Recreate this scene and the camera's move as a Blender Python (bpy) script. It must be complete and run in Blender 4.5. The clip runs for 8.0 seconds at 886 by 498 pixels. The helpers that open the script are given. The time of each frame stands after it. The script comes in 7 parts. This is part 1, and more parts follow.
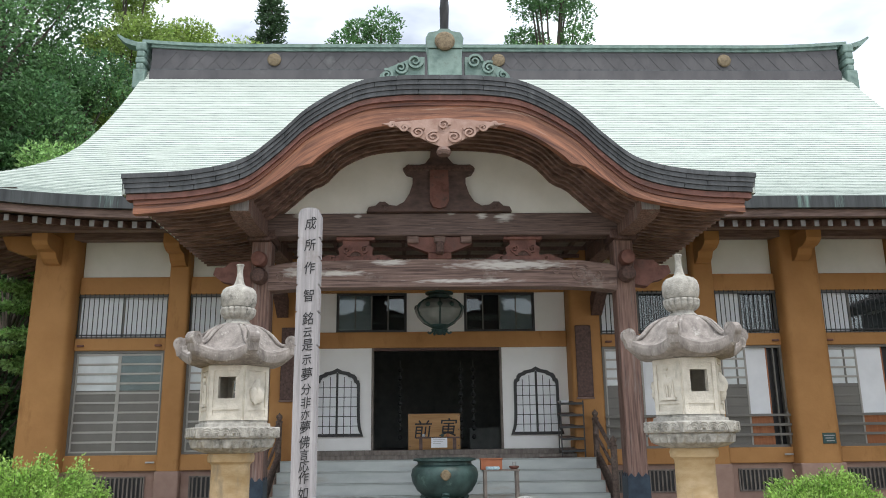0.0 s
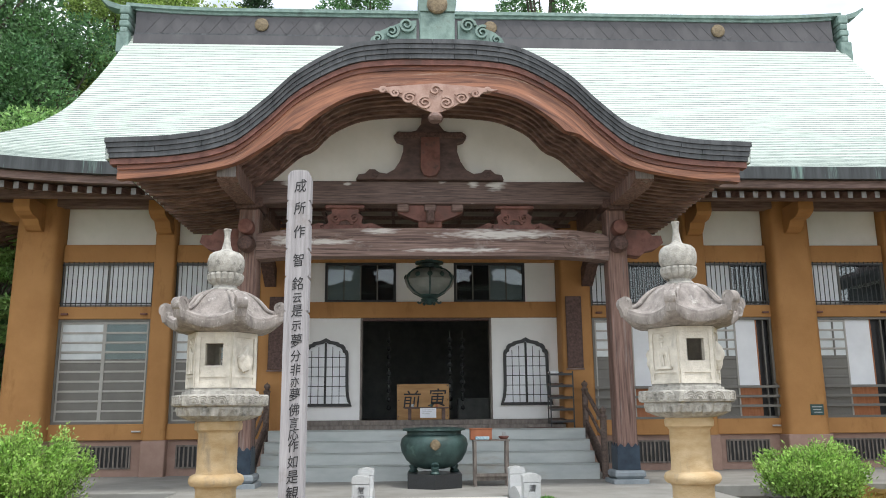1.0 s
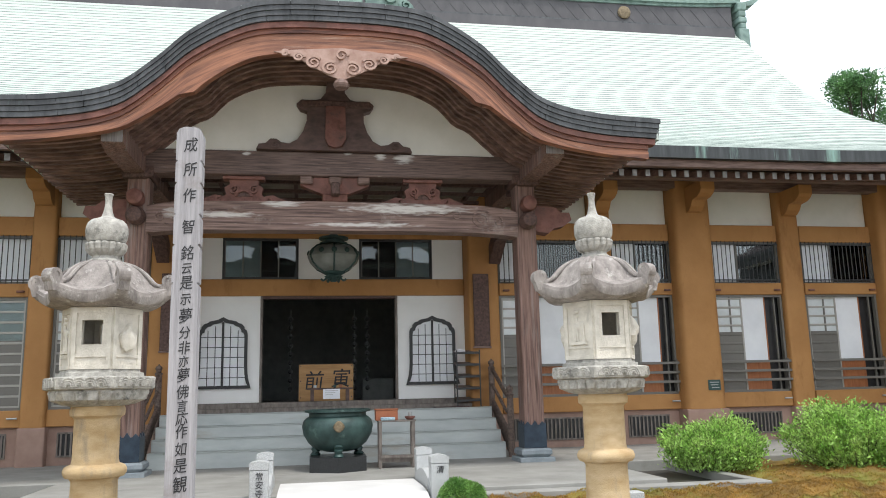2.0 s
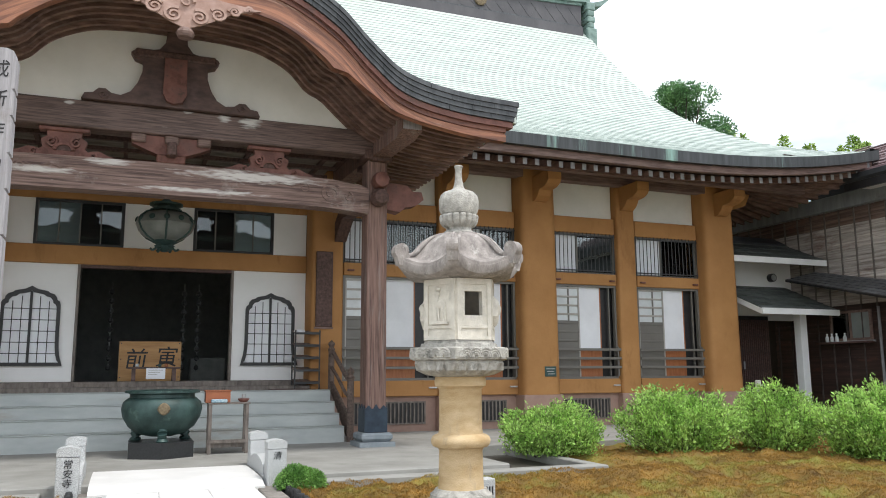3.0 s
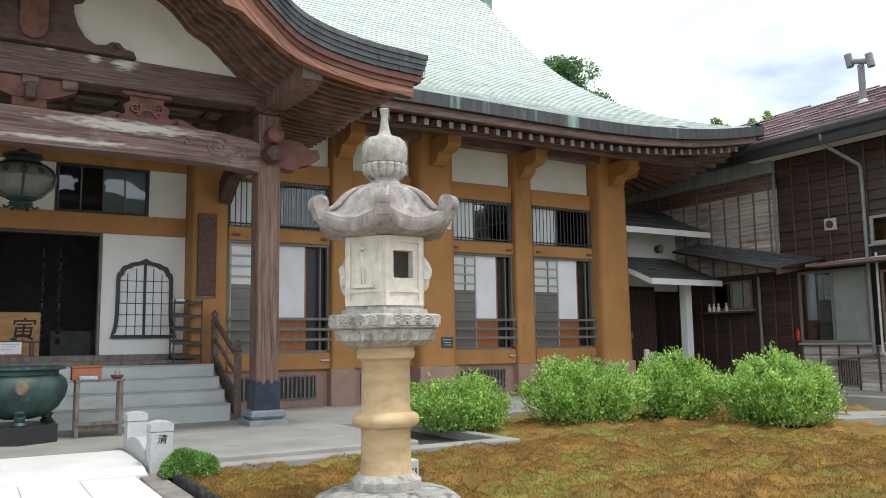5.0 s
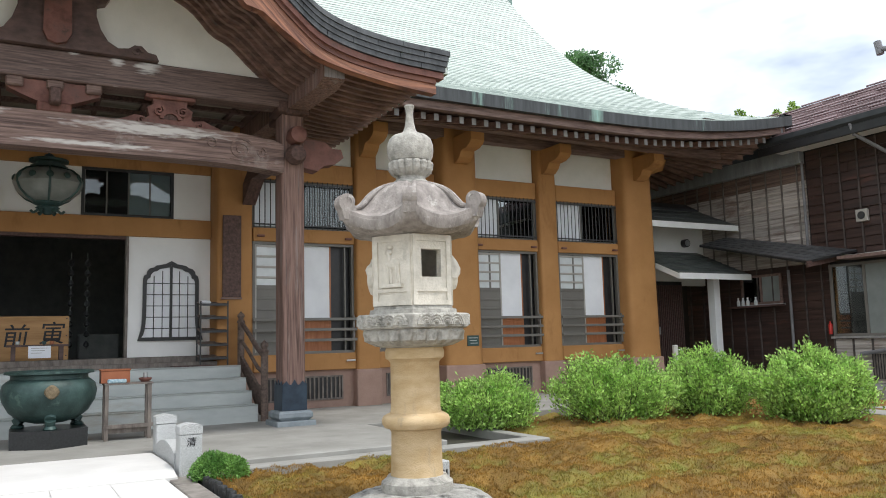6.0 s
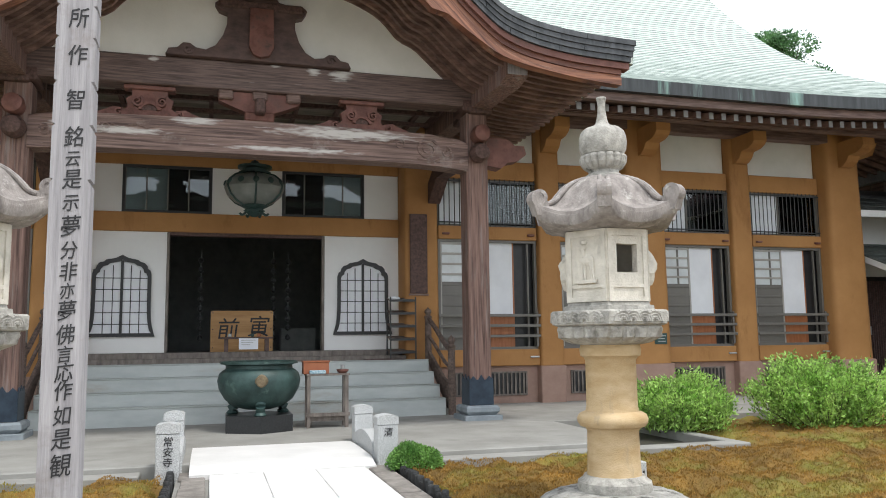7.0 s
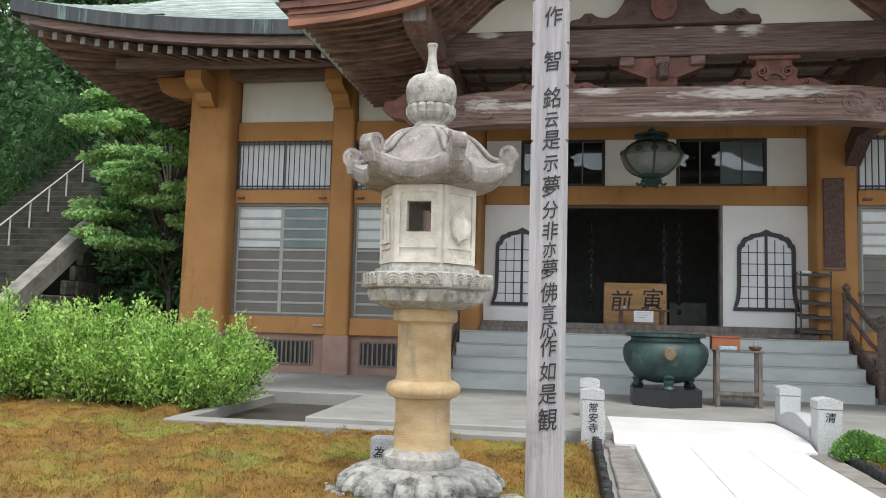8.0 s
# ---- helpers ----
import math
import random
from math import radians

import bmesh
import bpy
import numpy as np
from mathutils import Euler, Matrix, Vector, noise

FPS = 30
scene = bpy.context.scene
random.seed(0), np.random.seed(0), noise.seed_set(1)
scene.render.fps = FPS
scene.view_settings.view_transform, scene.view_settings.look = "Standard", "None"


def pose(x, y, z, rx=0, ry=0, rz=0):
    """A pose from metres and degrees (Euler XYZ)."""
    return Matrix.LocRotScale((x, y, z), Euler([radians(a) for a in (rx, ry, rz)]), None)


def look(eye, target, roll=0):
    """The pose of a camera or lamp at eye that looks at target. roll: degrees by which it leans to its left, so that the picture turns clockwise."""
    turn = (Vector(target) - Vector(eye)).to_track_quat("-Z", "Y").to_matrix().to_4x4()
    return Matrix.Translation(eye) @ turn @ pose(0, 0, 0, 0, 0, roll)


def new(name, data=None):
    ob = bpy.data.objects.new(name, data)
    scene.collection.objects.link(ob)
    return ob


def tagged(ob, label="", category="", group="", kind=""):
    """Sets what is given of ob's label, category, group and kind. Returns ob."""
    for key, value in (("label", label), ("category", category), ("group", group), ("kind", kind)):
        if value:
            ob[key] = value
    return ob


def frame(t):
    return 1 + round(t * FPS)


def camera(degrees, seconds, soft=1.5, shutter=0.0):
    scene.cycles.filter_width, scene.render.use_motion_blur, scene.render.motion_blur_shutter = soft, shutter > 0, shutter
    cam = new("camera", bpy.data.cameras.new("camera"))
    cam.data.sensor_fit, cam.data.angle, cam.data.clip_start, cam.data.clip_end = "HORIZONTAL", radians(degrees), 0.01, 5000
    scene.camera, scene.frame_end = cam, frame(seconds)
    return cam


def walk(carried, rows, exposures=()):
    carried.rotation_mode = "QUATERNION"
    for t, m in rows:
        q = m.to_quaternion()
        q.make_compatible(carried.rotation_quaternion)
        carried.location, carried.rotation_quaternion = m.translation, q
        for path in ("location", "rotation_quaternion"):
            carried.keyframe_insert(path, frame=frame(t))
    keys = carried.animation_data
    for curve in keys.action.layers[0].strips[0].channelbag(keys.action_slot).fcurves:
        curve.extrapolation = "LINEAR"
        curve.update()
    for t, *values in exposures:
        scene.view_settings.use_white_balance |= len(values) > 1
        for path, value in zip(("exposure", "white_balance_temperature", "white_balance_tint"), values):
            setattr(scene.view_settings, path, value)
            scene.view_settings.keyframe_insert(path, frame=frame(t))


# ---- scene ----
cam = camera(58.3, 8.0, soft=0.95)
PATH = [
    (0, (-0.384, -17.578, 1.349), (-0.323, -15.634, 1.814), -0.7),
    (0.5, (-0.432, -17.541, 1.337), (-0.36, -15.591, 1.775), -0.6),
    (1, (-0.432, -17.376, 1.321), (-0.34, -15.419, 1.719), -0.5),
    (1.2, (-0.408, -17.284, 1.303), (-0.303, -15.325, 1.689), -0.5),
    (2.3, (-0.452, -16.728, 1.314), (0.033, -14.817, 1.644), -1.3),
    (2.5, (-0.469, -16.61, 1.299), (0.126, -14.727, 1.618), -1.0),
    (3, (-0.494, -16.299, 1.280), (0.233, -14.461, 1.585), -0.3),
    (3.5, (-0.517, -16.07, 1.268), (0.299, -14.268, 1.560), -0.3),
    (4, (-0.605, -15.783, 1.276), (0.339, -14.04, 1.544), -0.1),
    (4.5, (-0.563, -15.535, 1.238), (0.473, -13.839, 1.459), 0.0),
    (4.7, (-0.546, -15.447, 1.249), (0.484, -13.748, 1.480), -0.3),
    (6, (-0.523, -15.238, 1.279), (0.441, -13.501, 1.509), -1.5),
    (6.5, (-0.558, -15.258, 1.267), (0.35, -13.489, 1.487), -1.5),
    (7, (-0.632, -15.173, 1.278), (-0.075, -13.266, 1.508), -0.7),
    (7.5, (-0.987, -15.078, 1.233), (-0.846, -13.1, 1.497), 0.6),
    (8, (-1.239, -14.888, 1.200), (-1.561, -12.921, 1.366), 1.5),
]
walk(cam, [(t, look(eye, target, roll)) for t, eye, target, roll in PATH],
     [(0, -0.12), (0.5, 0.0), (1, 0.08), (2.5, 0.12), (3.5, 0.03), (4.5, 0.0), (6.5, 0.03), (7, 0.06), (7.5, 0.19), (8, 0.09)])

from mathutils.geometry import tessellate_polygon

# ---- world and sun ----
world = bpy.data.worlds.new("sky_world")
scene.world = world
world.use_nodes = True
wn, wl = world.node_tree.nodes, world.node_tree.links
wn.clear()
w_out, w_bg, w_sky = wn.new("ShaderNodeOutputWorld"), wn.new("ShaderNodeBackground"), wn.new("ShaderNodeTexSky")
w_sky.sky_type, w_sky.sun_disc = "NISHITA", False
SUN_EL, SUN_AZ = radians(66), radians(150)
w_sky.sun_elevation, w_sky.sun_rotation = SUN_EL, SUN_AZ
w_sky.air_density, w_sky.dust_density = 1.0, 3.0
w_tc, w_map, w_noise, w_ramp, w_mix = (wn.new("ShaderNode" + k) for k in ("TexCoord", "Mapping", "TexNoise", "ValToRGB", "MixRGB"))
w_map.inputs["Scale"].default_value = (1.2, 1.2, 3.0)
w_noise.inputs["Scale"].default_value, w_noise.inputs["Detail"].default_value = 1.6, 6
w_ramp.color_ramp.elements[0].position, w_ramp.color_ramp.elements[1].position = 0.34, 0.52
w_ramp.color_ramp.elements[0].color, w_ramp.color_ramp.elements[1].color = (0.12, 0.12, 0.12, 1), (1, 1, 1, 1)
w_mix.inputs[2].default_value = (11.3, 12.0, 12.8, 1)
wl.new(w_tc.outputs["Generated"], w_map.inputs[0])
wl.new(w_map.outputs[0], w_noise.inputs["Vector"])
wl.new(w_noise.outputs["Fac"], w_ramp.inputs[0])
wl.new(w_ramp.outputs[0], w_mix.inputs[0])
wl.new(w_sky.outputs[0], w_mix.inputs[1])
wl.new(w_mix.outputs[0], w_bg.inputs[0])
w_bg.inputs[1].default_value = 0.15
wl.new(w_bg.outputs[0], w_out.inputs[0])
sun = new("sun", bpy.data.lights.new("sun", "SUN"))
sun.data.energy, sun.data.angle, sun.data.color = 2.2, radians(9), (1.0, 0.96, 0.9)
sun.matrix_world = look((0, 0, 30), (-30 * math.cos(SUN_EL) / math.sin(SUN_EL) * math.sin(SUN_AZ), -30 * math.cos(SUN_EL) / math.sin(SUN_EL) * math.cos(SUN_AZ), 0))


# ---- materials ----
def mat(name, a, b, rough=0.7, scale=4.0, stretch=(1, 1, 1), bump=0.25, fine=60.0, metal=0.0, stain=None, stain_scale=0.7, stain_cut=0.55, vary=0.0, detail=6, bump_dist=0.01, island=False, through_light=0.0, stain_stretch=None, warp=0.0, coords=""):
    """Two colours in a stretched grain, a broad stain, a fine bump."""
    m = bpy.data.materials.new(name)
    m.use_nodes = True
    n, l = m.node_tree.nodes, m.node_tree.links
    p = n["Principled BSDF"]
    p.inputs["Roughness"].default_value, p.inputs["Metallic"].default_value = rough, metal
    geo, mp = n.new("ShaderNodeNewGeometry"), n.new("ShaderNodeMapping")
    mp.inputs["Scale"].default_value = stretch
    place = geo.outputs["Position"]
    if coords:
        att = n.new("ShaderNodeAttribute")
        att.attribute_name = coords
        place = att.outputs["Vector"]
    l.new(place, mp.inputs[0])
    n1 = n.new("ShaderNodeTexNoise")
    n1.inputs["Scale"].default_value, n1.inputs["Detail"].default_value = scale, detail
    n1.inputs["Roughness"].default_value = 0.62
    n1.inputs["Distortion"].default_value = warp
    l.new(mp.outputs[0], n1.inputs["Vector"])
    r1 = n.new("ShaderNodeValToRGB")
    r1.color_ramp.elements[0].position, r1.color_ramp.elements[1].position = 0.32, 0.68
    r1.color_ramp.elements[0].color, r1.color_ramp.elements[1].color = (*a, 1), (*b, 1)
    l.new(n1.outputs["Fac"], r1.inputs[0])
    colour = r1.outputs[0]
    if stain:
        n2 = n.new("ShaderNodeTexNoise")
        n2.inputs["Scale"].default_value, n2.inputs["Detail"].default_value = stain_scale, 9
        n2.inputs["Roughness"].default_value = 0.7
        if stain_stretch:
            mp2 = n.new("ShaderNodeMapping")
            mp2.inputs["Scale"].default_value = stain_stretch
            l.new(place, mp2.inputs[0])
            l.new(mp2.outputs[0], n2.inputs["Vector"])
        else:
            l.new(mp.outputs[0] if stretch[0] == stretch[1] == stretch[2] else geo.outputs["Position"], n2.inputs["Vector"])
        r2 = n.new("ShaderNodeValToRGB")
        r2.color_ramp.elements[0].position, r2.color_ramp.elements[1].position = stain_cut, min(1, stain_cut + 0.16)
        l.new(n2.outputs["Fac"], r2.inputs[0])
        mx = n.new("ShaderNodeMixRGB")
        mx.inputs[2].default_value = (*stain, 1)
        l.new(r2.outputs[0], mx.inputs[0])
        l.new(colour, mx.inputs[1])
        colour = mx.outputs[0]
    if vary:
        hsv, add = n.new("ShaderNodeHueSaturation"), n.new("ShaderNodeMapRange")
        add.inputs[3].default_value, add.inputs[4].default_value = 1 - vary, 1 + vary
        if island:
            l.new(geo.outputs["Random Per Island"], add.inputs[0])
        else:
            oi = n.new("ShaderNodeObjectInfo")
            l.new(oi.outputs["Random"], add.inputs[0])
        l.new(add.outputs[0], hsv.inputs["Value"])
        l.new(colour, hsv.inputs["Color"])
        colour = hsv.outputs[0]
    l.new(colour, p.inputs["Base Color"])
    if bump:
        n3, bp = n.new("ShaderNodeTexNoise"), n.new("ShaderNodeBump")
        n3.inputs["Scale"].default_value, n3.inputs["Detail"].default_value = fine, 4
        l.new(mp.outputs[0], n3.inputs["Vector"])
        bp.inputs["Strength"].default_value, bp.inputs["Distance"].default_value = bump, bump_dist
        l.new(n3.outputs["Fac"], bp.inputs["Height"])
        l.new(bp.outputs[0], p.inputs["Normal"])
    if through_light:
        tl, ms = n.new("ShaderNodeBsdfTranslucent"), n.new("ShaderNodeMixShader")
        ms.inputs[0].default_value = through_light
        l.new(colour, tl.inputs[0])
        l.new(p.outputs[0], ms.inputs[1])
        l.new(tl.outputs[0], ms.inputs[2])
        l.new(ms.outputs[0], n["Material Output"].inputs[0])
    return m


OCHRE = mat("ochre_paint", (0.355, 0.168, 0.052), (0.44, 0.22, 0.074), 0.75, 1.2, bump=0.3, fine=25, stain=(0.26, 0.115, 0.032), stain_scale=1.3, stain_cut=0.56, stain_stretch=(1.4, 1.4, 0.45))
PLASTER = mat("plaster", (0.74, 0.73, 0.67), (0.83, 0.815, 0.76), 0.85, 1.5, bump=0.12, fine=40, stain=(0.70, 0.68, 0.60), stain_scale=0.8, stain_cut=0.58)
WHITE = mat("white_wall", (0.77, 0.76, 0.735), (0.83, 0.82, 0.80), 0.8, 1.5, bump=0.08, fine=40)
PINK = mat("pink_plinth", (0.30, 0.19, 0.15), (0.38, 0.25, 0.20), 0.85, 3, bump=0.3, fine=50, stain=(0.24, 0.17, 0.14))
WOOD = mat("red_brown_timber", (0.092, 0.055, 0.045), (0.25, 0.165, 0.138), 0.65, 3, (0.8, 8, 8), 0.35, 14, stain=(0.38, 0.33, 0.30), stain_scale=1.6, stain_cut=0.64, stain_stretch=(0.7, 2, 3))
# dark timber; on soffit and lining its darkness paints the gaps' shade
WOOD_Y = mat("dark_timber_and_gap_shade", (0.05, 0.026, 0.021), (0.14, 0.08, 0.066), 0.7, 3, (8, 0.8, 8), 0.3, 14)
WOOD_Z = mat("weathered_post_timber", (0.075, 0.040, 0.031), (0.29, 0.175, 0.14), 0.72, 3.2, (9, 9, 0.4), 0.5, 12, stain=(0.27, 0.235, 0.215), stain_scale=1.2, stain_cut=0.54, stain_stretch=(7, 7, 0.5))
BARGE = mat("bargeboard_timber", (0.075, 0.024, 0.014), (0.39, 0.165, 0.088), 0.48, 2.0, (0.45, 2, 7), 0.4, 14, stain=(0.48, 0.33, 0.25), stain_scale=1.5, stain_cut=0.585, stain_stretch=(0.45, 2, 7), detail=9, warp=0.5, coords="grain")
BARGE_LIP = mat("bargeboard_lip_timber", (0.06, 0.020, 0.013), (0.26, 0.10, 0.06), 0.5, 2.0, (0.45, 2, 7), 0.4, 14, detail=9, warp=0.4, coords="grain")
REDWOOD = mat("carved_red_timber", (0.105, 0.04, 0.03), (0.25, 0.11, 0.085), 0.65, 6, bump=0.4, fine=30, stain=(0.08, 0.045, 0.037), stain_scale=3, stain_cut=0.52)
MAROON = mat("dark_maroon_timber", (0.055, 0.034, 0.030), (0.135, 0.082, 0.070), 0.65, 4, (1, 1, 2), 0.35, 20, stain=(0.18, 0.09, 0.065), stain_scale=1.8, stain_cut=0.6)
GEGYO = mat("carved_grey_pink_timber", (0.30, 0.18, 0.14), (0.45, 0.31, 0.26), 0.75, 5, bump=0.4, fine=30, stain=(0.5, 0.42, 0.36))
RIB = mat("rafter_timber", (0.085, 0.045, 0.034), (0.27, 0.165, 0.13), 0.65, 3, (1.0, 1, 4), 0.25, 20, vary=0.18)
COPPER = mat("green_copper_sheet", (0.43, 0.485, 0.445), (0.55, 0.60, 0.56), 0.45, 2.2, (0.6, 2, 2), 0.2, 6, metal=0.0, stain=(0.46, 0.54, 0.49), stain_scale=1.8, stain_cut=0.56, stain_stretch=(1.6, 0.5, 0.5), vary=0.06, detail=9)
COPPER_DK = mat("dark_copper_edge", (0.030, 0.033, 0.037), (0.085, 0.09, 0.096), 0.55, 2.5, (3, 3, 1), 0.2, 20, metal=0.05, stain=(0.13, 0.17, 0.16), stain_scale=1.6, stain_cut=0.62, stain_stretch=(3, 3, 0.6), vary=0.22)
COPPER_EV = mat("streaked_copper_edge", (0.018, 0.021, 0.023), (0.058, 0.064, 0.066), 0.5, 1.6, (5, 5, 0.4), 0.15, 20, metal=0.1, stain=(0.22, 0.36, 0.31), stain_scale=0.9, stain_cut=0.55, stain_stretch=(3.2, 3.2, 0.2))
COPPER_GR = mat("green_copper_ornament", (0.11, 0.175, 0.155), (0.24, 0.34, 0.30), 0.55, 6, bump=0.25, fine=30, stain=(0.06, 0.08, 0.075), stain_scale=3)
RIDGE = mat("dark_ridge_sheet", (0.058, 0.055, 0.06), (0.10, 0.095, 0.10), 0.5, 1.5, (1, 1, 0.4), 0.1, 30, stain=(0.13, 0.13, 0.13), stain_scale=1.2, stain_cut=0.6)
GOLD = mat("tarnished_gold", (0.10, 0.075, 0.045), (0.25, 0.19, 0.11), 0.55, 18, bump=0.8, fine=50, metal=0.2)
STONE = mat("lantern_grey_stone", (0.25, 0.24, 0.215), (0.50, 0.48, 0.435), 0.9, 14, bump=0.7, fine=70, stain=(0.095, 0.095, 0.082), stain_scale=8, stain_cut=0.55)
STONE_LT = mat("lantern_pale_stone", (0.52, 0.485, 0.415), (0.71, 0.665, 0.58), 0.9, 9, bump=0.6, fine=60, stain=(0.34, 0.32, 0.275), stain_scale=6, stain_cut=0.60, stain_stretch=(1, 1, 0.4))
STONE_YE = mat("lantern_yellow_stone", (0.44, 0.30, 0.145), (0.60, 0.455, 0.275), 0.9, 4, (1, 1, 2.5), 0.5, 70, stain=(0.33, 0.265, 0.185), stain_scale=2.2, stain_cut=0.55, stain_stretch=(2, 2, 0.7))
STONE_RF = mat("lantern_roof_stone", (0.175, 0.155, 0.145), (0.36, 0.325, 0.30), 0.9, 12, (1, 1, 0.5), bump=0.7, fine=70, stain=(0.54, 0.515, 0.48), stain_scale=13, stain_cut=0.56)
STONE_DK = mat("lantern_base_stone", (0.21, 0.205, 0.19), (0.42, 0.41, 0.38), 0.9, 10, bump=0.7, fine=50, stain=(0.05, 0.05, 0.045), stain_scale=9, stain_cut=0.50)
GRANITE = mat("speckled_granite", (0.28, 0.29, 0.29), (0.60, 0.61, 0.61), 0.7, 90, bump=0.2, fine=120, detail=2)
CONCRETE = mat("grey_concrete", (0.235, 0.23, 0.21), (0.315, 0.31, 0.29), 0.85, 1.6, bump=0.25, fine=50, stain=(0.20, 0.195, 0.18), stain_scale=1.1, stain_cut=0.56)
STEP = mat("blue_grey_step_stone", (0.38, 0.405, 0.395), (0.50, 0.525, 0.505), 0.65, 2.0, (0.6, 2, 2), 0.15, 40, stain=(0.37, 0.335, 0.28), stain_scale=1.2, stain_cut=0.57, stain_stretch=(0.5, 1, 2))
PALE = mat("white_paving_stone", (0.66, 0.65, 0.635), (0.76, 0.75, 0.735), 0.6, 2.0, bump=0.1, fine=60, vary=0.05)
FLAG = mat("dark_flagstone", (0.15, 0.135, 0.12), (0.30, 0.275, 0.25), 0.85, 5, bump=0.5, fine=40, stain=(0.36, 0.33, 0.29), stain_scale=4, vary=0.15)
MOSS = mat("moss_ground", (0.11, 0.065, 0.015), (0.29, 0.165, 0.034), 0.95, 2.6, bump=0.9, fine=70, stain=(0.20, 0.21, 0.04), stain_scale=0.9, stain_cut=0.49, bump_dist=0.02)
TUFT = mat("moss_tufts", (0.155, 0.09, 0.02), (0.41, 0.23, 0.046), 0.9, 2.6, bump=0, stain=(0.26, 0.265, 0.048), stain_scale=0.9, stain_cut=0.49, vary=0.28, island=True)
SOIL = mat("soil_ground", (0.06, 0.055, 0.03), (0.11, 0.10, 0.05), 0.95, 2, bump=0.6, fine=20, stain=(0.06, 0.085, 0.025))
LEAF_B = mat("bush_leaves", (0.19, 0.385, 0.065), (0.52, 0.71, 0.22), 0.42, 4, bump=0, vary=0.55, island=True, through_light=0.42)
LEAF_D = mat("dark_tree_leaves", (0.065, 0.16, 0.07), (0.18, 0.34, 0.125), 0.45, 0.6, bump=0, vary=0.5, island=True, through_light=0.34)
LEAF_L = mat("light_tree_leaves", (0.16, 0.265, 0.06), (0.46, 0.58, 0.18), 0.5, 0.7, bump=0, vary=0.5, island=True, through_light=0.34)
LEAF_C = mat("conifer_needles", (0.03, 0.07, 0.03), (0.075, 0.145, 0.06), 0.6, 0.8, bump=0, vary=0.4, island=True, through_light=0.28)
BARK = mat("bark", (0.05, 0.04, 0.03), (0.12, 0.10, 0.08), 0.9, 4, (1, 1, 0.3), 0.8, 15)
POSTW = mat("silvered_post_wood", (0.24, 0.23, 0.24), (0.40, 0.385, 0.395), 0.85, 2.5, (14, 14, 0.7), 0.4, 10, stain=(0.22, 0.19, 0.175), stain_scale=1.6, stain_cut=0.56)
INK = mat("black_ink", (0.012, 0.012, 0.014), (0.03, 0.03, 0.032), 0.7, 8, bump=0)
SLATE = mat("taupe_metal_sash", (0.14, 0.13, 0.115), (0.165, 0.155, 0.135), 0.45, 3, bump=0.05)
SLAT = mat("pale_metal_slat", (0.34, 0.32, 0.285), (0.39, 0.37, 0.335), 0.4, 3, bump=0.05)
FROST = mat("frosted_glass", (0.54, 0.57, 0.57), (0.66, 0.69, 0.69), 0.22, 3, bump=0)
SHOJI = mat("shoji_paper", (0.72, 0.73, 0.75), (0.80, 0.81, 0.83), 0.8, 2, bump=0.03)
CURTAIN = mat("white_curtain", (0.74, 0.77, 0.80), (0.85, 0.87, 0.90), 0.8, 2.0, (6, 1, 0.05), 0.1, 10)
# mid grey standing in for reflection and haze in a window pane
GREYREFL = mat("grey_reflection_sheet", (0.20, 0.22, 0.24), (0.28, 0.30, 0.32), 0.7, 2.0, (5, 1, 0.1), 0.1, 10)
# black lacquer; also backing sheets that paint the darkness of unlit openings
BLACKW = mat("black_lacquer_and_dark_openings", (0.010, 0.010, 0.011), (0.022, 0.020, 0.020), 0.45, 6, bump=0.05)
BARS = mat("dark_iron_bars", (0.025, 0.026, 0.027), (0.045, 0.046, 0.047), 0.5, 10, bump=0.05)
ORANGEW = mat("orange_wood_panel", (0.28, 0.09, 0.03), (0.40, 0.15, 0.055), 0.5, 3, (6, 6, 0.8), 0.1, 12)
BRONZE = mat("green_bronze", (0.016, 0.036, 0.034), (0.052, 0.098, 0.09), 0.5, 3.5, (1, 1, 1), 0.35, 30, metal=0.2, stain=(0.12, 0.19, 0.165), stain_scale=4.5, stain_cut=0.58)
BLUEMET = mat("blue_black_metal_shoe", (0.016, 0.028, 0.045), (0.035, 0.055, 0.08), 0.45, 6, bump=0.1, metal=0.3)
GREYST = mat("blue_grey_base_stone", (0.18, 0.21, 0.23), (0.27, 0.30, 0.32), 0.8, 6, bump=0.3, fine=60)
BLACKST = mat("black_granite", (0.014, 0.015, 0.016), (0.03, 0.031, 0.033), 0.35, 40, bump=0.05)
SIGNW = mat("golden_board_wood", (0.33, 0.165, 0.05), (0.47, 0.26, 0.095), 0.5, 2, (0.8, 4, 6), 0.1, 10)
PAPER = mat("white_paper", (0.76, 0.77, 0.80), (0.82, 0.83, 0.86), 0.8, 3, bump=0.02)
ANNEX_W = mat("dark_stained_boards", (0.022, 0.014, 0.012), (0.075, 0.042, 0.033), 0.42, 2, (3, 0.3, 7), 0.35, 14, stain=(0.14, 0.056, 0.035), stain_scale=1.2, stain_cut=0.59, vary=0.12, stain_stretch=(1, 0.5, 3))
ANNEX_G = mat("weathered_grey_boards", (0.22, 0.185, 0.16), (0.58, 0.53, 0.48), 0.6, 2.5, (3, 0.35, 8), 0.45, 14, stain=(0.15, 0.07, 0.047), stain_scale=0.9, stain_cut=0.57, vary=0.16, stain_stretch=(1, 0.6, 2))
ANNEX_R = mat("maroon_metal_roof", (0.14, 0.085, 0.09), (0.28, 0.195, 0.20), 0.35, 1.5, (2, 0.5, 1), 0.15, 15, metal=0.2, vary=0.25)
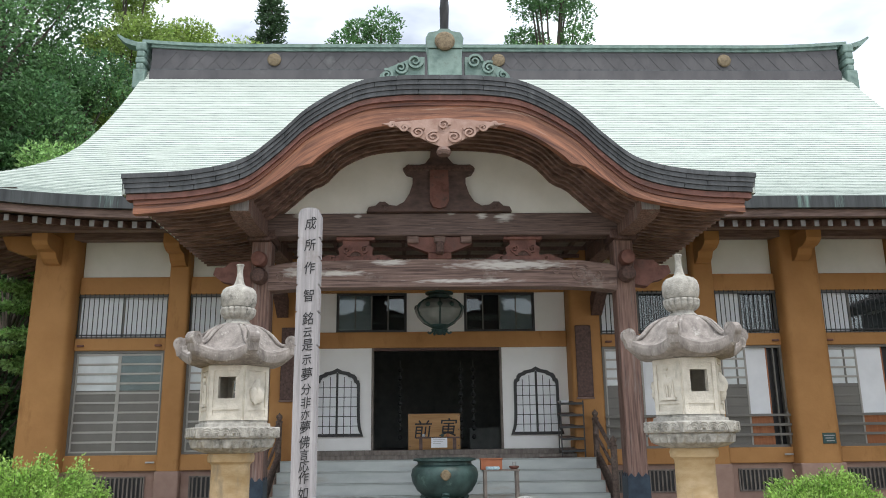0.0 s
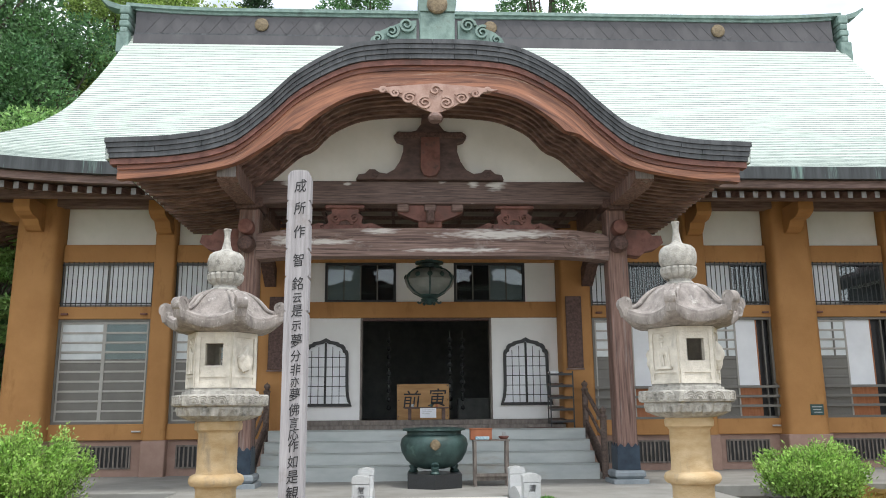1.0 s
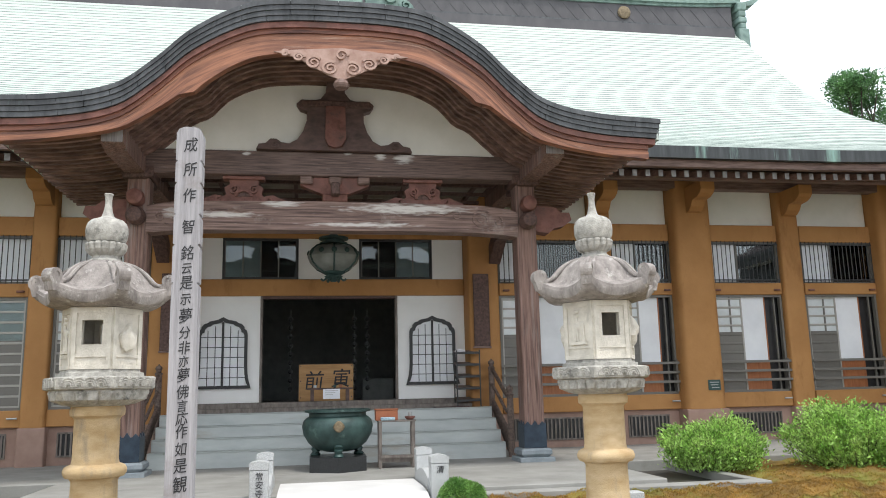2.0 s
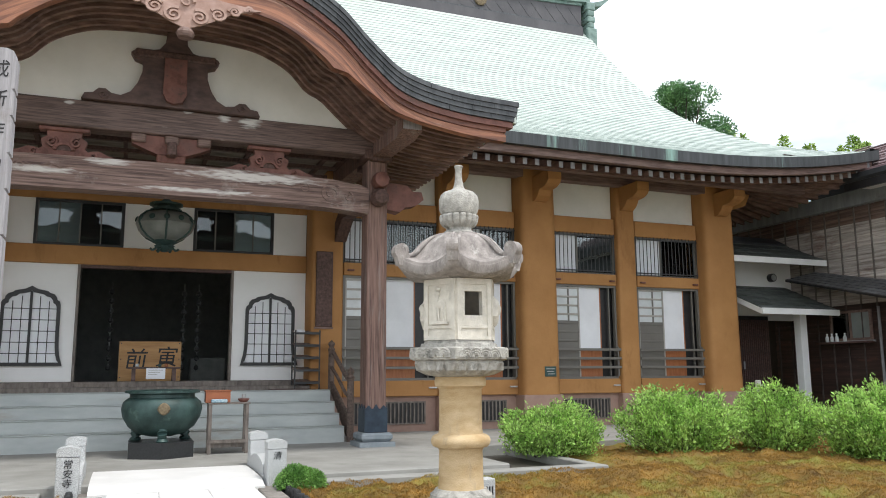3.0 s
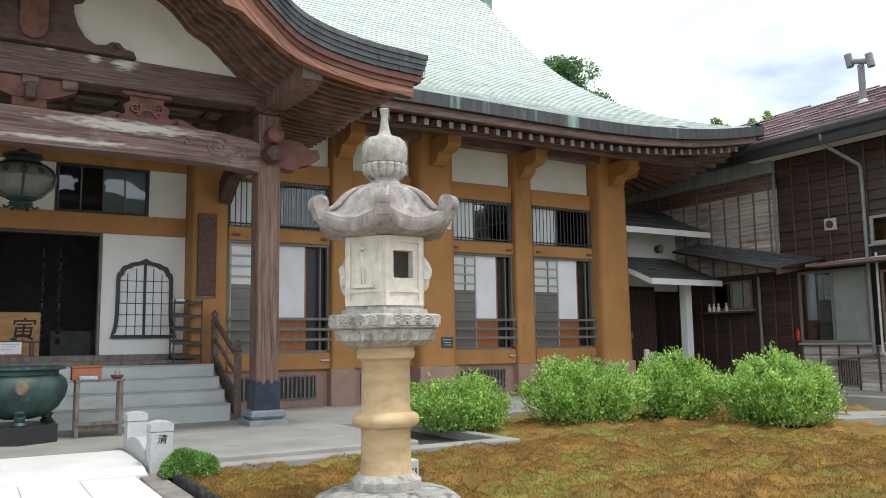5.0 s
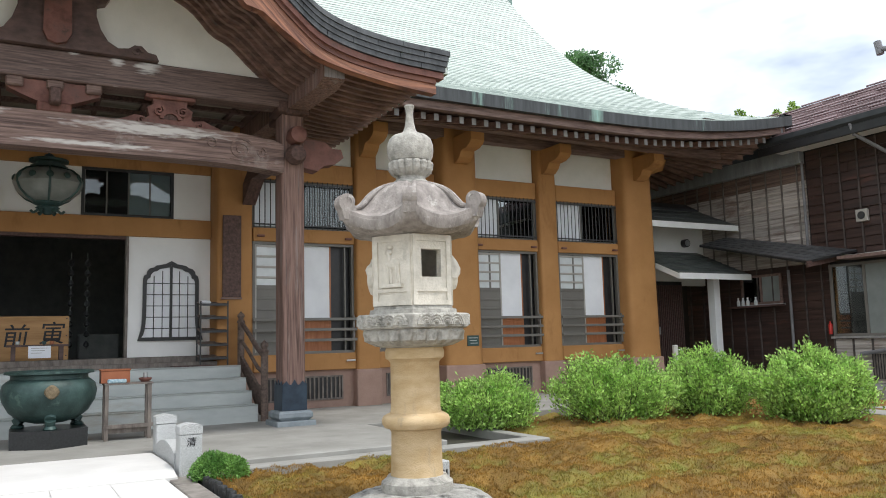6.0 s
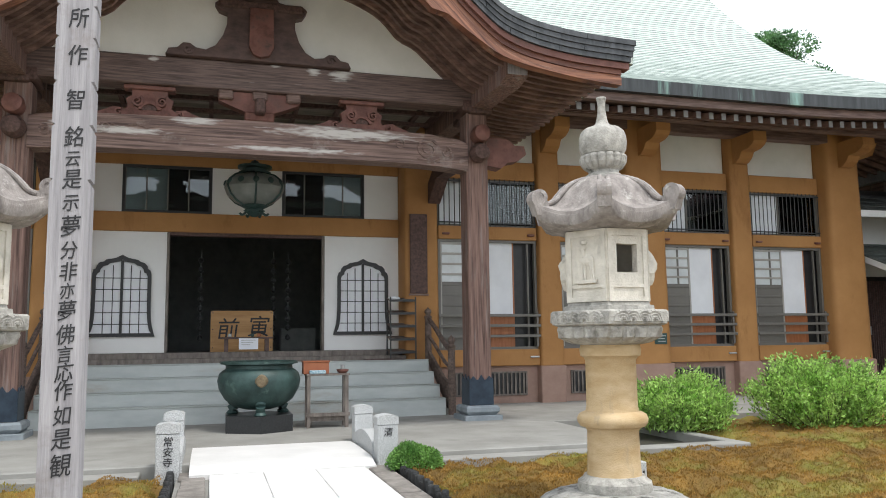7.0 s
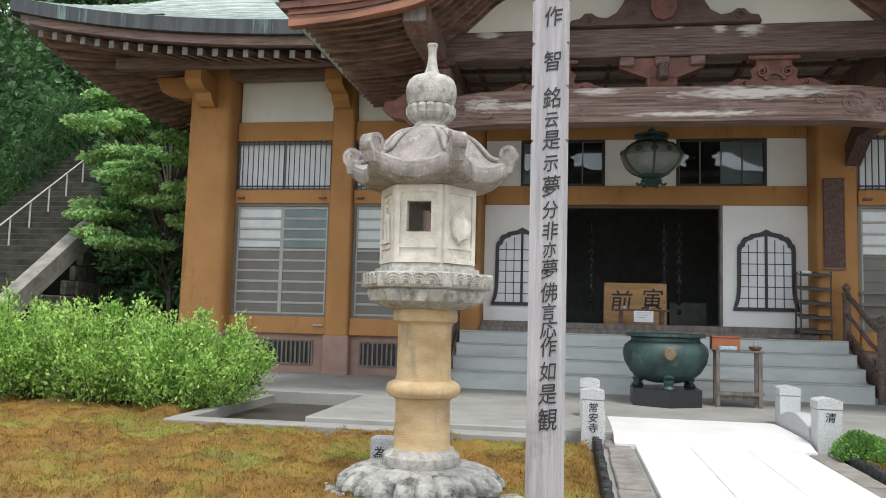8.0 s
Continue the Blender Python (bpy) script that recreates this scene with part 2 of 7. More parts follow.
FASCIA = mat("grey_metal_fascia", (0.25, 0.27, 0.285), (0.37, 0.39, 0.405), 0.4, 2, (1, 4, 1), 0.1, 10, metal=0.2, stain=(0.20, 0.20, 0.19), stain_scale=1.5, stain_cut=0.58)
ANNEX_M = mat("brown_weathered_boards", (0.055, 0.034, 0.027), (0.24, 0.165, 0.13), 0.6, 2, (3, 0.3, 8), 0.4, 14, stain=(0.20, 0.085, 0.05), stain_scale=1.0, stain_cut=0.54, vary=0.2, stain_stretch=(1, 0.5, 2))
CEILW = mat("aged_ceiling_boards", (0.16, 0.14, 0.115), (0.27, 0.24, 0.20), 0.8, 3, (1, 5, 5), 0.2, 14)
BATTEN_G = mat("weathered_grey_batten", (0.09, 0.073, 0.063), (0.22, 0.19, 0.17), 0.7, 5, (3, 3, 0.6), 0.2, 20)
BATTEN = mat("dark_batten", (0.035, 0.028, 0.026), (0.10, 0.08, 0.07), 0.7, 5, bump=0.2)
SHINGLE_D = mat("dark_grey_shingle", (0.05, 0.05, 0.053), (0.115, 0.114, 0.117), 0.5, 5, bump=0.4, fine=40, vary=0.25)
SHINGLE = mat("grey_green_shingle", (0.055, 0.064, 0.06), (0.115, 0.125, 0.115), 0.6, 5, bump=0.4, fine=40, vary=0.25)
TRIMW = mat("white_trim", (0.70, 0.70, 0.68), (0.78, 0.78, 0.76), 0.6, 3, bump=0.05)
PIPE = mat("grey_pipe", (0.15, 0.148, 0.155), (0.21, 0.205, 0.21), 0.5, 6, bump=0.05)
PIPE_L = mat("pale_pipe", (0.48, 0.47, 0.43), (0.58, 0.57, 0.52), 0.5, 6, bump=0.05)
STEEL = mat("galvanised_steel", (0.35, 0.36, 0.36), (0.50, 0.51, 0.51), 0.35, 12, bump=0.05, metal=0.6)
EDGING = mat("black_edging", (0.014, 0.015, 0.016), (0.04, 0.041, 0.042), 0.5, 20, bump=0.2, vary=0.5)
GUTTER = mat("gutter_grey", (0.018, 0.02, 0.022), (0.04, 0.043, 0.046), 0.45, 3, bump=0.05)
HILLST = mat("hill_stone", (0.17, 0.165, 0.145), (0.36, 0.345, 0.31), 0.9, 3, bump=0.7, fine=15, stain=(0.09, 0.10, 0.055), stain_scale=1.6, stain_cut=0.56)
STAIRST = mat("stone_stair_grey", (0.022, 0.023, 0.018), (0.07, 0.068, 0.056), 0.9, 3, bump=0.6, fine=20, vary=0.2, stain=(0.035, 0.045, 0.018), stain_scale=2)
ROCKW = mat("mossy_rubble", (0.035, 0.036, 0.028), (0.11, 0.11, 0.09), 0.9, 6, bump=0.8, fine=20, vary=0.3, stain=(0.05, 0.08, 0.025), stain_scale=3)
DARKIN = mat("dark_interior_wood", (0.20, 0.215, 0.20), (0.29, 0.30, 0.275), 0.7, 4, bump=0.1)
PLAQUE_M = mat("green_plaque", (0.02, 0.055, 0.05), (0.035, 0.08, 0.075), 0.5, 10, bump=0.05)
ORANGEB = mat("orange_red_box_wood", (0.26, 0.075, 0.03), (0.38, 0.13, 0.055), 0.55, 4, bump=0.1)
BLUECL = mat("blue_white_cloth", (0.15, 0.28, 0.38), (0.50, 0.60, 0.62), 0.8, 40, bump=0.1)
GREYW = mat("grey_weathered_table_wood", (0.105, 0.088, 0.076), (0.24, 0.205, 0.178), 0.8, 4, (3, 3, 1), 0.3, 20)
REDPAINT = mat("red_paint", (0.42, 0.02, 0.015), (0.5, 0.03, 0.02), 0.4, 5, bump=0)


def glass(name, tint=(0.75, 0.8, 0.8), rough=0.02):
    m = bpy.data.materials.new(name)
    m.use_nodes = True
    n, l = m.node_tree.nodes, m.node_tree.links
    n.clear()
    out, mx, tr, gl, fr = (n.new("ShaderNode" + k) for k in ("OutputMaterial", "MixShader", "BsdfTransparent", "BsdfGlossy", "Fresnel"))
    fr.inputs[0].default_value = 1.75
    tr.inputs[0].default_value = (*tint, 1)
    gl.inputs[1].default_value = rough
    l.new(fr.outputs[0], mx.inputs[0])
    l.new(tr.outputs[0], mx.inputs[1])
    l.new(gl.outputs[0], mx.inputs[2])
    l.new(mx.outputs[0], out.inputs[0])
    return m


GLASS = glass("window_glass")


# ---- mesh helpers ----
ORG = {}


def thing(name, label, category, at=(0, 0, 0), group="", kind=""):
    ob = new(name)
    ob.empty_display_size = 0.2
    ob.location = at
    ORG[ob] = Vector(at)
    return tagged(ob, label, category, group, kind)


def part(name, bm, material, parent, label="", smooth=False):
    """Links a bmesh, given in world metres, as one mesh under a thing or a part."""
    if isinstance(bm, bpy.types.Mesh):
        me = bm
        if me.get("in_world") and parent is not None:
            me.transform(Matrix.Translation(-ORG[parent]))
            me["in_world"] = 0
    else:
        me = bpy.data.meshes.new(name)
        bmesh.ops.recalc_face_normals(bm, faces=bm.faces)
        if parent is not None:
            bmesh.ops.translate(bm, verts=bm.verts, vec=-ORG[parent])
        if smooth:
            for f in bm.faces:
                f.smooth = True
            for e in bm.edges:
                e.smooth = len(e.link_faces) != 2 or e.calc_face_angle() < 0.65
        bm.to_mesh(me)
        bm.free()
    if material is not None and not me.materials:
        me.materials.append(material)
    ob = new(name, me)
    ob.parent = parent
    ORG[ob] = ORG[parent] if parent is not None else Vector((0, 0, 0))
    if label:
        ob["label"] = label
    return ob


def solo(name, bm, material, label, category, kind="", group="", smooth=False):
    return tagged(part(name, bm, material, None, smooth=smooth), label, category, group, kind)


def box(bm, x0, x1, y0, y1, z0, z1, bev=0.0):
    v = [bm.verts.new((x, y, z)) for x in (x0, x1) for y in (y0, y1) for z in (z0, z1)]
    fs = [bm.faces.new([v[i] for i in q]) for q in ((0, 1, 3, 2), (4, 6, 7, 5), (0, 4, 5, 1), (2, 3, 7, 6), (0, 2, 6, 4), (1, 5, 7, 3))]
    if bev:
        es = list({e for f in fs for e in f.edges})
        bmesh.ops.bevel(bm, geom=es, offset=bev, segments=1 if bev < 0.03 else 3, affect="EDGES", profile=0.5)
    return bm


def B(*a, bev=0.0):
    return box(bmesh.new(), *a, bev=bev)


def lathe(bm, prof, c=(0, 0), n=32, squash=None):
    """A turned body from (radius, height) pairs; squash(angle, r, z) gives another radius."""
    rings = []
    for r, z in prof:
        ring = []
        for i in range(n):
            a = 2 * math.pi * i / n
            rr = squash(a, r, z) if squash else r
            ring.append(bm.verts.new((c[0] + rr * math.cos(a), c[1] + rr * math.sin(a), z)))
        rings.append(ring)
    for k in range(len(rings) - 1):
        for i in range(n):
            j = (i + 1) % n
            bm.faces.new((rings[k][i], rings[k][j], rings[k + 1][j], rings[k + 1][i]))
    bm.faces.new(list(reversed(rings[0])))
    bm.faces.new(rings[-1])
    return bm


def rod(bm, p, q, r0, r1=None, n=8):
    p, q = Vector(p), Vector(q)
    r1 = r0 if r1 is None else r1
    d = (q - p).normalized()
    u = d.orthogonal().normalized()
    w = d.cross(u)
    a = [bm.verts.new(p + r0 * (math.cos(t) * u + math.sin(t) * w)) for t in (2 * math.pi * i / n for i in range(n))]
    b = [bm.verts.new(q + r1 * (math.cos(t) * u + math.sin(t) * w)) for t in (2 * math.pi * i / n for i in range(n))]
    for i in range(n):
        bm.faces.new((a[i], a[(i + 1) % n], b[(i + 1) % n], b[i]))
    bm.faces.new(a[::-1])
    bm.faces.new(b)
    return bm


def tube(bm, pts, r, n=8, taper=1.0):
    for i in range(len(pts) - 1):
        rod(bm, pts[i], pts[i + 1], r * (1 + (taper - 1) * i / (len(pts) - 1)), r * (1 + (taper - 1) * (i + 1) / (len(pts) - 1)), n)
    return bm


def slab(bm, pts, y0, y1, axis="y"):
    """An outline in (x, z) given depth along y, or in (y, z) along x, or in (x, y) along z."""
    put = {"y": lambda a, b, d: (a, d, b), "x": lambda a, b, d: (d, a, b), "z": lambda a, b, d: (a, b, d)}[axis]
    f = [bm.verts.new(put(a, b, y0)) for a, b in pts]
    g = [bm.verts.new(put(a, b, y1)) for a, b in pts]
    n = len(pts)
    for i in range(n):
        bm.faces.new((f[i], f[(i + 1) % n], g[(i + 1) % n], g[i]))
    tris = tessellate_polygon([[Vector((a, b, 0)) for a, b in pts]])
    for t in tris:
        bm.faces.new([f[i] for i in t])
        bm.faces.new([g[i] for i in t])
    return bm


def ribbon(bm, xs, top, bot, y0, y1):
    """A curved band along x between the heights top(x) and bot(x), from y0 to y1."""
    rows = [[bm.verts.new((x, y, z)) for y, z in ((y0, top(x)), (y1, top(x)), (y1, bot(x)), (y0, bot(x)))] for x in xs]
    for a, b in zip(rows, rows[1:]):
        for i in range(4):
            bm.faces.new((a[i], a[(i + 1) % 4], b[(i + 1) % 4], b[i]))
    bm.faces.new(rows[0])
    bm.faces.new(rows[-1][::-1])
    return bm


def smoothline(knots):
    """A smooth even curve z(|x|) through a few knots."""
    xs, zs = [k[0] for k in knots], [k[1] for k in knots]

    def at(x):
        x = min(abs(x), xs[-1])
        i = max(0, min(len(xs) - 2, next((k for k in range(len(xs) - 1) if x <= xs[k + 1]), len(xs) - 2)))
        h = xs[i + 1] - xs[i]
        u = (x - xs[i]) / h

        def slope(k):
            if k == 0:
                return 0.0
            if k == len(xs) - 1:
                return (zs[k] - zs[k - 1]) / (xs[k] - xs[k - 1])
            return (zs[k + 1] - zs[k - 1]) / (xs[k + 1] - xs[k - 1])
        return (2 * u**3 - 3 * u**2 + 1) * zs[i] + (u**3 - 2 * u**2 + u) * h * slope(i) + (3 * u**2 - 2 * u**3) * zs[i + 1] + (u**3 - u**2) * h * slope(i + 1)
    return at


def lettering(text, size, m, parent, material, name="lettering", vertical=False, spacing=1.0, thick=0.003, shear=0.12):
    """Characters as one mesh, in the plane given by the pose m."""
    cu = bpy.data.curves.new(name, "FONT")
    cu.body = "\n".join(text) if vertical else text
    cu.size, cu.extrude, cu.align_x, cu.align_y = size, thick, "CENTER", "TOP"
    cu.space_line = spacing
    cu.resolution_u, cu.offset, cu.shear = 2, 0.004 * size, shear
    tmp = bpy.data.objects.new(name, cu)
    scene.collection.objects.link(tmp)
    me = bpy.data.meshes.new_from_object(tmp.evaluated_get(bpy.context.evaluated_depsgraph_get()))
    bpy.data.objects.remove(tmp)
    me.transform(Matrix.Translation(-ORG[parent]) @ m)
    me.materials.clear()
    ob = part(name, me, material, parent)
    return ob


def spiral(bm, c, r, turns, w, y0, y1, sense=1, start=0.0, flat=1.0):
    """A carved scroll, raised from y1 to y0."""
    pts = []
    n = int(14 * turns)
    for i in range(n + 1):
        u = i / n
        a = start + sense * 2 * math.pi * turns * u
        rr = r * (1 - 0.82 * u)
        pts.append((c[0] + rr * math.cos(a), c[1] + flat * rr * math.sin(a), w * (1 - 0.55 * u)))
    return band(bm, pts, y0, y1)


def band(bm, pts, y0, y1):
    """A flat band along points of (x, z, half width), given depth along y."""
    left, right_ = [], []
    for i, p in enumerate(pts):
        a, b = pts[max(0, i - 1)], pts[min(len(pts) - 1, i + 1)]
        dx, dz = b[0] - a[0], b[1] - a[1]
        k = math.hypot(dx, dz) or 1
        nx, nz = -dz / k * p[2], dx / k * p[2]
        left.append((p[0] + nx, p[1] + nz))
        right_.append((p[0] - nx, p[1] - nz))
    return slab(bm, left + right_[::-1], y0, y1)


def leaf_mesh(name, pts, dirs, size, aspect=0.5, seed=1):
    """Many folded leaves, one at each point, from numpy arrays."""
    rng = np.random.RandomState(seed)
    n = len(pts)
    d = dirs + rng.normal(0, 0.55, (n, 3))
    d /= np.linalg.norm(d, axis=1)[:, None] + 1e-9
    s = np.cross(d, rng.normal(0, 1, (n, 3)))
    s /= np.linalg.norm(s, axis=1)[:, None] + 1e-9
    up = np.cross(s, d)
    L = (size * rng.uniform(0.6, 1.3, n))[:, None]
    W = L * aspect
    v = np.stack([pts, pts + 0.45 * L * d + 0.5 * W * s + 0.12 * L * up, pts + L * d, pts + 0.45 * L * d - 0.5 * W * s + 0.12 * L * up], 1).reshape(-1, 3)
    idx = np.arange(n)[:, None] * 4
    f = np.concatenate([idx + np.array([[0, 1, 2]]), idx + np.array([[0, 2, 3]])], 0)
    me = bpy.data.meshes.new(name)
    me.from_pydata(v.tolist(), [], f.tolist())
    me["in_world"] = 1
    return me


# dark bed colour that puts a deep channel's shade into the material
CHANNEL_DK = mat("depth_shaded_channel", (0.035, 0.032, 0.027), (0.075, 0.068, 0.056), 0.6, 3, bump=0.3, fine=30)
# darker green that paints the shade line under each roof course
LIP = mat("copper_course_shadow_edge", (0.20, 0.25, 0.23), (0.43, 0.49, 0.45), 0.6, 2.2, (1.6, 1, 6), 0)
ENDGREY = mat("grey_rafter_end", (0.19, 0.185, 0.18), (0.29, 0.285, 0.28), 0.8, 8, bump=0.1)
LEAF_M = mat("maple_leaves", (0.19, 0.38, 0.12), (0.47, 0.67, 0.27), 0.45, 1.2, bump=0, vary=0.45, island=True, through_light=0.36)


def worn_patches(m, spots, pale):
    """Pale worn spots of a ragged outline at places on a timber: (x, z, half length, half height)."""
    n, l = m.node_tree.nodes, m.node_tree.links
    base = n["Principled BSDF"].inputs["Base Color"]
    src = base.links[0].from_socket
    geo, ns = n.new("ShaderNodeNewGeometry"), n.new("ShaderNodeTexNoise")
    mp = n.new("ShaderNodeMapping")
    mp.inputs["Scale"].default_value = (1.5, 1, 9)
    l.new(geo.outputs["Position"], mp.inputs[0])
    ns.inputs["Scale"].default_value, ns.inputs["Detail"].default_value = 3.0, 8
    l.new(mp.outputs[0], ns.inputs["Vector"])
    total = None
    for x, z, a, b in spots:
        mm, ln, mr = n.new("ShaderNodeMapping"), n.new("ShaderNodeVectorMath"), n.new("ShaderNodeMapRange")
        mm.inputs["Location"].default_value = (-x / a, 0, -z / b)
        mm.inputs["Scale"].default_value = (1 / a, 0, 1 / b)
        ln.operation = "LENGTH"
        l.new(geo.outputs["Position"], mm.inputs[0])
        l.new(mm.outputs[0], ln.inputs[0])
        l.new(ln.outputs["Value"], mr.inputs[0])
        mr.inputs[1].default_value, mr.inputs[2].default_value, mr.inputs[3].default_value, mr.inputs[4].default_value = 0.2, 1.15, 1, 0
        if total is None:
            total = mr.outputs[0]
        else:
            mx = n.new("ShaderNodeMath")
            mx.operation = "MAXIMUM"
            l.new(total, mx.inputs[0])
            l.new(mr.outputs[0], mx.inputs[1])
            total = mx.outputs[0]
    ad, rp = n.new("ShaderNodeMath"), n.new("ShaderNodeMapRange")
    ad.operation = "MULTIPLY_ADD"
    l.new(ns.outputs["Fac"], ad.inputs[0])
    ad.inputs[1].default_value = 1.8
    l.new(total, ad.inputs[2])
    l.new(ad.outputs[0], rp.inputs[0])
    rp.inputs[1].default_value, rp.inputs[2].default_value = 1.20, 1.75
    mix = n.new("ShaderNodeMixRGB")
    l.new(rp.outputs[0], mix.inputs[0])
    l.new(src, mix.inputs[1])
    mix.inputs[2].default_value = (*pale, 1)
    l.new(mix.outputs[0], base)
    return m


UPBEAM = worn_patches(mat("upper_beam_timber", (0.055, 0.034, 0.029), (0.215, 0.145, 0.125), 0.6, 4, (0.5, 9, 9), 0.35, 14), ((-2.5, 5.38, 0.22, 0.09), (-1.5, 5.36, 0.10, 0.05), (0.22, 5.42, 0.10, 0.06), (0.78, 5.37, 0.13, 0.11), (1.2, 5.34, 0.22, 0.13)), (0.58, 0.56, 0.54))
RBEAM = worn_patches(mat("rainbow_beam_timber", (0.075, 0.042, 0.034), (0.31, 0.205, 0.172), 0.6, 4, (0.35, 9, 9), 0.5, 12, stain=(0.40, 0.35, 0.32), stain_scale=1.1, stain_cut=0.60), ((1.3, 4.44, 1.35, 0.12), (-0.9, 4.5, 0.4, 0.08), (-2.55, 4.32, 0.35, 0.14), (-1.9, 4.3, 0.8, 0.07), (0.5, 4.15, 1.2, 0.05)), (0.62, 0.585, 0.55))


# ---- ground ----
def ground_sheet():
    bm = bmesh.new()
    xs = [-900, -200, -60, -30, -20, -14, -5.6, -4.1, 5.6, 13, 17, 30, 60, 200, 900]
    ys = [-300, -60, -25, -6.8, -3.9, 0, 12, 30, 60, 200, 900]
    g = [[bm.verts.new((x, y, -0.12)) for x in xs] for y in ys]
    for a, b in zip(g, g[1:]):
        for i in range(len(xs) - 1):
            bm.faces.new((a[i], a[i + 1], b[i + 1], b[i]))
    return solo("ground", bm, SOIL, "bare dark soil ground round the temple yard", "ground", "structure")


ground_sheet()
# unseen pale ground behind the camera, added to bounce light into the porch
BOUNCE_GRAVEL = mat("pale_bounce_gravel", (0.40, 0.39, 0.36), (0.52, 0.505, 0.47), 0.9, 30, bump=0.6, fine=60, stain=(0.34, 0.33, 0.30), stain_scale=0.5)
solo("courtyard", B(-30, 30, -60, -18.05, -0.2, -0.06), BOUNCE_GRAVEL, "unseen pale gravel ground added behind the camera to bounce light", "courtyard", "structure")


def moss_height(x, y):
    return max(-0.105, -0.055 + 0.065 * (1 - abs(noise.noise((x * 1.55 + y * 0.95, y * 1.75 - x * 0.8, 3))) * 2.4) + 0.055 * noise.noise((x * 1.1, y * 1.1, 0)) + 0.045 * noise.noise((x * 3.1 - y * 1.7, y * 3.2 + x * 1.5, 5)) + 0.052 * (0.5 - abs(noise.noise((x * 4.3 + 2.1, y * 3.6, 4))) * 2) + 0.030 * noise.noise((x * 9, y * 9, 9)))


def moss_bed(name, x0, x1, y0, y1, step, label):
    bm = bmesh.new()
    nx, ny = int((x1 - x0) / step), int((y1 - y0) / step)
    g = []
    for j in range(ny + 1):
        row = []
        for i in range(nx + 1):
            x, y = x0 + (x1 - x0) * i / nx, y0 + (y1 - y0) * j / ny
            edge = min(1, min(x - x0, x1 - x, y - y0, y1 - y) / 0.2)
            row.append(bm.verts.new((x, y, -0.11 + edge * (moss_height(x, y) + 0.11))))
        g.append(row)
    for a, b in zip(g, g[1:]):
        for i in range(nx):
            bm.faces.new((a[i], a[i + 1], b[i + 1], b[i]))
    bed = solo(name, bm, MOSS, label, "moss", "structure", smooth=True)
    return bed


moss_bed("moss_bed_west", -14.0, -1.0, -18.0, -6.78, 0.075, "rusty brown and green moss bed beside the path")
moss_bed("moss_bed_east", 1.27, 14.0, -18.0, -6.78, 0.075, "rusty brown and green moss bed beside the path")


def tufts(name, x0, x1, y0, y1, n, seed, label):
    rng = np.random.RandomState(seed)
    x, y = rng.uniform(x0, x1, n), rng.uniform(y0, y1, n)
    z = np.array([moss_height(a, b) for a, b in zip(x, y)]) - 0.006
    p = np.stack([x, y, z], 1)
    d = np.tile(np.array([[0, 0, 1.6]]), (n, 1))
    me = leaf_mesh(name, p, d, 0.027, 0.34, seed)
    return tagged(part(name, me, TUFT, None), label, "moss", kind="stuff")


moss_bed("moss_bed_north_east", 5.78, 13.9, -6.776, -3.9, 0.12, "green and brown moss strip under the bushes")
moss_bed("moss_bed_north_west", -13.9, -5.68, -6.776, -3.9, 0.12, "green and brown moss strip under the bushes")
tufts("moss_tufts", 1.33, 9.5, -12.6, -6.8, 190000, 3, "short upright brown and green moss shoots")
tufts("moss_tufts", -8.5, -1.07, -11.5, -6.8, 110000, 4, "short upright brown and green moss shoots")

tufts("moss_tufts", 5.85, 12.5, -6.8, -4.6, 30000, 5, "short upright brown and green moss shoots")
tufts("moss_tufts", -12.5, -5.75, -6.8, -4.6, 30000, 6, "short upright brown and green moss shoots")

# paving platform round the hall, with sunk channels on both sides
AX = 0.12
pav = thing("pavement", "grey concrete apron round the temple hall", "pavement", kind="structure")
part("apron", B(-14, 16.4, -3.87, 0.2, -0.3, 0.06, bev=0.012), CONCRETE, pav)
part("apron", B(-4.1, 4.35, -6.45, -3.874, -0.3, 0.06, bev=0.012), CONCRETE, pav)
part("channel_bed", B(-5.6, -4.104, -6.5, -3.874, -0.35, -0.115), CHANNEL_DK, pav)
part("channel_bed", B(4.354, 5.7, -6.5, -3.874, -0.35, -0.115), CHANNEL_DK, pav)
kerb = thing("kerb", "worn pale concrete kerb along the moss", "kerb", kind="structure")
part("kerb_stone", B(-5.62, AX - 1.4, -6.72, -6.454, -0.2, 0.005, bev=0.012), CONCRETE, kerb)
part("kerb_stone", B(AX + 1.4, 5.72, -6.72, -6.454, -0.2, 0.005, bev=0.012), CONCRETE, kerb)
part("kerb_stone", B(-5.62, -5.44, -6.45, -3.88, -0.2, 0.005, bev=0.012), CONCRETE, kerb)
part("kerb_stone", B(5.54, 5.72, -6.45, -3.88, -0.2, 0.005, bev=0.012), CONCRETE, kerb)

path = thing("path", "bright white stone path edged with dark flagstones", "path", kind="structure")
part("path_bed", B(-0.93, 1.21, -22, -6.47, -0.25, -0.045), CONCRETE, path)
rngp = random.Random(5)
for col, (xa, xb) in enumerate(((-0.62, -0.10), (-0.10, 0.42), (0.42, 0.93))):
    y, k = -6.865, 0
    while y > -21.5:
        ln = 0.9 if k == 0 and col == 1 else rngp.uniform(1.5, 2.1)
        part("paving_slab", B(xa + 0.003, xb - 0.003, y - ln + 0.006, y, -0.06, 0.0, bev=0.004), PALE, path)
        y -= ln
        k += 1
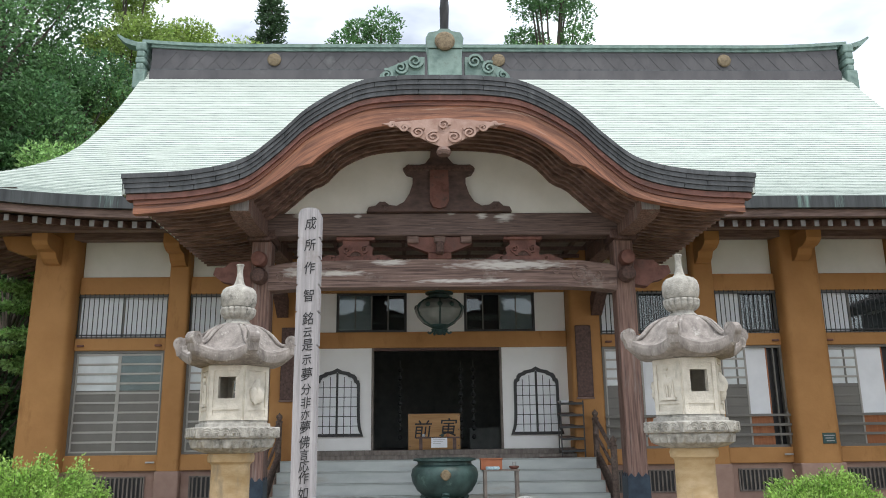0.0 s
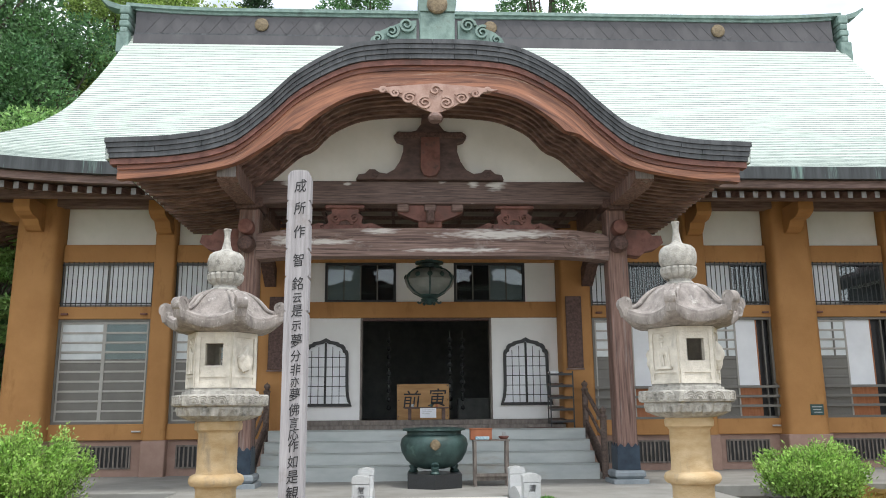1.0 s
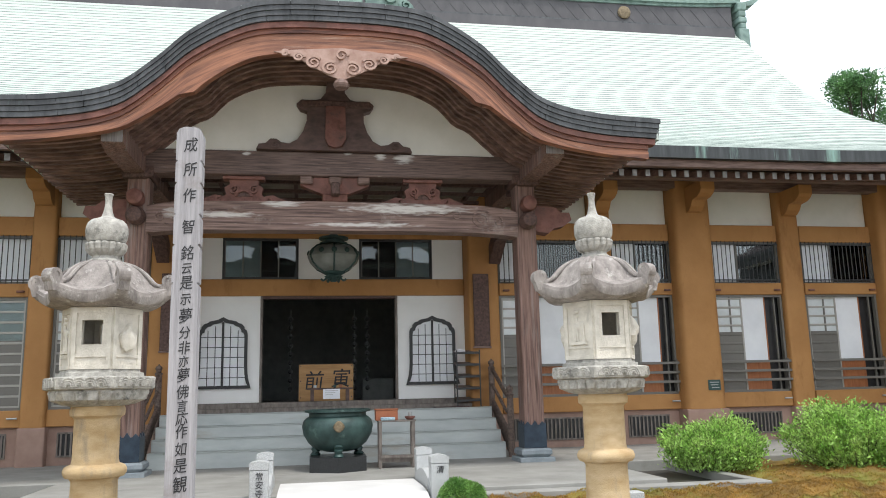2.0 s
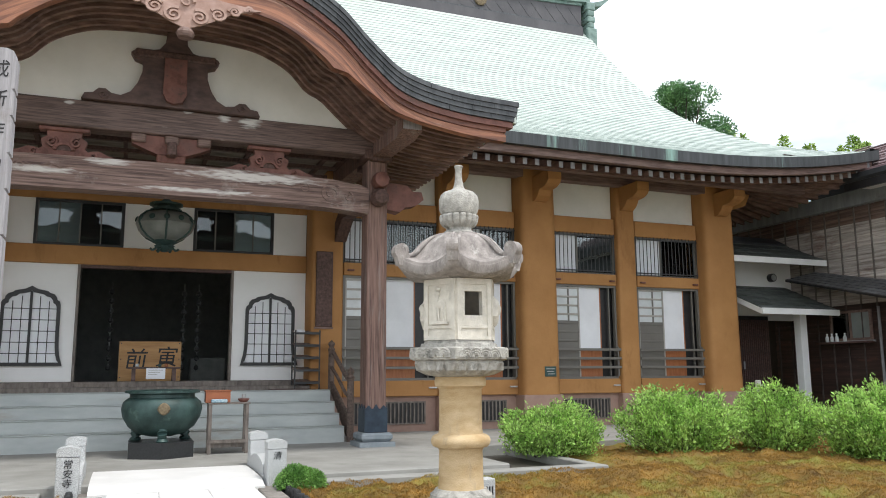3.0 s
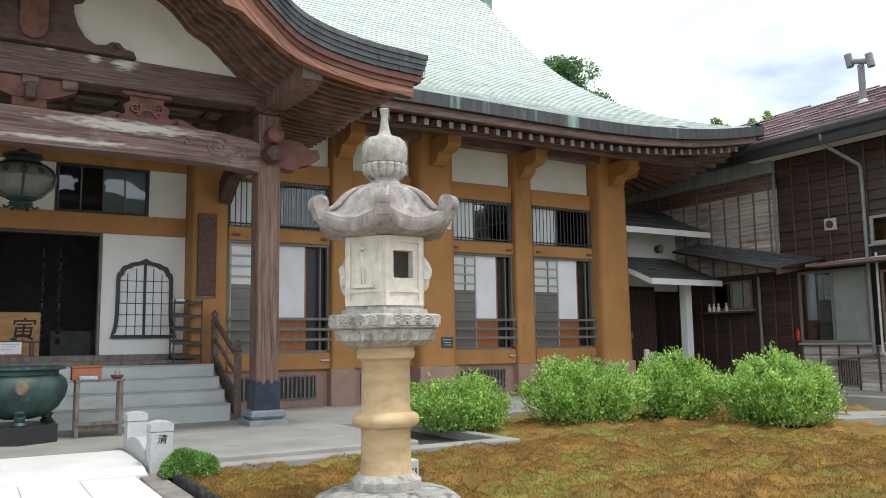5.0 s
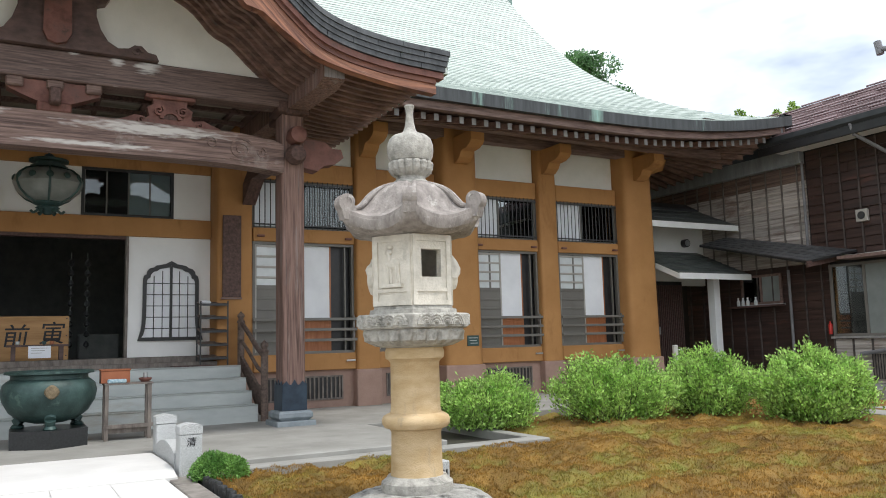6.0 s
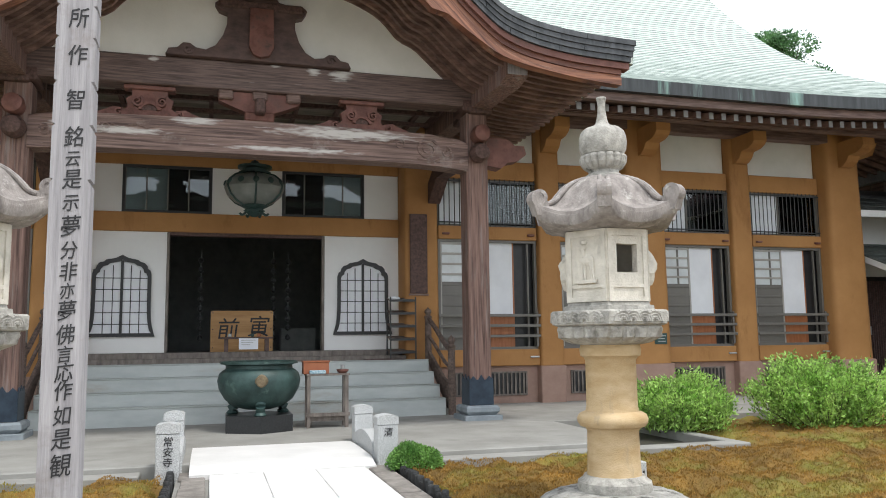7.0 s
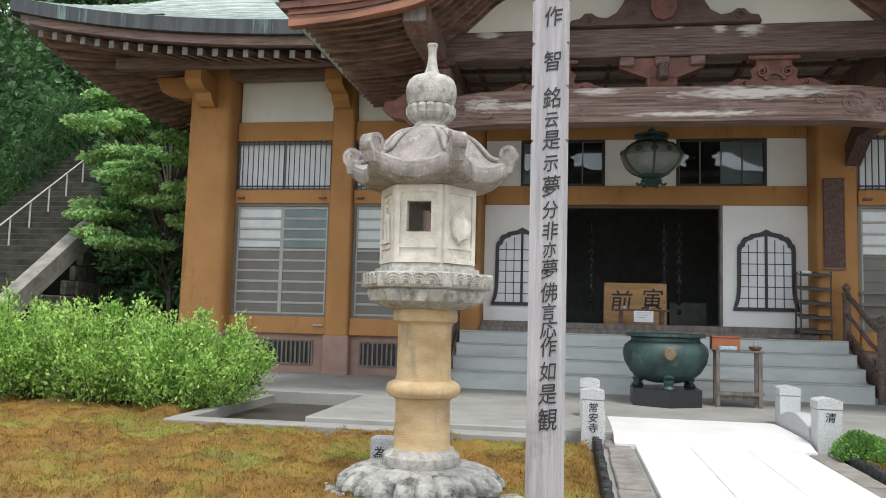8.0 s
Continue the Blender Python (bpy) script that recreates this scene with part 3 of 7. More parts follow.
for xa, xb in ((-0.91, -0.63), (0.94, 1.19)):
    y = -6.5
    while y > -21.5:
        ln = rngp.uniform(0.4, 0.75)
        part("flagstone", B(xa + rngp.uniform(0, 0.03), xb - rngp.uniform(0, 0.03), y - ln + 0.02, y, -0.06, rngp.uniform(-0.02, -0.008), bev=0.01), FLAG, path)
        y -= ln

# black edging rolls
for ex in (-0.98, 1.25):
    edge = thing("lawn_edging", "black plastic log edging along the path", "edging", (ex, -10, -0.05), "edging")
    bm = bmesh.new()
    lathe(bm, [(0.030, -0.1), (0.034, 0.07), (0.030, 0.085), (0.016, 0.09)], (0, 0), 8)
    bmesh.ops.recalc_face_normals(bm, faces=bm.faces)
    me = bpy.data.meshes.new("edging_log")
    bm.to_mesh(me)
    bm.free()
    for i in range(90):
        o = part("edging_log", me, EDGING, edge)
        o.location = (rngp.uniform(-0.01, 0.01), 3.25 - 0.082 * i, rngp.uniform(-0.035, 0.03))

# little bridge and its four posts
bridge = thing("stone_bridge", "low arched white stone bridge slab", "bridge", (AX, -5.8, 0.1))
bm = bmesh.new()
def prof(y):
    u = min(1, max(0, (y + 6.86) / 0.30))
    return 0.004 + 0.056 * u * u * (3 - 2 * u) + 0.014 * math.sin(math.pi * min(1, max(0, (y + 6.6) / 1.5)))


ys = [-6.86 + 1.68 * i / 20 for i in range(21)]
slab(bm, [(y, prof(y)) for y in ys] + [(-5.18, -0.1), (-6.86, -0.1)], AX - 0.93, AX + 0.93, "x")
part("deck", bm, PALE, bridge)
for sx in (-1, 1):
    bm = bmesh.new()
    top = lambda y: 0.10 + 0.17 * (1 - ((y + 5.9) / 0.75) ** 2)
    x0 = AX + sx * 1.08 - 0.04 * (sx > 0)
    slab(bm, [(y, top(y)) for y in ys if -6.52 < y < -5.3] + [(-5.3, -0.1), (-6.5, -0.1)], x0 - 0.075, x0 + 0.075, "x")
    part("side_stone", bm, GRANITE, bridge)


def stone_post(x, y, text):
    p = thing("stone_post", "speckled grey granite post with a low pyramid cap" + (" and carved characters" if text else ""), "post", (x, y, -0.05), "bridge posts")
    part("shaft", B(x - 0.112, x + 0.112, y - 0.112, y + 0.112, -0.1, 0.395, bev=0.008), GRANITE, p)
    bm = bmesh.new()
    slab(bm, [(x - 0.115, 0.40), (x + 0.115, 0.40), (x + 0.115, 0.475), (x + 0.09, 0.49), (x, 0.505), (x - 0.09, 0.49), (x - 0.115, 0.475)], y - 0.115, y + 0.115)
    part("cap", bm, GRANITE, p)
    if text:
        lettering(text, 0.10, pose(x, y - 0.1135, 0.365, 90, 0, 0), p, INK, "characters", True, 1.0)
    return p


stone_post(AX - 1.14, -6.62, "常安寺")
stone_post(AX + 1.08, -6.62, "清")
stone_post(AX - 1.14, -5.22, "")
stone_post(AX + 1.08, -5.22, "")

# ---- temple hall ----
FY = -0.42
hall = thing("temple_hall", "wooden temple hall with ochre pillars and a green copper roof", "temple", (2.4, 4, 0.1))
COLS = [(-8.15, 0.92, -0.85), (-5.55, 0.46, -0.62), (-3.22, 0.68, -0.55), (3.22, 0.68, -0.55), (5.86, 0.50, -0.62), (7.95, 0.92, -0.85), (10.40, 0.52, -0.62), (13.0, 0.95, -0.85)]
BAYS = [(-7.69, -5.78, 0), (-5.32, -3.56, 0), (3.56, 5.61, 1), (6.11, 7.49, 1), (8.41, 10.13, 1), (10.71, 12.525, 1)]


def column(x, w, y0, deep):
    bm = bmesh.new()
    n = 24
    for k, (z, g) in enumerate(((0.775, 1.02), (2.0, 1.0), (4.6, 0.97), (5.95, 0.95))):
        for i in range(n):
            a = 2 * math.pi * i / n
            c, s = math.cos(a), math.sin(a)
            e = 0.32 if w > 0.8 else 0.22
            px = math.copysign(abs(c) ** e, c) * w / 2 * g
            py = math.copysign(abs(s) ** e, s) * deep / 2 * g
            bm.verts.new((x + px, y0 + deep / 2 + py, z))
    bm.verts.ensure_lookup_table()
    v = bm.verts
    for k in range(3):
        for i in range(n):
            j = (i + 1) % n
            bm.faces.new((v[k * n + i], v[k * n + j], v[k * n + n + j], v[k * n + n + i]))
    bm.faces.new([v[i] for i in range(n)])
    bm.faces.new([v[3 * n + i] for i in range(n)])
    c = part("column", bm, OCHRE, hall, smooth=True)
    part("pier_foot", B(x - w / 2 - 0.02, x + w / 2 + 0.02, y0 - 0.015, 0.3, 0.03, 0.777, bev=0.03), PINK, c, "pinkish rendered pier foot")
    if y0 < -0.58:
        bm = bmesh.new()
        slab(bm, [(y0 + 0.15, 5.02), (y0 - 0.10, 5.05), (y0 - 0.22, 5.13), (y0 - 0.30, 5.25), (y0 - 0.52, 5.27), (y0 - 0.66, 5.33), (y0 - 0.72, 5.40), (y0 - 0.72, 5.60), (y0 + 0.15, 5.60)], x - 0.16, x + 0.16, "x")
        part("bracket", bm, OCHRE, c)
    return c


for x, w, y0 in COLS:
    column(x, w, y0, 0.95 if w > 0.8 else 0.7)


def window_bay(x0, x1, kind):
    part("tie_beam", B(x0, x1, FY - 0.08, FY + 0.14, 4.46, 4.84, bev=0.012), OCHRE, hall)
    part("tie_beam", B(x0, x1, FY - 0.10, FY + 0.14, 3.25, 3.51, bev=0.012), OCHRE, hall)
    part("sill_beam", B(x0, x1, FY - 0.12, FY + 0.14, 0.78, 1.10, bev=0.012), OCHRE, hall)
    part("plaster_panel", B(x0, x1, FY + 0.04, FY + 0.10, 4.84, 6.05), PLASTER, hall)
    pl = part("plinth", B(x0, x1, FY - 0.02, FY + 0.14, 0.04, 0.777), PINK, hall)
    # vent with upright bars
    vx0, vx1 = x0 + 0.22, x1 - 0.28
    # flat black sheet in place of the unlit space behind the bars
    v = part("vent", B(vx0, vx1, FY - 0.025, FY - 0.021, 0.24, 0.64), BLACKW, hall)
    bm = bmesh.new()
    box(bm, vx0 - 0.03, vx1 + 0.03, FY - 0.05, FY - 0.026, 0.64, 0.67)
    box(bm, vx0 - 0.03, vx1 + 0.03, FY - 0.05, FY - 0.026, 0.21, 0.24)
    box(bm, vx0 - 0.03, vx0, FY - 0.05, FY - 0.026, 0.24, 0.64)
    box(bm, vx1, vx1 + 0.03, FY - 0.05, FY - 0.026, 0.24, 0.64)
    part("vent_frame", bm, GREYW, v)
    n = int((vx1 - vx0) / 0.085)
    for i in range(n):
        xx = vx0 + (i + 0.5) * (vx1 - vx0) / n
        part("vent_bar", B(xx - 0.016, xx + 0.016, FY - 0.045, FY - 0.026, 0.24, 0.64), GREYW, v)
    # small hooks and drains on the beams
    for xx in (x0 + 0.14, x1 - 0.14):
        part("beam_end", B(xx - 0.07, xx + 0.07, FY - 0.16, FY - 0.101, 3.33, 3.37, bev=0.008), REDWOOD, hall)
    part("spout", rod(bmesh.new(), (x1 - 0.22, FY - 0.17, 0.95), (x1 - 0.04, FY - 0.17, 0.95), 0.018), STEEL, hall)
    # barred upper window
    # black backing sheet paints the dark room behind the panes
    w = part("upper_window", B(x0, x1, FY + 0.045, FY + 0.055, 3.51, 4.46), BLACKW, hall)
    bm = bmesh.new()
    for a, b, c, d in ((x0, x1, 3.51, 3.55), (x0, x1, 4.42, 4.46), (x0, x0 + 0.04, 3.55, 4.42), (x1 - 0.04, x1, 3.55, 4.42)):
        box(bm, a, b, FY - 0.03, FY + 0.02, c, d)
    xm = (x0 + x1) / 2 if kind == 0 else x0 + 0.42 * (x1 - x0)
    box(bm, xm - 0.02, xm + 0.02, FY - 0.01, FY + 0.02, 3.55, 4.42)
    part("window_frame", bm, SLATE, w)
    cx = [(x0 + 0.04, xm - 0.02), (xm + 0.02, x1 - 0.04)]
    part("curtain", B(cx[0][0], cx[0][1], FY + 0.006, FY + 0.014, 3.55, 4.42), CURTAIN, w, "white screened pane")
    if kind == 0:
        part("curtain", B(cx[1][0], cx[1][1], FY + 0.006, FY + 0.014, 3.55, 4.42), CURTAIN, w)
    # no real curtain here: added sheet with the pane's grey reflection as colour
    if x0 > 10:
        part("curtain", B(cx[1][0], cx[1][1] - 0.12, FY + 0.016, FY + 0.024, 3.55, 4.42), GREYREFL, w, "added grey sheet giving the pane its reflected haze")
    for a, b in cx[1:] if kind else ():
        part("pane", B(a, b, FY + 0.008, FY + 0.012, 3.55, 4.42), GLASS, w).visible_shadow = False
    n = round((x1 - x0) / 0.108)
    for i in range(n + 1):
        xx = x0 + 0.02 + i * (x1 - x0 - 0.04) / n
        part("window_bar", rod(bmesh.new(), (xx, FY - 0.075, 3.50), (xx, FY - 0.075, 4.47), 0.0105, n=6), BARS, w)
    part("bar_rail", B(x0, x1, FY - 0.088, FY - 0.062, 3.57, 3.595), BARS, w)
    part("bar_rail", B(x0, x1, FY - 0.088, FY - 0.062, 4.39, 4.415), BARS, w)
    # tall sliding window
    # black backing sheet, seen as the dark opening beside the screens
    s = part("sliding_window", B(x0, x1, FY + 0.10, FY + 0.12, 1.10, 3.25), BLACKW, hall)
    bm = bmesh.new()
    for a, b, c, d in ((x0, x1, 1.10, 1.15), (x0, x1, 3.20, 3.25), (x0, x0 + 0.05, 1.15, 3.20), (x1 - 0.05, x1, 1.15, 3.20)):
        box(bm, a, b, FY - 0.05, FY + 0.05, c, d)
    part("window_frame", bm, SLATE, s)
    xm = (x0 + x1) / 2 if kind == 0 else x0 + 0.43 * (x1 - x0)
    leaves = [(x0 + 0.05, xm), (xm, x1 - 0.05)] if kind == 0 else [(x0 + 0.05, xm)]
    for a, b in leaves:
        bm = bmesh.new()
        box(bm, a, a + 0.035, FY - 0.02, FY + 0.02, 1.15, 3.20)
        box(bm, b - 0.035, b, FY - 0.02, FY + 0.02, 1.15, 3.20)
        part("sash_stile", bm, SLAT, s)
        part("sash_panel", B(a + 0.035, b - 0.035, FY - 0.004, FY + 0.01, 1.15, 2.42), SLATE, s, "taupe metal lower panel")
        part("frosted_pane", B(a + 0.035, b - 0.035, FY + 0.0, FY + 0.008, 2.42, 3.20), FROST, s)
        nz = 11
        for k in range(nz):
            zz = 1.16 + k * (3.17 - 1.16) / (nz - 1)
            part("slat", B(a + 0.036, b - 0.036, FY - 0.022, FY - 0.0045, zz - 0.022, zz + 0.022, bev=0.004), SLAT if kind == 0 or zz > 2.4 else SLATE, s)
        if kind == 1:
            xc = (a + b) / 2 + 0.06
            part("sash_stile", B(xc - 0.02, xc + 0.02, FY - 0.015, FY - 0.004, 2.42, 3.2), SLATE, s)
    if kind == 0:
        part("pane", B(leaves[1][0] + 0.036, leaves[1][1] - 0.036, FY - 0.010, FY - 0.007, 2.42, 3.2), GLASS, s).visible_shadow = False
    else:
        a, b = xm + 0.01, x0 + 0.76 * (x1 - x0)
        part("shoji_panel", B(a, b, FY + 0.03, FY + 0.045, 1.78, 3.2), SHOJI, s, "white paper sliding screen")
        part("skirting_panel", B(a, b, FY + 0.03, FY + 0.045, 1.15, 1.72), ORANGEW, s, "orange wooden lower board")
        bm = bmesh.new()
        box(bm, b, b + 0.03, FY + 0.025, FY + 0.05, 1.15, 3.2)
        box(bm, a, b, FY + 0.025, FY + 0.05, 1.722, 1.778)
        part("shoji_frame", bm, ORANGEW, s)
        bm = bmesh.new()
        box(bm, x1 - 0.19, x1 - 0.16, FY - 0.01, FY + 0.03, 1.15, 3.2)
        part("sash_stile", bm, SLATE, s)
        # low guard rail outside
        for zz in (1.36, 1.56, 1.76):
            part("guard_rail", B(x0 - 0.02, x1 + 0.02, FY - 0.17, FY - 0.135, zz - 0.028, zz + 0.028, bev=0.006), SLATE, s)
        for xx in (x1 - 0.04,):
            part("guard_post", B(xx - 0.02, xx + 0.02, FY - 0.134, FY - 0.10, 1.15, 1.83), SLATE, s)


for x0, x1, k in BAYS:
    window_bay(x0, x1, k)

pq = thing("wall_plaque", "small dark green metal plaque with pale lettering", "sign", (8.12, -0.86, 1.25))
part("plate", B(7.98, 8.26, -0.872, -0.852, 1.16, 1.38, bev=0.004), PLAQUE_M, pq)
for i, (a, b) in enumerate(((8.01, 8.23), (8.03, 8.2), (8.05, 8.22))):
    part("text_bar", B(a, b, -0.8755, -0.8725, 1.32 - 0.055 * i, 1.335 - 0.055 * i), STEEL, pq)

# walls that close the hall, and its dark room
part("side_wall", B(-8.35, -8.2, 0.1, 11.0, 0.1, 6.1), OCHRE, hall)
part("side_wall", B(13.2, 13.35, 0.1, 11.0, 0.1, 6.1), OCHRE, hall)
part("back_wall", B(-8.2, 13.2, 10.85, 11.0, 0.1, 6.1), OCHRE, hall)
part("room_floor", B(-8.2, 13.2, 0.12, 10.84, 0.9, 1.08), DARKIN, hall)
part("room_ceiling", B(-8.2, 13.2, 0.12, 10.84, 4.6, 4.7), DARKIN, hall)
part("room_wall", B(-3.6, -3.5, 0.12, 8, 1.08, 4.6), DARKIN, hall)
part("room_wall", B(3.5, 3.6, 0.12, 8, 1.08, 4.6), DARKIN, hall)
part("room_wall", B(-3.5, 3.5, 7.9, 8, 1.08, 4.6), DARKIN, hall)
for xx in (0.62, 0.92, -0.85):
    d = part("hanging_ornament", rod(bmesh.new(), (xx, 1.9, 1.3), (xx, 1.9, 3.2), 0.012, n=6), DARKIN, hall, "hanging string of dark metal beads")
    for i in range(9):
        part("bead", lathe(bmesh.new(), [(0.01, 1.33 + 0.2 * i), (0.055, 1.37 + 0.2 * i), (0.045, 1.42 + 0.2 * i), (0.01, 1.46 + 0.2 * i)], (xx, 1.9), 10), BARS, d)
part("inner_pillar", B(-2.6, -2.3, 2.4, 2.7, 1.08, 4.6, bev=0.02), DARKIN, hall)
part("inner_pillar", B(2.3, 2.6, 2.4, 2.7, 1.08, 4.6, bev=0.02), DARKIN, hall)
part("altar_bench", B(0.9, 1.7, 3.4, 3.9, 1.08, 1.62, bev=0.02), DARKIN, hall)

# entrance bay between the two front columns
part("lintel", B(-2.88, 2.88, -0.06, 0.16, 3.31, 3.66, bev=0.01), OCHRE, hall)
part("header_beam", B(-2.88, 2.88, -0.06, 0.16, 4.54, 4.80, bev=0.01), OCHRE, hall)
part("plaster_panel", B(-2.88, 2.88, 0.02, 0.1, 4.80, 6.05), PLASTER, hall)
for a, b in ((-2.88, -2.22), (-0.66, 0.62), (2.20, 2.88)):
    part("plaster_panel", B(a, b, 0.02, 0.1, 3.66, 4.54), WHITE, hall)
for a, b in ((-2.22, -0.66), (0.62, 2.20)):
    # black sheet behind the transom panes for the unlit room
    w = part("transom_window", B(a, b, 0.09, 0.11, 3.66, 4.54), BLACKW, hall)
    bm = bmesh.new()
    for q in ((a, b, 3.66, 3.71), (a, b, 4.49, 4.54), (a, a + 0.05, 3.71, 4.49), (b - 0.05, b, 3.71, 4.49)):
        box(bm, q[0], q[1], -0.01, 0.06, q[2], q[3])
    part("window_frame", bm, BLACKW, w)
    m = (b - a - 0.1) / 4
    for i in range(4):
        xa = a + 0.05 + i * m
        part("pane", B(xa + 0.012, xa + m - 0.012, 0.020, 0.024, 3.71, 4.49), GLASS, w).visible_shadow = False
        part("sash", B(xa - 0.012, xa + 0.012, 0.0, 0.04, 3.71, 4.49), SLATE, w)
        if (i < 2) == (a < 0):
            part("blind", B(xa + 0.012, xa + m - 0.012, 0.05, 0.06, 3.71, 4.49), FROST, w, "pale roller blind")


BELL = ((1.0, 0.0), (0.945, 0.045), (0.90, 0.11), (0.87, 0.20), (0.855, 0.32), (0.85, 0.50), (0.85, 0.70), (0.845, 0.77), (0.81, 0.81), (0.735, 0.825), (0.715, 0.865), (0.63, 0.905), (0.50, 0.918), (0.42, 0.945), (0.26, 0.957), (0.12, 0.968))


def bell(cx, z0, z1, w, grow=0.0):
    """Outline of a bell-shaped window: straight sides, a flared foot and a lobed head."""
    pts = [(w / 2 * a + grow, z0 + (z1 - z0) * b + (-grow if b == 0 else grow * min(1, max(0, (b - 0.7) / 0.1)))) for a, b in BELL]
    right = [(cx + a, z) for a, z in pts]
    left = [(cx - a, z) for a, z in reversed(pts)]
    return right + [(cx, z1 + grow * 1.3)] + left


def ring_wall(bm, outer, inner, y0, y1):
    """The band between two outlines with the same number of corners."""
    n = len(outer)
    vs = [[bm.verts.new((p[0], y, p[1])) for p in ring] for ring, y in ((outer, y0), (inner, y0), (inner, y1), (outer, y1))]
    for k in range(4):
        a, b = vs[k], vs[(k + 1) % 4]
        for i in range(n):
            j = (i + 1) % n
            bm.faces.new((a[i], a[j], b[j], b[i]))
    return bm


for sx in (-1, 1):
    cx = sx * 2.17
    xa, xb = sorted((sx * 1.42, sx * 2.88))
    wall = part("white_panel", B(xa, xb, 0.0, 0.09, 1.13, 3.31), WHITE, hall, "white plastered panel beside the door")
    bm = bmesh.new()
    slab(bm, bell(cx, 1.46, 2.82, 1.06), -0.012, -0.003)
    part("paper_screen", bm, SHOJI, wall)
    bm = bmesh.new()
    ring_wall(bm, bell(cx, 1.46, 2.82, 1.06, 0.042), bell(cx, 1.46, 2.82, 1.06, -0.02), -0.06, -0.001)
    part("bell_frame", bm, BLACKW, wall, "black bell-shaped window frame")
    bm = bmesh.new()
    box(bm, cx - 0.022, cx + 0.022, -0.045, -0.013, 1.46, 2.78)
    box(bm, cx - 0.53, cx + 0.53, -0.045, -0.013, 1.44, 1.48)
    part("window_post", bm, BLACKW, wall)
    for dx in (-0.30, -0.15, 0.15, 0.30):
        part("muntin", B(cx + dx - 0.007, cx + dx + 0.007, -0.024, -0.0125, 1.47, 2.60 + 0.09 * (abs(dx) < 0.2)), BLACKW, wall)
    for k in range(5):
        zz = 1.64 + 0.205 * k
        hw = 0.445 + 0.05 * max(0, 1 - (zz - 1.46) / 0.4)
        part("muntin", B(cx - hw, cx + hw, -0.023, -0.0125, zz - 0.007, zz + 0.007), BLACKW, wall)
    part("door_post", B(sx * 1.405 - 0.024, sx * 1.405 + 0.024, -0.03, 0.15, 1.13, 3.31, bev=0.006), GREYW, hall)
part("door_track", B(-1.38, 1.38, -0.03, 0.12, 3.25, 3.31), WOOD_Y, hall)

# wooden front sill, a step below the floor
sill = thing("door_sill", "weathered grey-brown wooden doorway sill steps", "sill", (0, -0.3, 0.95), kind="structure")
part("sill_board", B(-2.88, 2.88, -0.32, 0.118, 1.02, 1.128, bev=0.008), GREYW, sill)
part("sill_board", B(-2.88, 2.88, -0.62, -0.325, 0.94, 1.03, bev=0.008), GREYW, sill)

# stone stairs
stairs = thing("stone_stairs", "wide pale blue-grey stone entrance steps", "stairs", (0, -1.5, 0.1), kind="structure")
for i in range(4):
    y0 = -2.30 + 0.36 * i
    b = part("step", B(-3.15, 3.15, y0, -0.3, 0.12 + 0.205 * i if i else 0.05, 0.12 + 0.205 * (i + 1) - 0.003, bev=0.01), STEP, stairs)
for i in range(4):
    y0 = -2.30 + 0.36 * i
    part("nosing", B(-3.15, 3.15, y0 - 0.012, y0 + 0.30, 0.12 + 0.205 * (i + 1) - 0.003, 0.12 + 0.205 * (i + 1) + 0.012, bev=0.004), STEP, stairs)


# ---- main roof ----
YR, ZR, YE, ZE = 4.4, 12.08, -3.0, 5.84
XL, XR, EL, ER = -8.45, 12.55, -10.8, 15.95


def roof_z(s):
    u = 1 - s
    return ZE + (ZR - ZE) * (0.595 * u + 0.405 * u * u)


def edge_x(s):
    k = max(0.0, (s - 0.45) / 0.55) ** 2.3
    return XL + (EL - XL) * k, XR + (ER - XR) * k


def lift(x, s):
    d = max(0.0, (abs(x - 2.58) - 6.5) / 6.9)
    return 0.60 * s * s * d ** 2.6


def roof_point(s, u, back=False):
    a, b = edge_x(s)
    x = a + (b - a) * u
    y = YR + (YE - YR) * s
    return x, (2 * YR - y if back else y), roof_z(s) + lift(x, s)


NC, NX = 62, 72
us = [0.5 - 0.5 * math.cos(math.pi * i / NX) * (1 - 0.25 * math.sin(math.pi * i / NX) ** 2) for i in range(NX + 1)]
# body of the roof: front underlay, back slope and the two hip slopes
bm = bmesh.new()
for back in (False, True):
    g = [[bm.verts.new(Vector(roof_point(c / 20, u, back)) - Vector((0, 0, 0.04 if not back else 0))) for u in us[::4]] for c in range(21)]
    for r, q in zip(g, g[1:]):
        for i in range(len(r) - 1):
            bm.faces.new((r[i], r[i + 1], q[i + 1], q[i]))
for side in (0, 1):
    g = []
    for k in range(17):
        s_ = 0.45 + 0.55 * k / 16
        x = edge_x(s_)[side]
        y0 = YR + (YE - YR) * s_
        g.append([bm.verts.new((x, y0 + (2 * YR - 2 * y0) * v / 20, roof_z(s_) + lift(x, s_) * abs(v / 10 - 1) ** 4)) for v in range(21)])
    for r, q in zip(g, g[1:]):
        for i in range(20):
            bm.faces.new((r[i], r[i + 1], q[i + 1], q[i]))
    tri = [Vector((edge_x(0.3)[side] * 0.999, YR + (YE - YR) * t, roof_z(t))) for t in (0.0, 0.15, 0.3, 0.45)]
    tri += [Vector((p.x, 2 * YR - p.y, p.z)) for p in reversed(tri[1:])]
    bm.faces.new([bm.verts.new(p) for p in tri])
roof = part("roof", bm, COPPER, hall, "pale green copper sheet roof laid in courses")
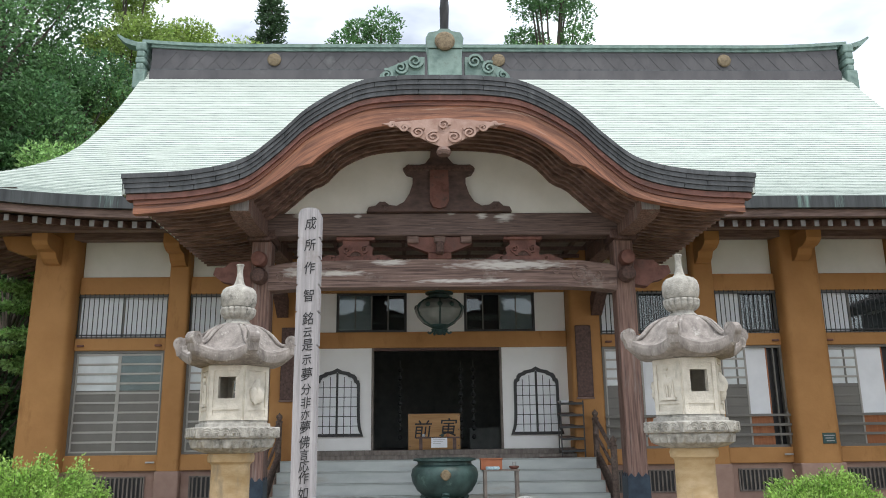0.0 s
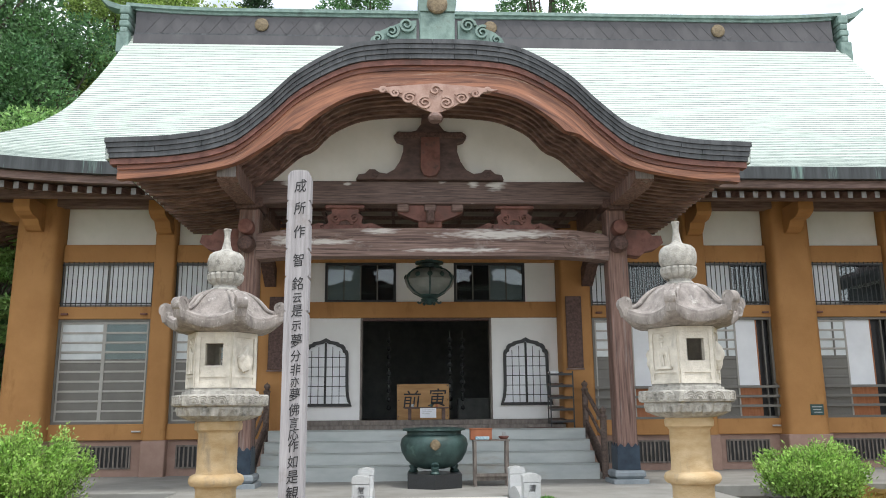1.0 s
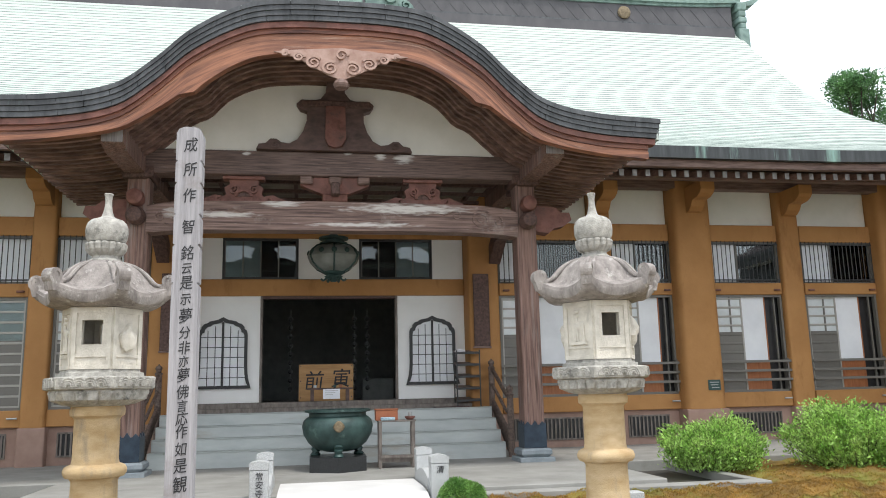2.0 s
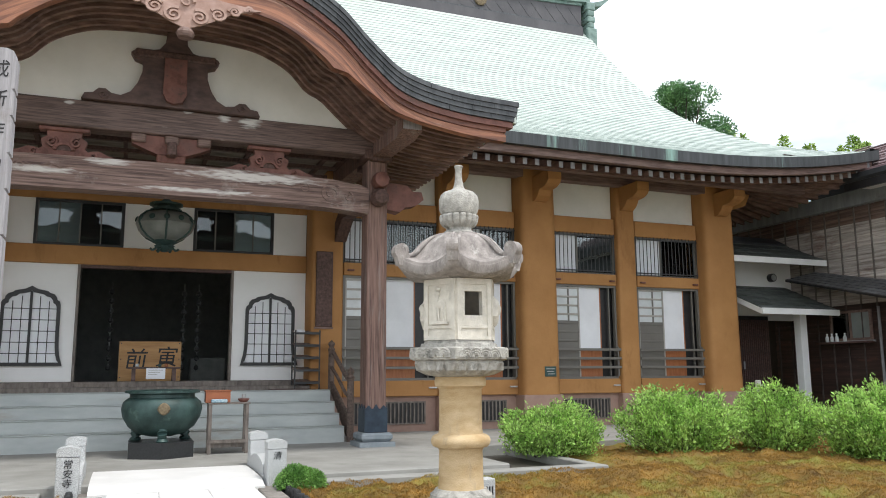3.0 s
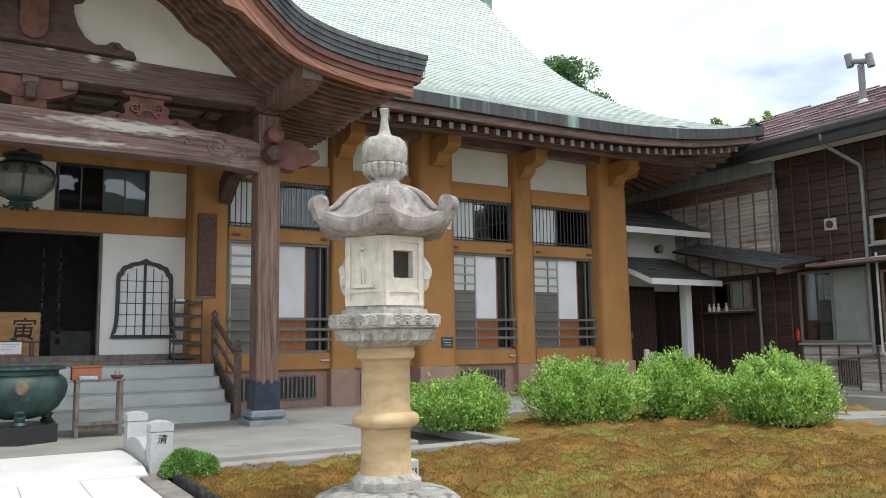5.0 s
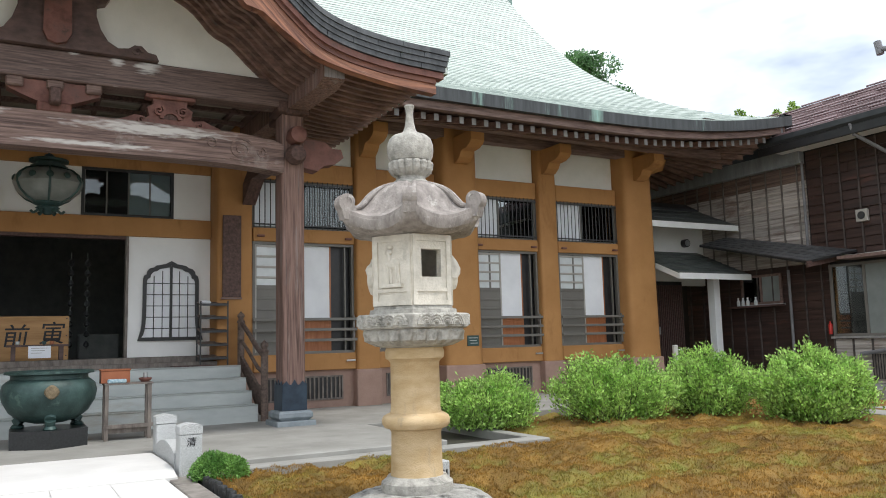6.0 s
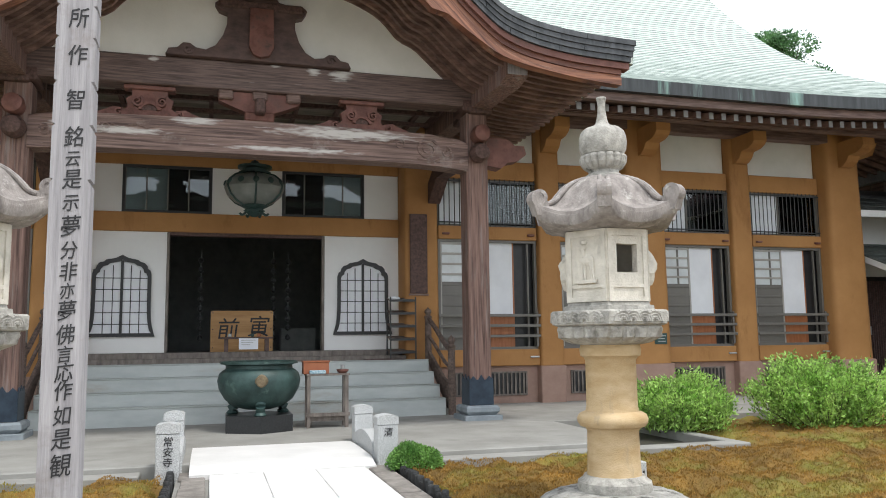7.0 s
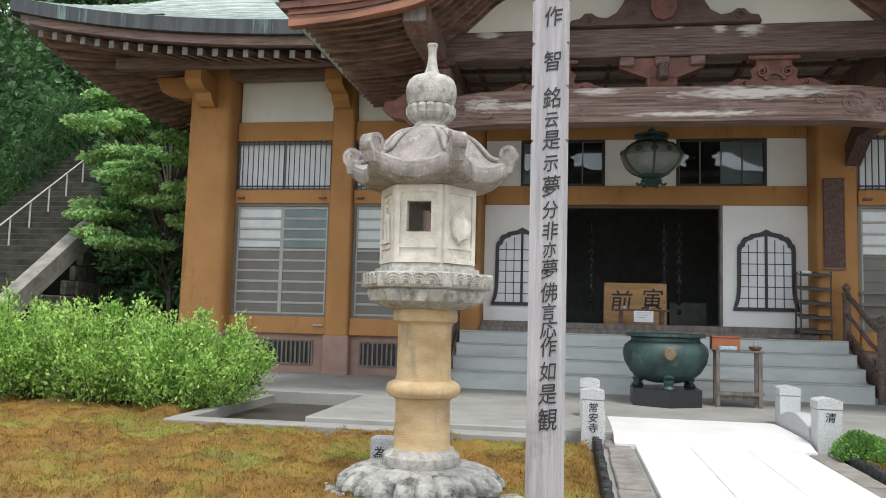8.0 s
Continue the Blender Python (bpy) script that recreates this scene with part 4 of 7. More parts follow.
for c in range(NC):
    s0, s1 = c / NC, (c + 1) / NC
    bm = bmesh.new()
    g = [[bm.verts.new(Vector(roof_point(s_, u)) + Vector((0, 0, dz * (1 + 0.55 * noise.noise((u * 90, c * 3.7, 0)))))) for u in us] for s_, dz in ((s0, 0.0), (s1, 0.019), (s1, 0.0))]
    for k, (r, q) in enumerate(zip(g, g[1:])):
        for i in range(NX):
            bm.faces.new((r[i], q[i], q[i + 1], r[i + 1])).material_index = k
    # lip faces take the darker LIP colour in place of course shadows
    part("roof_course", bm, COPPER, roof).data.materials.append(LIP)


def eave_band(name, z0, z1, inset, material, depth=0.12):
    """A band that runs under the roof's edge on the front and both ends."""
    bm = bmesh.new()
    n = 60
    loop = []
    a, b = EL + inset, ER - inset
    y0 = YE + inset
    for i in range(n + 1):
        u = i / n
        x = a + (b - a) * u
        loop.append((x, y0, ZE + lift(x, 1), 0, 1))
    left = [(a, y0 + (2 * YR - 2 * y0) * k / 16, ZE + lift(a, 1) * abs(1 - k / 8) ** 4, 1, 0) for k in range(17)]
    right = [(b, p[1], p[2], -1, 0) for p in left]
    for line in (loop, left, right):
        rows = []
        for x, y, z, ix, iy in line:
            rows.append([bm.verts.new(p) for p in ((x, y, z + z1), (x + depth * ix, y + depth * iy, z + z1), (x + depth * ix, y + depth * iy, z + z0), (x, y, z + z0))])
        for r, q in zip(rows, rows[1:]):
            if line is loop and abs(r[0].co.x + q[0].co.x) < 8.4:
                continue
            for i in range(4):
                bm.faces.new((r[i], r[(i + 1) % 4], q[(i + 1) % 4], q[i]))
    return part(name, bm, material, hall)


eave_band("eave_edge", -0.215, 0.026, -0.02, COPPER_EV, 0.3)
eave_band("eave_board", -0.36, -0.217, 0.10, WOOD, 0.14)
# soffit and rafters
bm = bmesh.new()
for i in range(40):
    xa, xb = EL + 0.2 + (ER - EL - 0.4) * i / 40, EL + 0.2 + (ER - EL - 0.4) * (i + 1) / 40
    v = [bm.verts.new(p) for p in ((xa, YE + 0.2, ZE - 0.28 + lift(xa, 1)), (xb, YE + 0.2, ZE - 0.28 + lift(xb, 1)), (xb, 0.1, 6.15), (xa, 0.1, 6.15))]
    bm.faces.new(v)
for x, ix in ((EL + 0.2, 1), (ER - 0.2, -1)):
    for k in range(10):
        ya, yb = YE + 0.2 + 1.4 * k, YE + 0.2 + 1.4 * (k + 1)
        la, lb = (lift(x, 1) * max(0, 1 - j / 5) ** 4 for j in (k, k + 1))
        bm.faces.new([bm.verts.new(p) for p in ((x, ya, ZE - 0.28 + la), (x, yb, ZE - 0.28 + lb), (x + 2.5 * ix, yb, 6.15), (x + 2.5 * ix, ya, 6.15))])
# darker than the rafters, to paint shade into the gaps between them
part("soffit", bm, WOOD_Y, hall)
nr = 96
for i in range(nr + 1):
    x = EL + 0.35 + (ER - EL - 0.7) * i / nr
    l = lift(x, 1)
    if abs(x) < 4.6:
        continue
    bm = bmesh.new()
    fan = 0.0
    if x < -8.3:
        fan = min(1.6, (-8.3 - x) * 0.9)
    if x > 13.4:
        fan = -min(1.6, (x - 13.4) * 0.9)
    slab(bm, [(YE + 0.32, ZE - 0.50 + l), (YE + 0.32, ZE - 0.38 + l), (-0.3, 6.05), (-0.3, 5.93)], x - 0.045, x + 0.045, "x")
    for v in bm.verts:
        if v.co.y > -1:
            v.co.x += fan
    rf_ = part("rafter", bm, RIB, hall)
    part("rafter_end", B(x - 0.047, x + 0.047, YE + 0.308, YE + 0.319, ZE - 0.505 + l, ZE - 0.375 + l), ENDGREY, rf_, "pale grey rafter end")
for side, x0 in ((1, EL), (-1, ER)):
    for k in range(28):
        y = YE + 0.6 + 0.33 * k
        l = lift(x0, 1) * max(0, 1 - (y - YE) / 7) ** 4
        bm = bmesh.new()
        slab(bm, [(x0 + side * 0.32, ZE - 0.50 + l), (x0 + side * 0.32, ZE - 0.38 + l), (x0 + side * 2.5, 6.05), (x0 + side * 2.5, 5.93)], y - 0.045, y + 0.045)
        for v in bm.verts:
            if abs(v.co.x - x0) > 1 and y < 0:
                v.co.y += min(1.6, (0 - y) * 0.7)
        part("rafter", bm, RIB, hall)
part("purlin", B(-9.6, 14.9, -1.75, -1.55, 5.56, 5.76, bev=0.01), WOOD, hall)
part("wall_plate", B(-8.7, 13.5, -0.8, -0.55, 5.60, 5.86, bev=0.01), WOOD, hall)
for x, d in ((-8.2, -1), (13.0, 1)):
    bm = bmesh.new()
    slab(bm, [(x, 5.35), (x, 5.75), (x + d * 1.25, 5.75), (x + d * 1.1, 5.45), (x + d * 0.7, 5.32)], -0.55, -0.2)
    part("corner_bracket", bm, OCHRE, hall)
    rod_bm = bmesh.new()
    ex = EL + 0.15 if d < 0 else ER - 0.15
    l = lift(ex, 1)
    p, q = Vector((x, -0.4, 5.85)), Vector((ex, YE + 0.15, ZE - 0.40 + l))
    w = Vector((q.y - p.y, p.x - q.x, 0)).normalized() * 0.11
    vs = [rod_bm.verts.new(c) for c in (p + w, p - w, q - w, q + w)]
    vt = [rod_bm.verts.new(Vector(v.co) + Vector((0, 0, 0.24))) for v in vs]
    rod_bm.faces.new(vs[::-1]), rod_bm.faces.new(vt)
    for i in range(4):
        rod_bm.faces.new((vs[i], vs[(i + 1) % 4], vt[(i + 1) % 4], vt[i]))
    part("hip_rafter", rod_bm, PIPE, hall, "metal-capped hip rafter")

# ridge with crests
def ridge_rise(x):
    d = max(0.0, abs(x - (XL + XR) / 2) - 7.5) / 3.0
    return 0.13 * d * d


RX = [XL - 0.05 + (XR - XL + 0.1) * i / 40 for i in range(41)]
RIN = [XL + 0.22 + (XR - XL - 0.44) * i / 40 for i in range(41)]
ridge = part("ridge", ribbon(bmesh.new(), RIN, lambda x: 12.60 + ridge_rise(x), lambda x: 11.7, YR - 0.26, YR + 0.26), RIDGE, hall, "dark brown ridge with a green cap")
part("ridge_cap", ribbon(bmesh.new(), RX, lambda x: 12.79 + ridge_rise(x), lambda x: 12.69 + ridge_rise(x), YR - 0.38, YR + 0.38), COPPER_GR, ridge)
part("cap_lip", ribbon(bmesh.new(), RIN, lambda x: 12.688 + ridge_rise(x), lambda x: 12.602 + ridge_rise(x), YR - 0.31, YR + 0.31), COPPER_GR, ridge)
part("ridge_foot", ribbon(bmesh.new(), RIN, lambda x: 11.95, lambda x: 11.6, YR - 0.36, YR + 0.36), RIDGE, ridge)
part("foot_moulding", ribbon(bmesh.new(), RIN, lambda x: 12.02, lambda x: 11.953, YR - 0.31, YR + 0.31), COPPER_DK, ridge)
for i in range(45):
    x = XL + 0.5 + i * 0.45
    for d in (-1, 1):
        za, zb = (12.05, 12.58) if d > 0 else (12.58, 12.05)
        part("sheet_seam", slab(bmesh.new(), [(x, za), (x + 0.014, za), (x + 0.444, zb), (x + 0.43, zb)], YR - 0.268, YR - 0.2605), RIDGE, ridge)
for x in (-4.63, 2.02, 8.83):
    bm = lathe(bmesh.new(), [(0.20, 0), (0.20, 0.04), (0.165, 0.06), (0.04, 0.08)], (0, 0), 24, squash=lambda a, r, z: r * (1 + 0.06 * math.cos(16 * a) * (r < 0.18)))
    bmesh.ops.transform(bm, matrix=pose(x, YR - 0.27, 12.32, 90), verts=bm.verts)
    part("crest", bm, GOLD, ridge, "tarnished gold flower crest")
for x, d in ((XL, -1), (XR, 1)):
    bm = bmesh.new()
    box(bm, x + d * 0.06 - 0.17, x + d * 0.06 + 0.17, YR - 0.46, YR + 0.46, 11.35, 11.95, bev=0.02)
    for z0, z1, w in ((11.95, 12.15, 0.22), (12.15, 12.35, 0.28), (12.35, 12.55, 0.24), (12.55, 12.82, 0.30)):
        box(bm, x + d * 0.06 - w / 2, x + d * 0.06 + w / 2, YR - 0.44, YR + 0.44, z0, z1, bev=0.05)
    part("ridge_end", bm, COPPER_GR, ridge)
    bm = bmesh.new()
    slab(bm, [(x - d * 0.3, 12.90), (x + d * 0.3, 12.95), (x + d * 0.62, 13.06), (x + d * 0.86, 13.20), (x + d * 0.88, 13.14), (x + d * 0.62, 12.90), (x + d * 0.3, 12.80), (x - d * 0.3, 12.78)], YR - 0.2, YR + 0.2)
    part("ridge_horn", bm, COPPER_GR, ridge)


# ---- entrance porch with its undulating gable ----
porch = thing("entrance_porch", "dark red-brown timber entrance porch with an undulating gable roof", "porch", (0, -3, 0.1))
P = smoothline([(0, 7.16), (0.8, 7.14), (1.40, 7.03), (2.15, 6.60), (2.65, 6.12), (3.15, 5.73), (3.95, 5.53), (5.06, 5.46)])
BD = smoothline([(0, 0.76), (1.5, 0.83), (2.0, 0.90), (2.12, 0.94), (2.35, 0.80), (3.4, 0.60), (4.9, 0.62)])
PX = [-5.06 + 10.12 * i / 88 for i in range(89)]
inner = [x for x in PX if abs(x) < 4.9]
shell = part("porch_roof", ribbon(bmesh.new(), PX, lambda x: P(x) - 0.02, lambda x: P(x) - 0.30, -5.44, -0.65), COPPER, porch, "curved green copper porch roof")
part("upper_roof", ribbon(bmesh.new(), [x for x in PX if abs(x) < 3.2], lambda x: P(x) - 0.02, lambda x: P(x) - 0.30, -0.645, 2.6), COPPER, shell)
for k in range(4):
    cut = [-5.06] + [-5.06 + 0.72 * i + 0.36 * (k % 2) for i in range(1, 14)] + [5.06]
    for xa, xb in zip(cut, cut[1:]):
        xs_ = [(xa + 0.003 + (xb - xa - 0.006) * i / 8) * (1 - 0.004 * k) for i in range(9)]
        part("edge_course", ribbon(bmesh.new(), xs_, lambda x: P(x) + 0.005 - 0.078 * k, lambda x: P(x) - 0.070 - 0.078 * k, -5.56 + 0.018 * k, -5.446), COPPER_DK, shell, "dark copper sheet edge")
for i in range(22):
    xs_ = [-5.05 + (10.10 / 22) * (i + 0.01 + 0.98 * j / 6) for j in range(7)]
    part("verge_sheet", ribbon(bmesh.new(), xs_, lambda x: P(x) + 0.032, lambda x: P(x) + 0.007, -5.50, -5.12), COPPER, shell, "pale copper verge sheet")
for sx in (-1, 1):
    for k in range(4):
        x0 = sx * (5.062 + 0.02 - 0.006 * k)
        a, b = sorted((sx * 5.062, x0))
        part("edge_course", B(a, b, -5.44, -0.7, 5.385 - 0.078 * k, 5.46 - 0.078 * k), COPPER_DK, shell)
part("eave_strip", ribbon(bmesh.new(), [x * 0.985 for x in PX], lambda x: P(x) - 0.31, lambda x: P(x) - 0.40, -5.47, -5.30), REDWOOD, porch)


def cusp(x, w):
    return w * math.exp(-(((abs(x) - 2.12) / 0.20) ** 2))


def grain_along(bm):
    """Gives a curved board coordinates for its grain: along the board, across its depth, and down from the roof's line."""
    lay = bm.verts.layers.float_vector.new("grain")
    arc = {}
    for a, b in zip(PX, PX[1:]):
        arc[b] = arc.get(a, 0.0) + math.hypot(b - a, P(b) - P(a))
    for v in bm.verts:
        x = min(PX, key=lambda q: abs(q * 0.965 - v.co.x))
        v[lay] = (arc.get(x, 0.0), v.co.y, P(v.co.x) - v.co.z + 0.05 * math.sin(1.3 * v.co.x))
    return bm


part("bargeboard", grain_along(ribbon(bmesh.new(), [x * 0.965 for x in PX], lambda x: P(x) - 0.40, lambda x: P(x) - BD(x), -5.40, -5.26)), BARGE, porch, "weathered red bargeboard")
part("bargeboard_lip", grain_along(ribbon(bmesh.new(), [x * 0.965 for x in PX], lambda x: P(x) - 0.40, lambda x: P(x) - 0.475, -5.425, -5.402)), BARGE_LIP, porch)
part("bargeboard_foot", grain_along(ribbon(bmesh.new(), [x * 0.965 for x in PX], lambda x: P(x) - BD(x) + 0.10, lambda x: P(x) - BD(x) - 0.004, -5.418, -5.402)), BARGE, porch, "raised lower edge of the bargeboard")
# dark lining colour deepens the shade between the curved rafters
part("roof_lining", ribbon(bmesh.new(), inner, lambda x: P(x) - 0.305, lambda x: P(x) - 0.33, -5.25, -0.7), WOOD_Y, porch)
for k in range(10):
    y = -5.12 + 0.215 * k
    part("curved_rafter", ribbon(bmesh.new(), inner, lambda x: P(x) - 0.332, lambda x: P(x) - 0.50 - cusp(x, 0.13), y, y + 0.078), RIB, porch)
for sx in (-1, 1):
    side = [sx * (3.45 + 1.42 * i / 8) for i in range(9)]
    for k in range(10):
        y = -2.97 + 0.215 * k
        part("curved_rafter", ribbon(bmesh.new(), side, lambda x: P(x) - 0.332, lambda x: P(x) - 0.50, y, y + 0.078), RIB, porch)

# ridge ornament on the porch
orn = part("ridge_ornament", B(-0.22, 0.36, -5.36, -5.0, 7.24, 7.75, bev=0.03), COPPER_GR, porch, "green copper ridge-end ornament with scrolls")
bm = bmesh.new()
slab(bm, [(-0.22, 7.75), (-0.25, 7.93), (-0.20, 8.03), (-0.05, 8.06), (0.0, 8.10), (0.14, 8.10), (0.19, 8.06), (0.34, 8.03), (0.39, 7.93), (0.36, 7.75)], -5.38, -5.0)
part("ornament_head", bm, COPPER_GR, orn)
bm = bmesh.new()
rod(bm, (0.07, -5.2, 8.1), (0.07, -5.36, 8.50), 0.072, 0.082, 12)
rod(bm, (0.07, -5.36, 8.50), (0.07, -5.44, 8.70), 0.082, 0.060, 12)
part("finial", bm, COPPER_DK, orn)
bm = lathe(bmesh.new(), [(0.17, 0), (0.17, 0.03), (0.14, 0.05), (0.03, 0.06)], (0, 0), 20, squash=lambda a, r, z: r * (1 + 0.07 * math.cos(14 * a) * (r < 0.15)))
bmesh.ops.transform(bm, matrix=pose(0.07, -5.382, 7.86, 90), verts=bm.verts)
part("crest", bm, GOLD, orn)
for sx in (-1, 1):
    bm = bmesh.new()
    c = 0.07
    slab(bm, [(c + sx * 0.34, 7.24), (c + sx * 0.34, 7.62), (c + sx * 0.55, 7.60), (c + sx * 0.72, 7.52), (c + sx * 0.95, 7.42), (c + sx * 1.08, 7.30), (c + sx * 1.12, 7.18), (c + sx * 0.9, 7.16)], -5.30, -5.08)
    part("scroll_board", bm, COPPER_GR, orn)
    for (px, pz, r, st) in ((0.50, 7.52, 0.13, 0), (0.74, 7.40, 0.12, 1), (0.97, 7.27, 0.10, 2)):
        part("scroll", spiral(bmesh.new(), (c + sx * px, pz), r, 1.6, 0.022, -5.36, -5.29, sx, st), COPPER_GR, orn)
part("porch_ridge", B(-0.16, 0.30, -4.99, 2.5, 7.05, 7.42, bev=0.05), COPPER_DK, porch)
part("ornament_foot", B(-1.05, 1.2, -5.40, -4.9, 7.12, 7.20, bev=0.015), COPPER_DK, orn)

# pendant carving under the gable's crown
pend = part("gable_pendant", slab(bmesh.new(), [(-0.98, 6.36), (-0.60, 6.26), (-0.36, 6.12), (-0.17, 6.02), (0.03, 5.94), (0.23, 6.02), (0.42, 6.12), (0.66, 6.26), (1.04, 6.36), (0.7, 6.40), (0.03, 6.46), (-0.64, 6.40)], -5.44, -5.41), GEGYO, porch, "pale carved cloud-scroll pendant")
for sx in (-1, 1):
    for px, pz, r, st in ((0.17, 6.12, 0.13, 0.5), (0.42, 6.20, 0.12, 1.0), (0.64, 6.28, 0.09, 1.6), (0.84, 6.33, 0.06, 2.0)):
        part("pendant_scroll", spiral(bmesh.new(), (0.03 + sx * px, pz), r, 1.7, 0.021, -5.475, -5.438, -sx, math.pi / 2 + sx * st, 0.85), GEGYO, pend)
part("pendant_scroll", spiral(bmesh.new(), (0.03, 6.33), 0.10, 1.2, 0.02, -5.475, -5.438), GEGYO, pend)
part("pendant_boss", lathe(bmesh.new(), [(0.10, 5.84), (0.13, 5.90), (0.10, 5.96), (0.05, 5.99)], (0.03, -5.36), 10), WOOD, pend)

# gable wall and its frog-leg strut
GY = -3.06
bm = bmesh.new()
gx = [-3.1 + 6.2 * i / 40 for i in range(41)]
ribbon(bm, gx, lambda x: P(x) - 0.20, lambda x: 5.45, GY, GY + 0.08)
part("gable_wall", bm, PLASTER, porch, "cream plaster gable wall")
right = [(0.0, 5.512), (1.36, 5.512), (1.32, 5.60), (1.20, 5.62), (1.12, 5.70), (1.02, 5.70), (0.94, 5.64), (0.80, 5.62), (0.66, 5.70), (0.56, 5.86), (0.50, 6.05), (0.50, 6.22), (0.62, 6.26), (0.68, 6.36), (0.58, 6.44), (0.42, 6.42), (0.26, 6.46), (0.17, 6.58), (0.15, 6.80), (0.0, 6.80)]
bm = bmesh.new()
slab(bm, right, GY - 0.16, GY - 0.002)
slab(bm, [(-a, b) for a, b in right], GY - 0.16, GY - 0.002)
strut = part("frog_leg_strut", bm, MAROON, porch, "carved dark red frog-leg strut")
bm = bmesh.new()
slab(bm, [(-0.17, 6.30), (0.17, 6.30), (0.18, 5.70), (0.12, 5.58), (0, 5.54), (-0.12, 5.58), (-0.18, 5.70)], GY - 0.25, GY - 0.162)
part("centre_bolster", bm, REDWOOD, strut)
part("bearing_block", B(-0.62, 0.62, GY - 0.22, GY - 0.165, 6.30, 6.42, bev=0.02), WOOD_Y, strut)
for sx in (-1, 1):
    part("strut_scroll", spiral(bmesh.new(), (sx * 1.05, 5.60), 0.07, 1.3, 0.014, GY - 0.19, GY - 0.158, sx), MAROON, strut)
    part("strut_scroll", spiral(bmesh.new(), (sx * 0.60, 6.34), 0.06, 1.3, 0.014, GY - 0.19, GY - 0.158, sx), MAROON, strut)

# beams
up = part("upper_beam", B(-3.42, 3.52, -3.12, -2.74, 5.07, 5.508, bev=0.03), UPBEAM, porch, "dark worn upper cross beam")
bm = bmesh.new()
bx = [-3.16 + 6.46 * i / 40 for i in range(41)]
ribbon(bm, bx, lambda x: 4.57 + 0.05 * (1 - (x / 3.16) ** 2) - 0.05 * max(0, (abs(x) - 2.9) / 0.26), lambda x: 4.03 + 0.07 * (1 - (x / 3.16) ** 6), -3.07, -2.73)
es = [e for e in bm.edges if e.is_manifold and abs((e.verts[0].co - e.verts[1].co).normalized().x) > 0.9]
bmesh.ops.bevel(bm, geom=es, offset=0.05, segments=3, affect="EDGES", profile=0.5)
rain = part("rainbow_beam", bm, RBEAM, porch, "weathered grey-streaked rainbow beam with carved scrolls", smooth=False)
for sx in (-1, 1):
    for c_, r_, n_, w_, d_, st in (((2.62, 4.33), 0.18, 1.9, 0.018, 1, 0.6), ((2.16, 4.40), 0.10, 1.4, 0.014, -1, 2.4), ((2.93, 4.30), 0.09, 1.3, 0.014, -1, 1.4)):
        part("carved_scroll", spiral(bmesh.new(), (sx * c_[0], c_[1]), r_, n_, w_, -3.092, -3.06, sx * d_, st), RBEAM, rain)
    part("carved_line", tube(bmesh.new(), [(sx * 2.08, -3.074, 4.45), (sx * 1.95, -3.074, 4.40), (sx * 1.75, -3.074, 4.46), (sx * 1.6, -3.074, 4.41), (sx * 1.42, -3.074, 4.45)], 0.014, 6), RBEAM, rain)
    part("carved_line", tube(bmesh.new(), [(sx * 2.45, -3.074, 4.18), (sx * 2.7, -3.074, 4.14), (sx * 2.86, -3.074, 4.2)], 0.012, 6), RBEAM, rain)

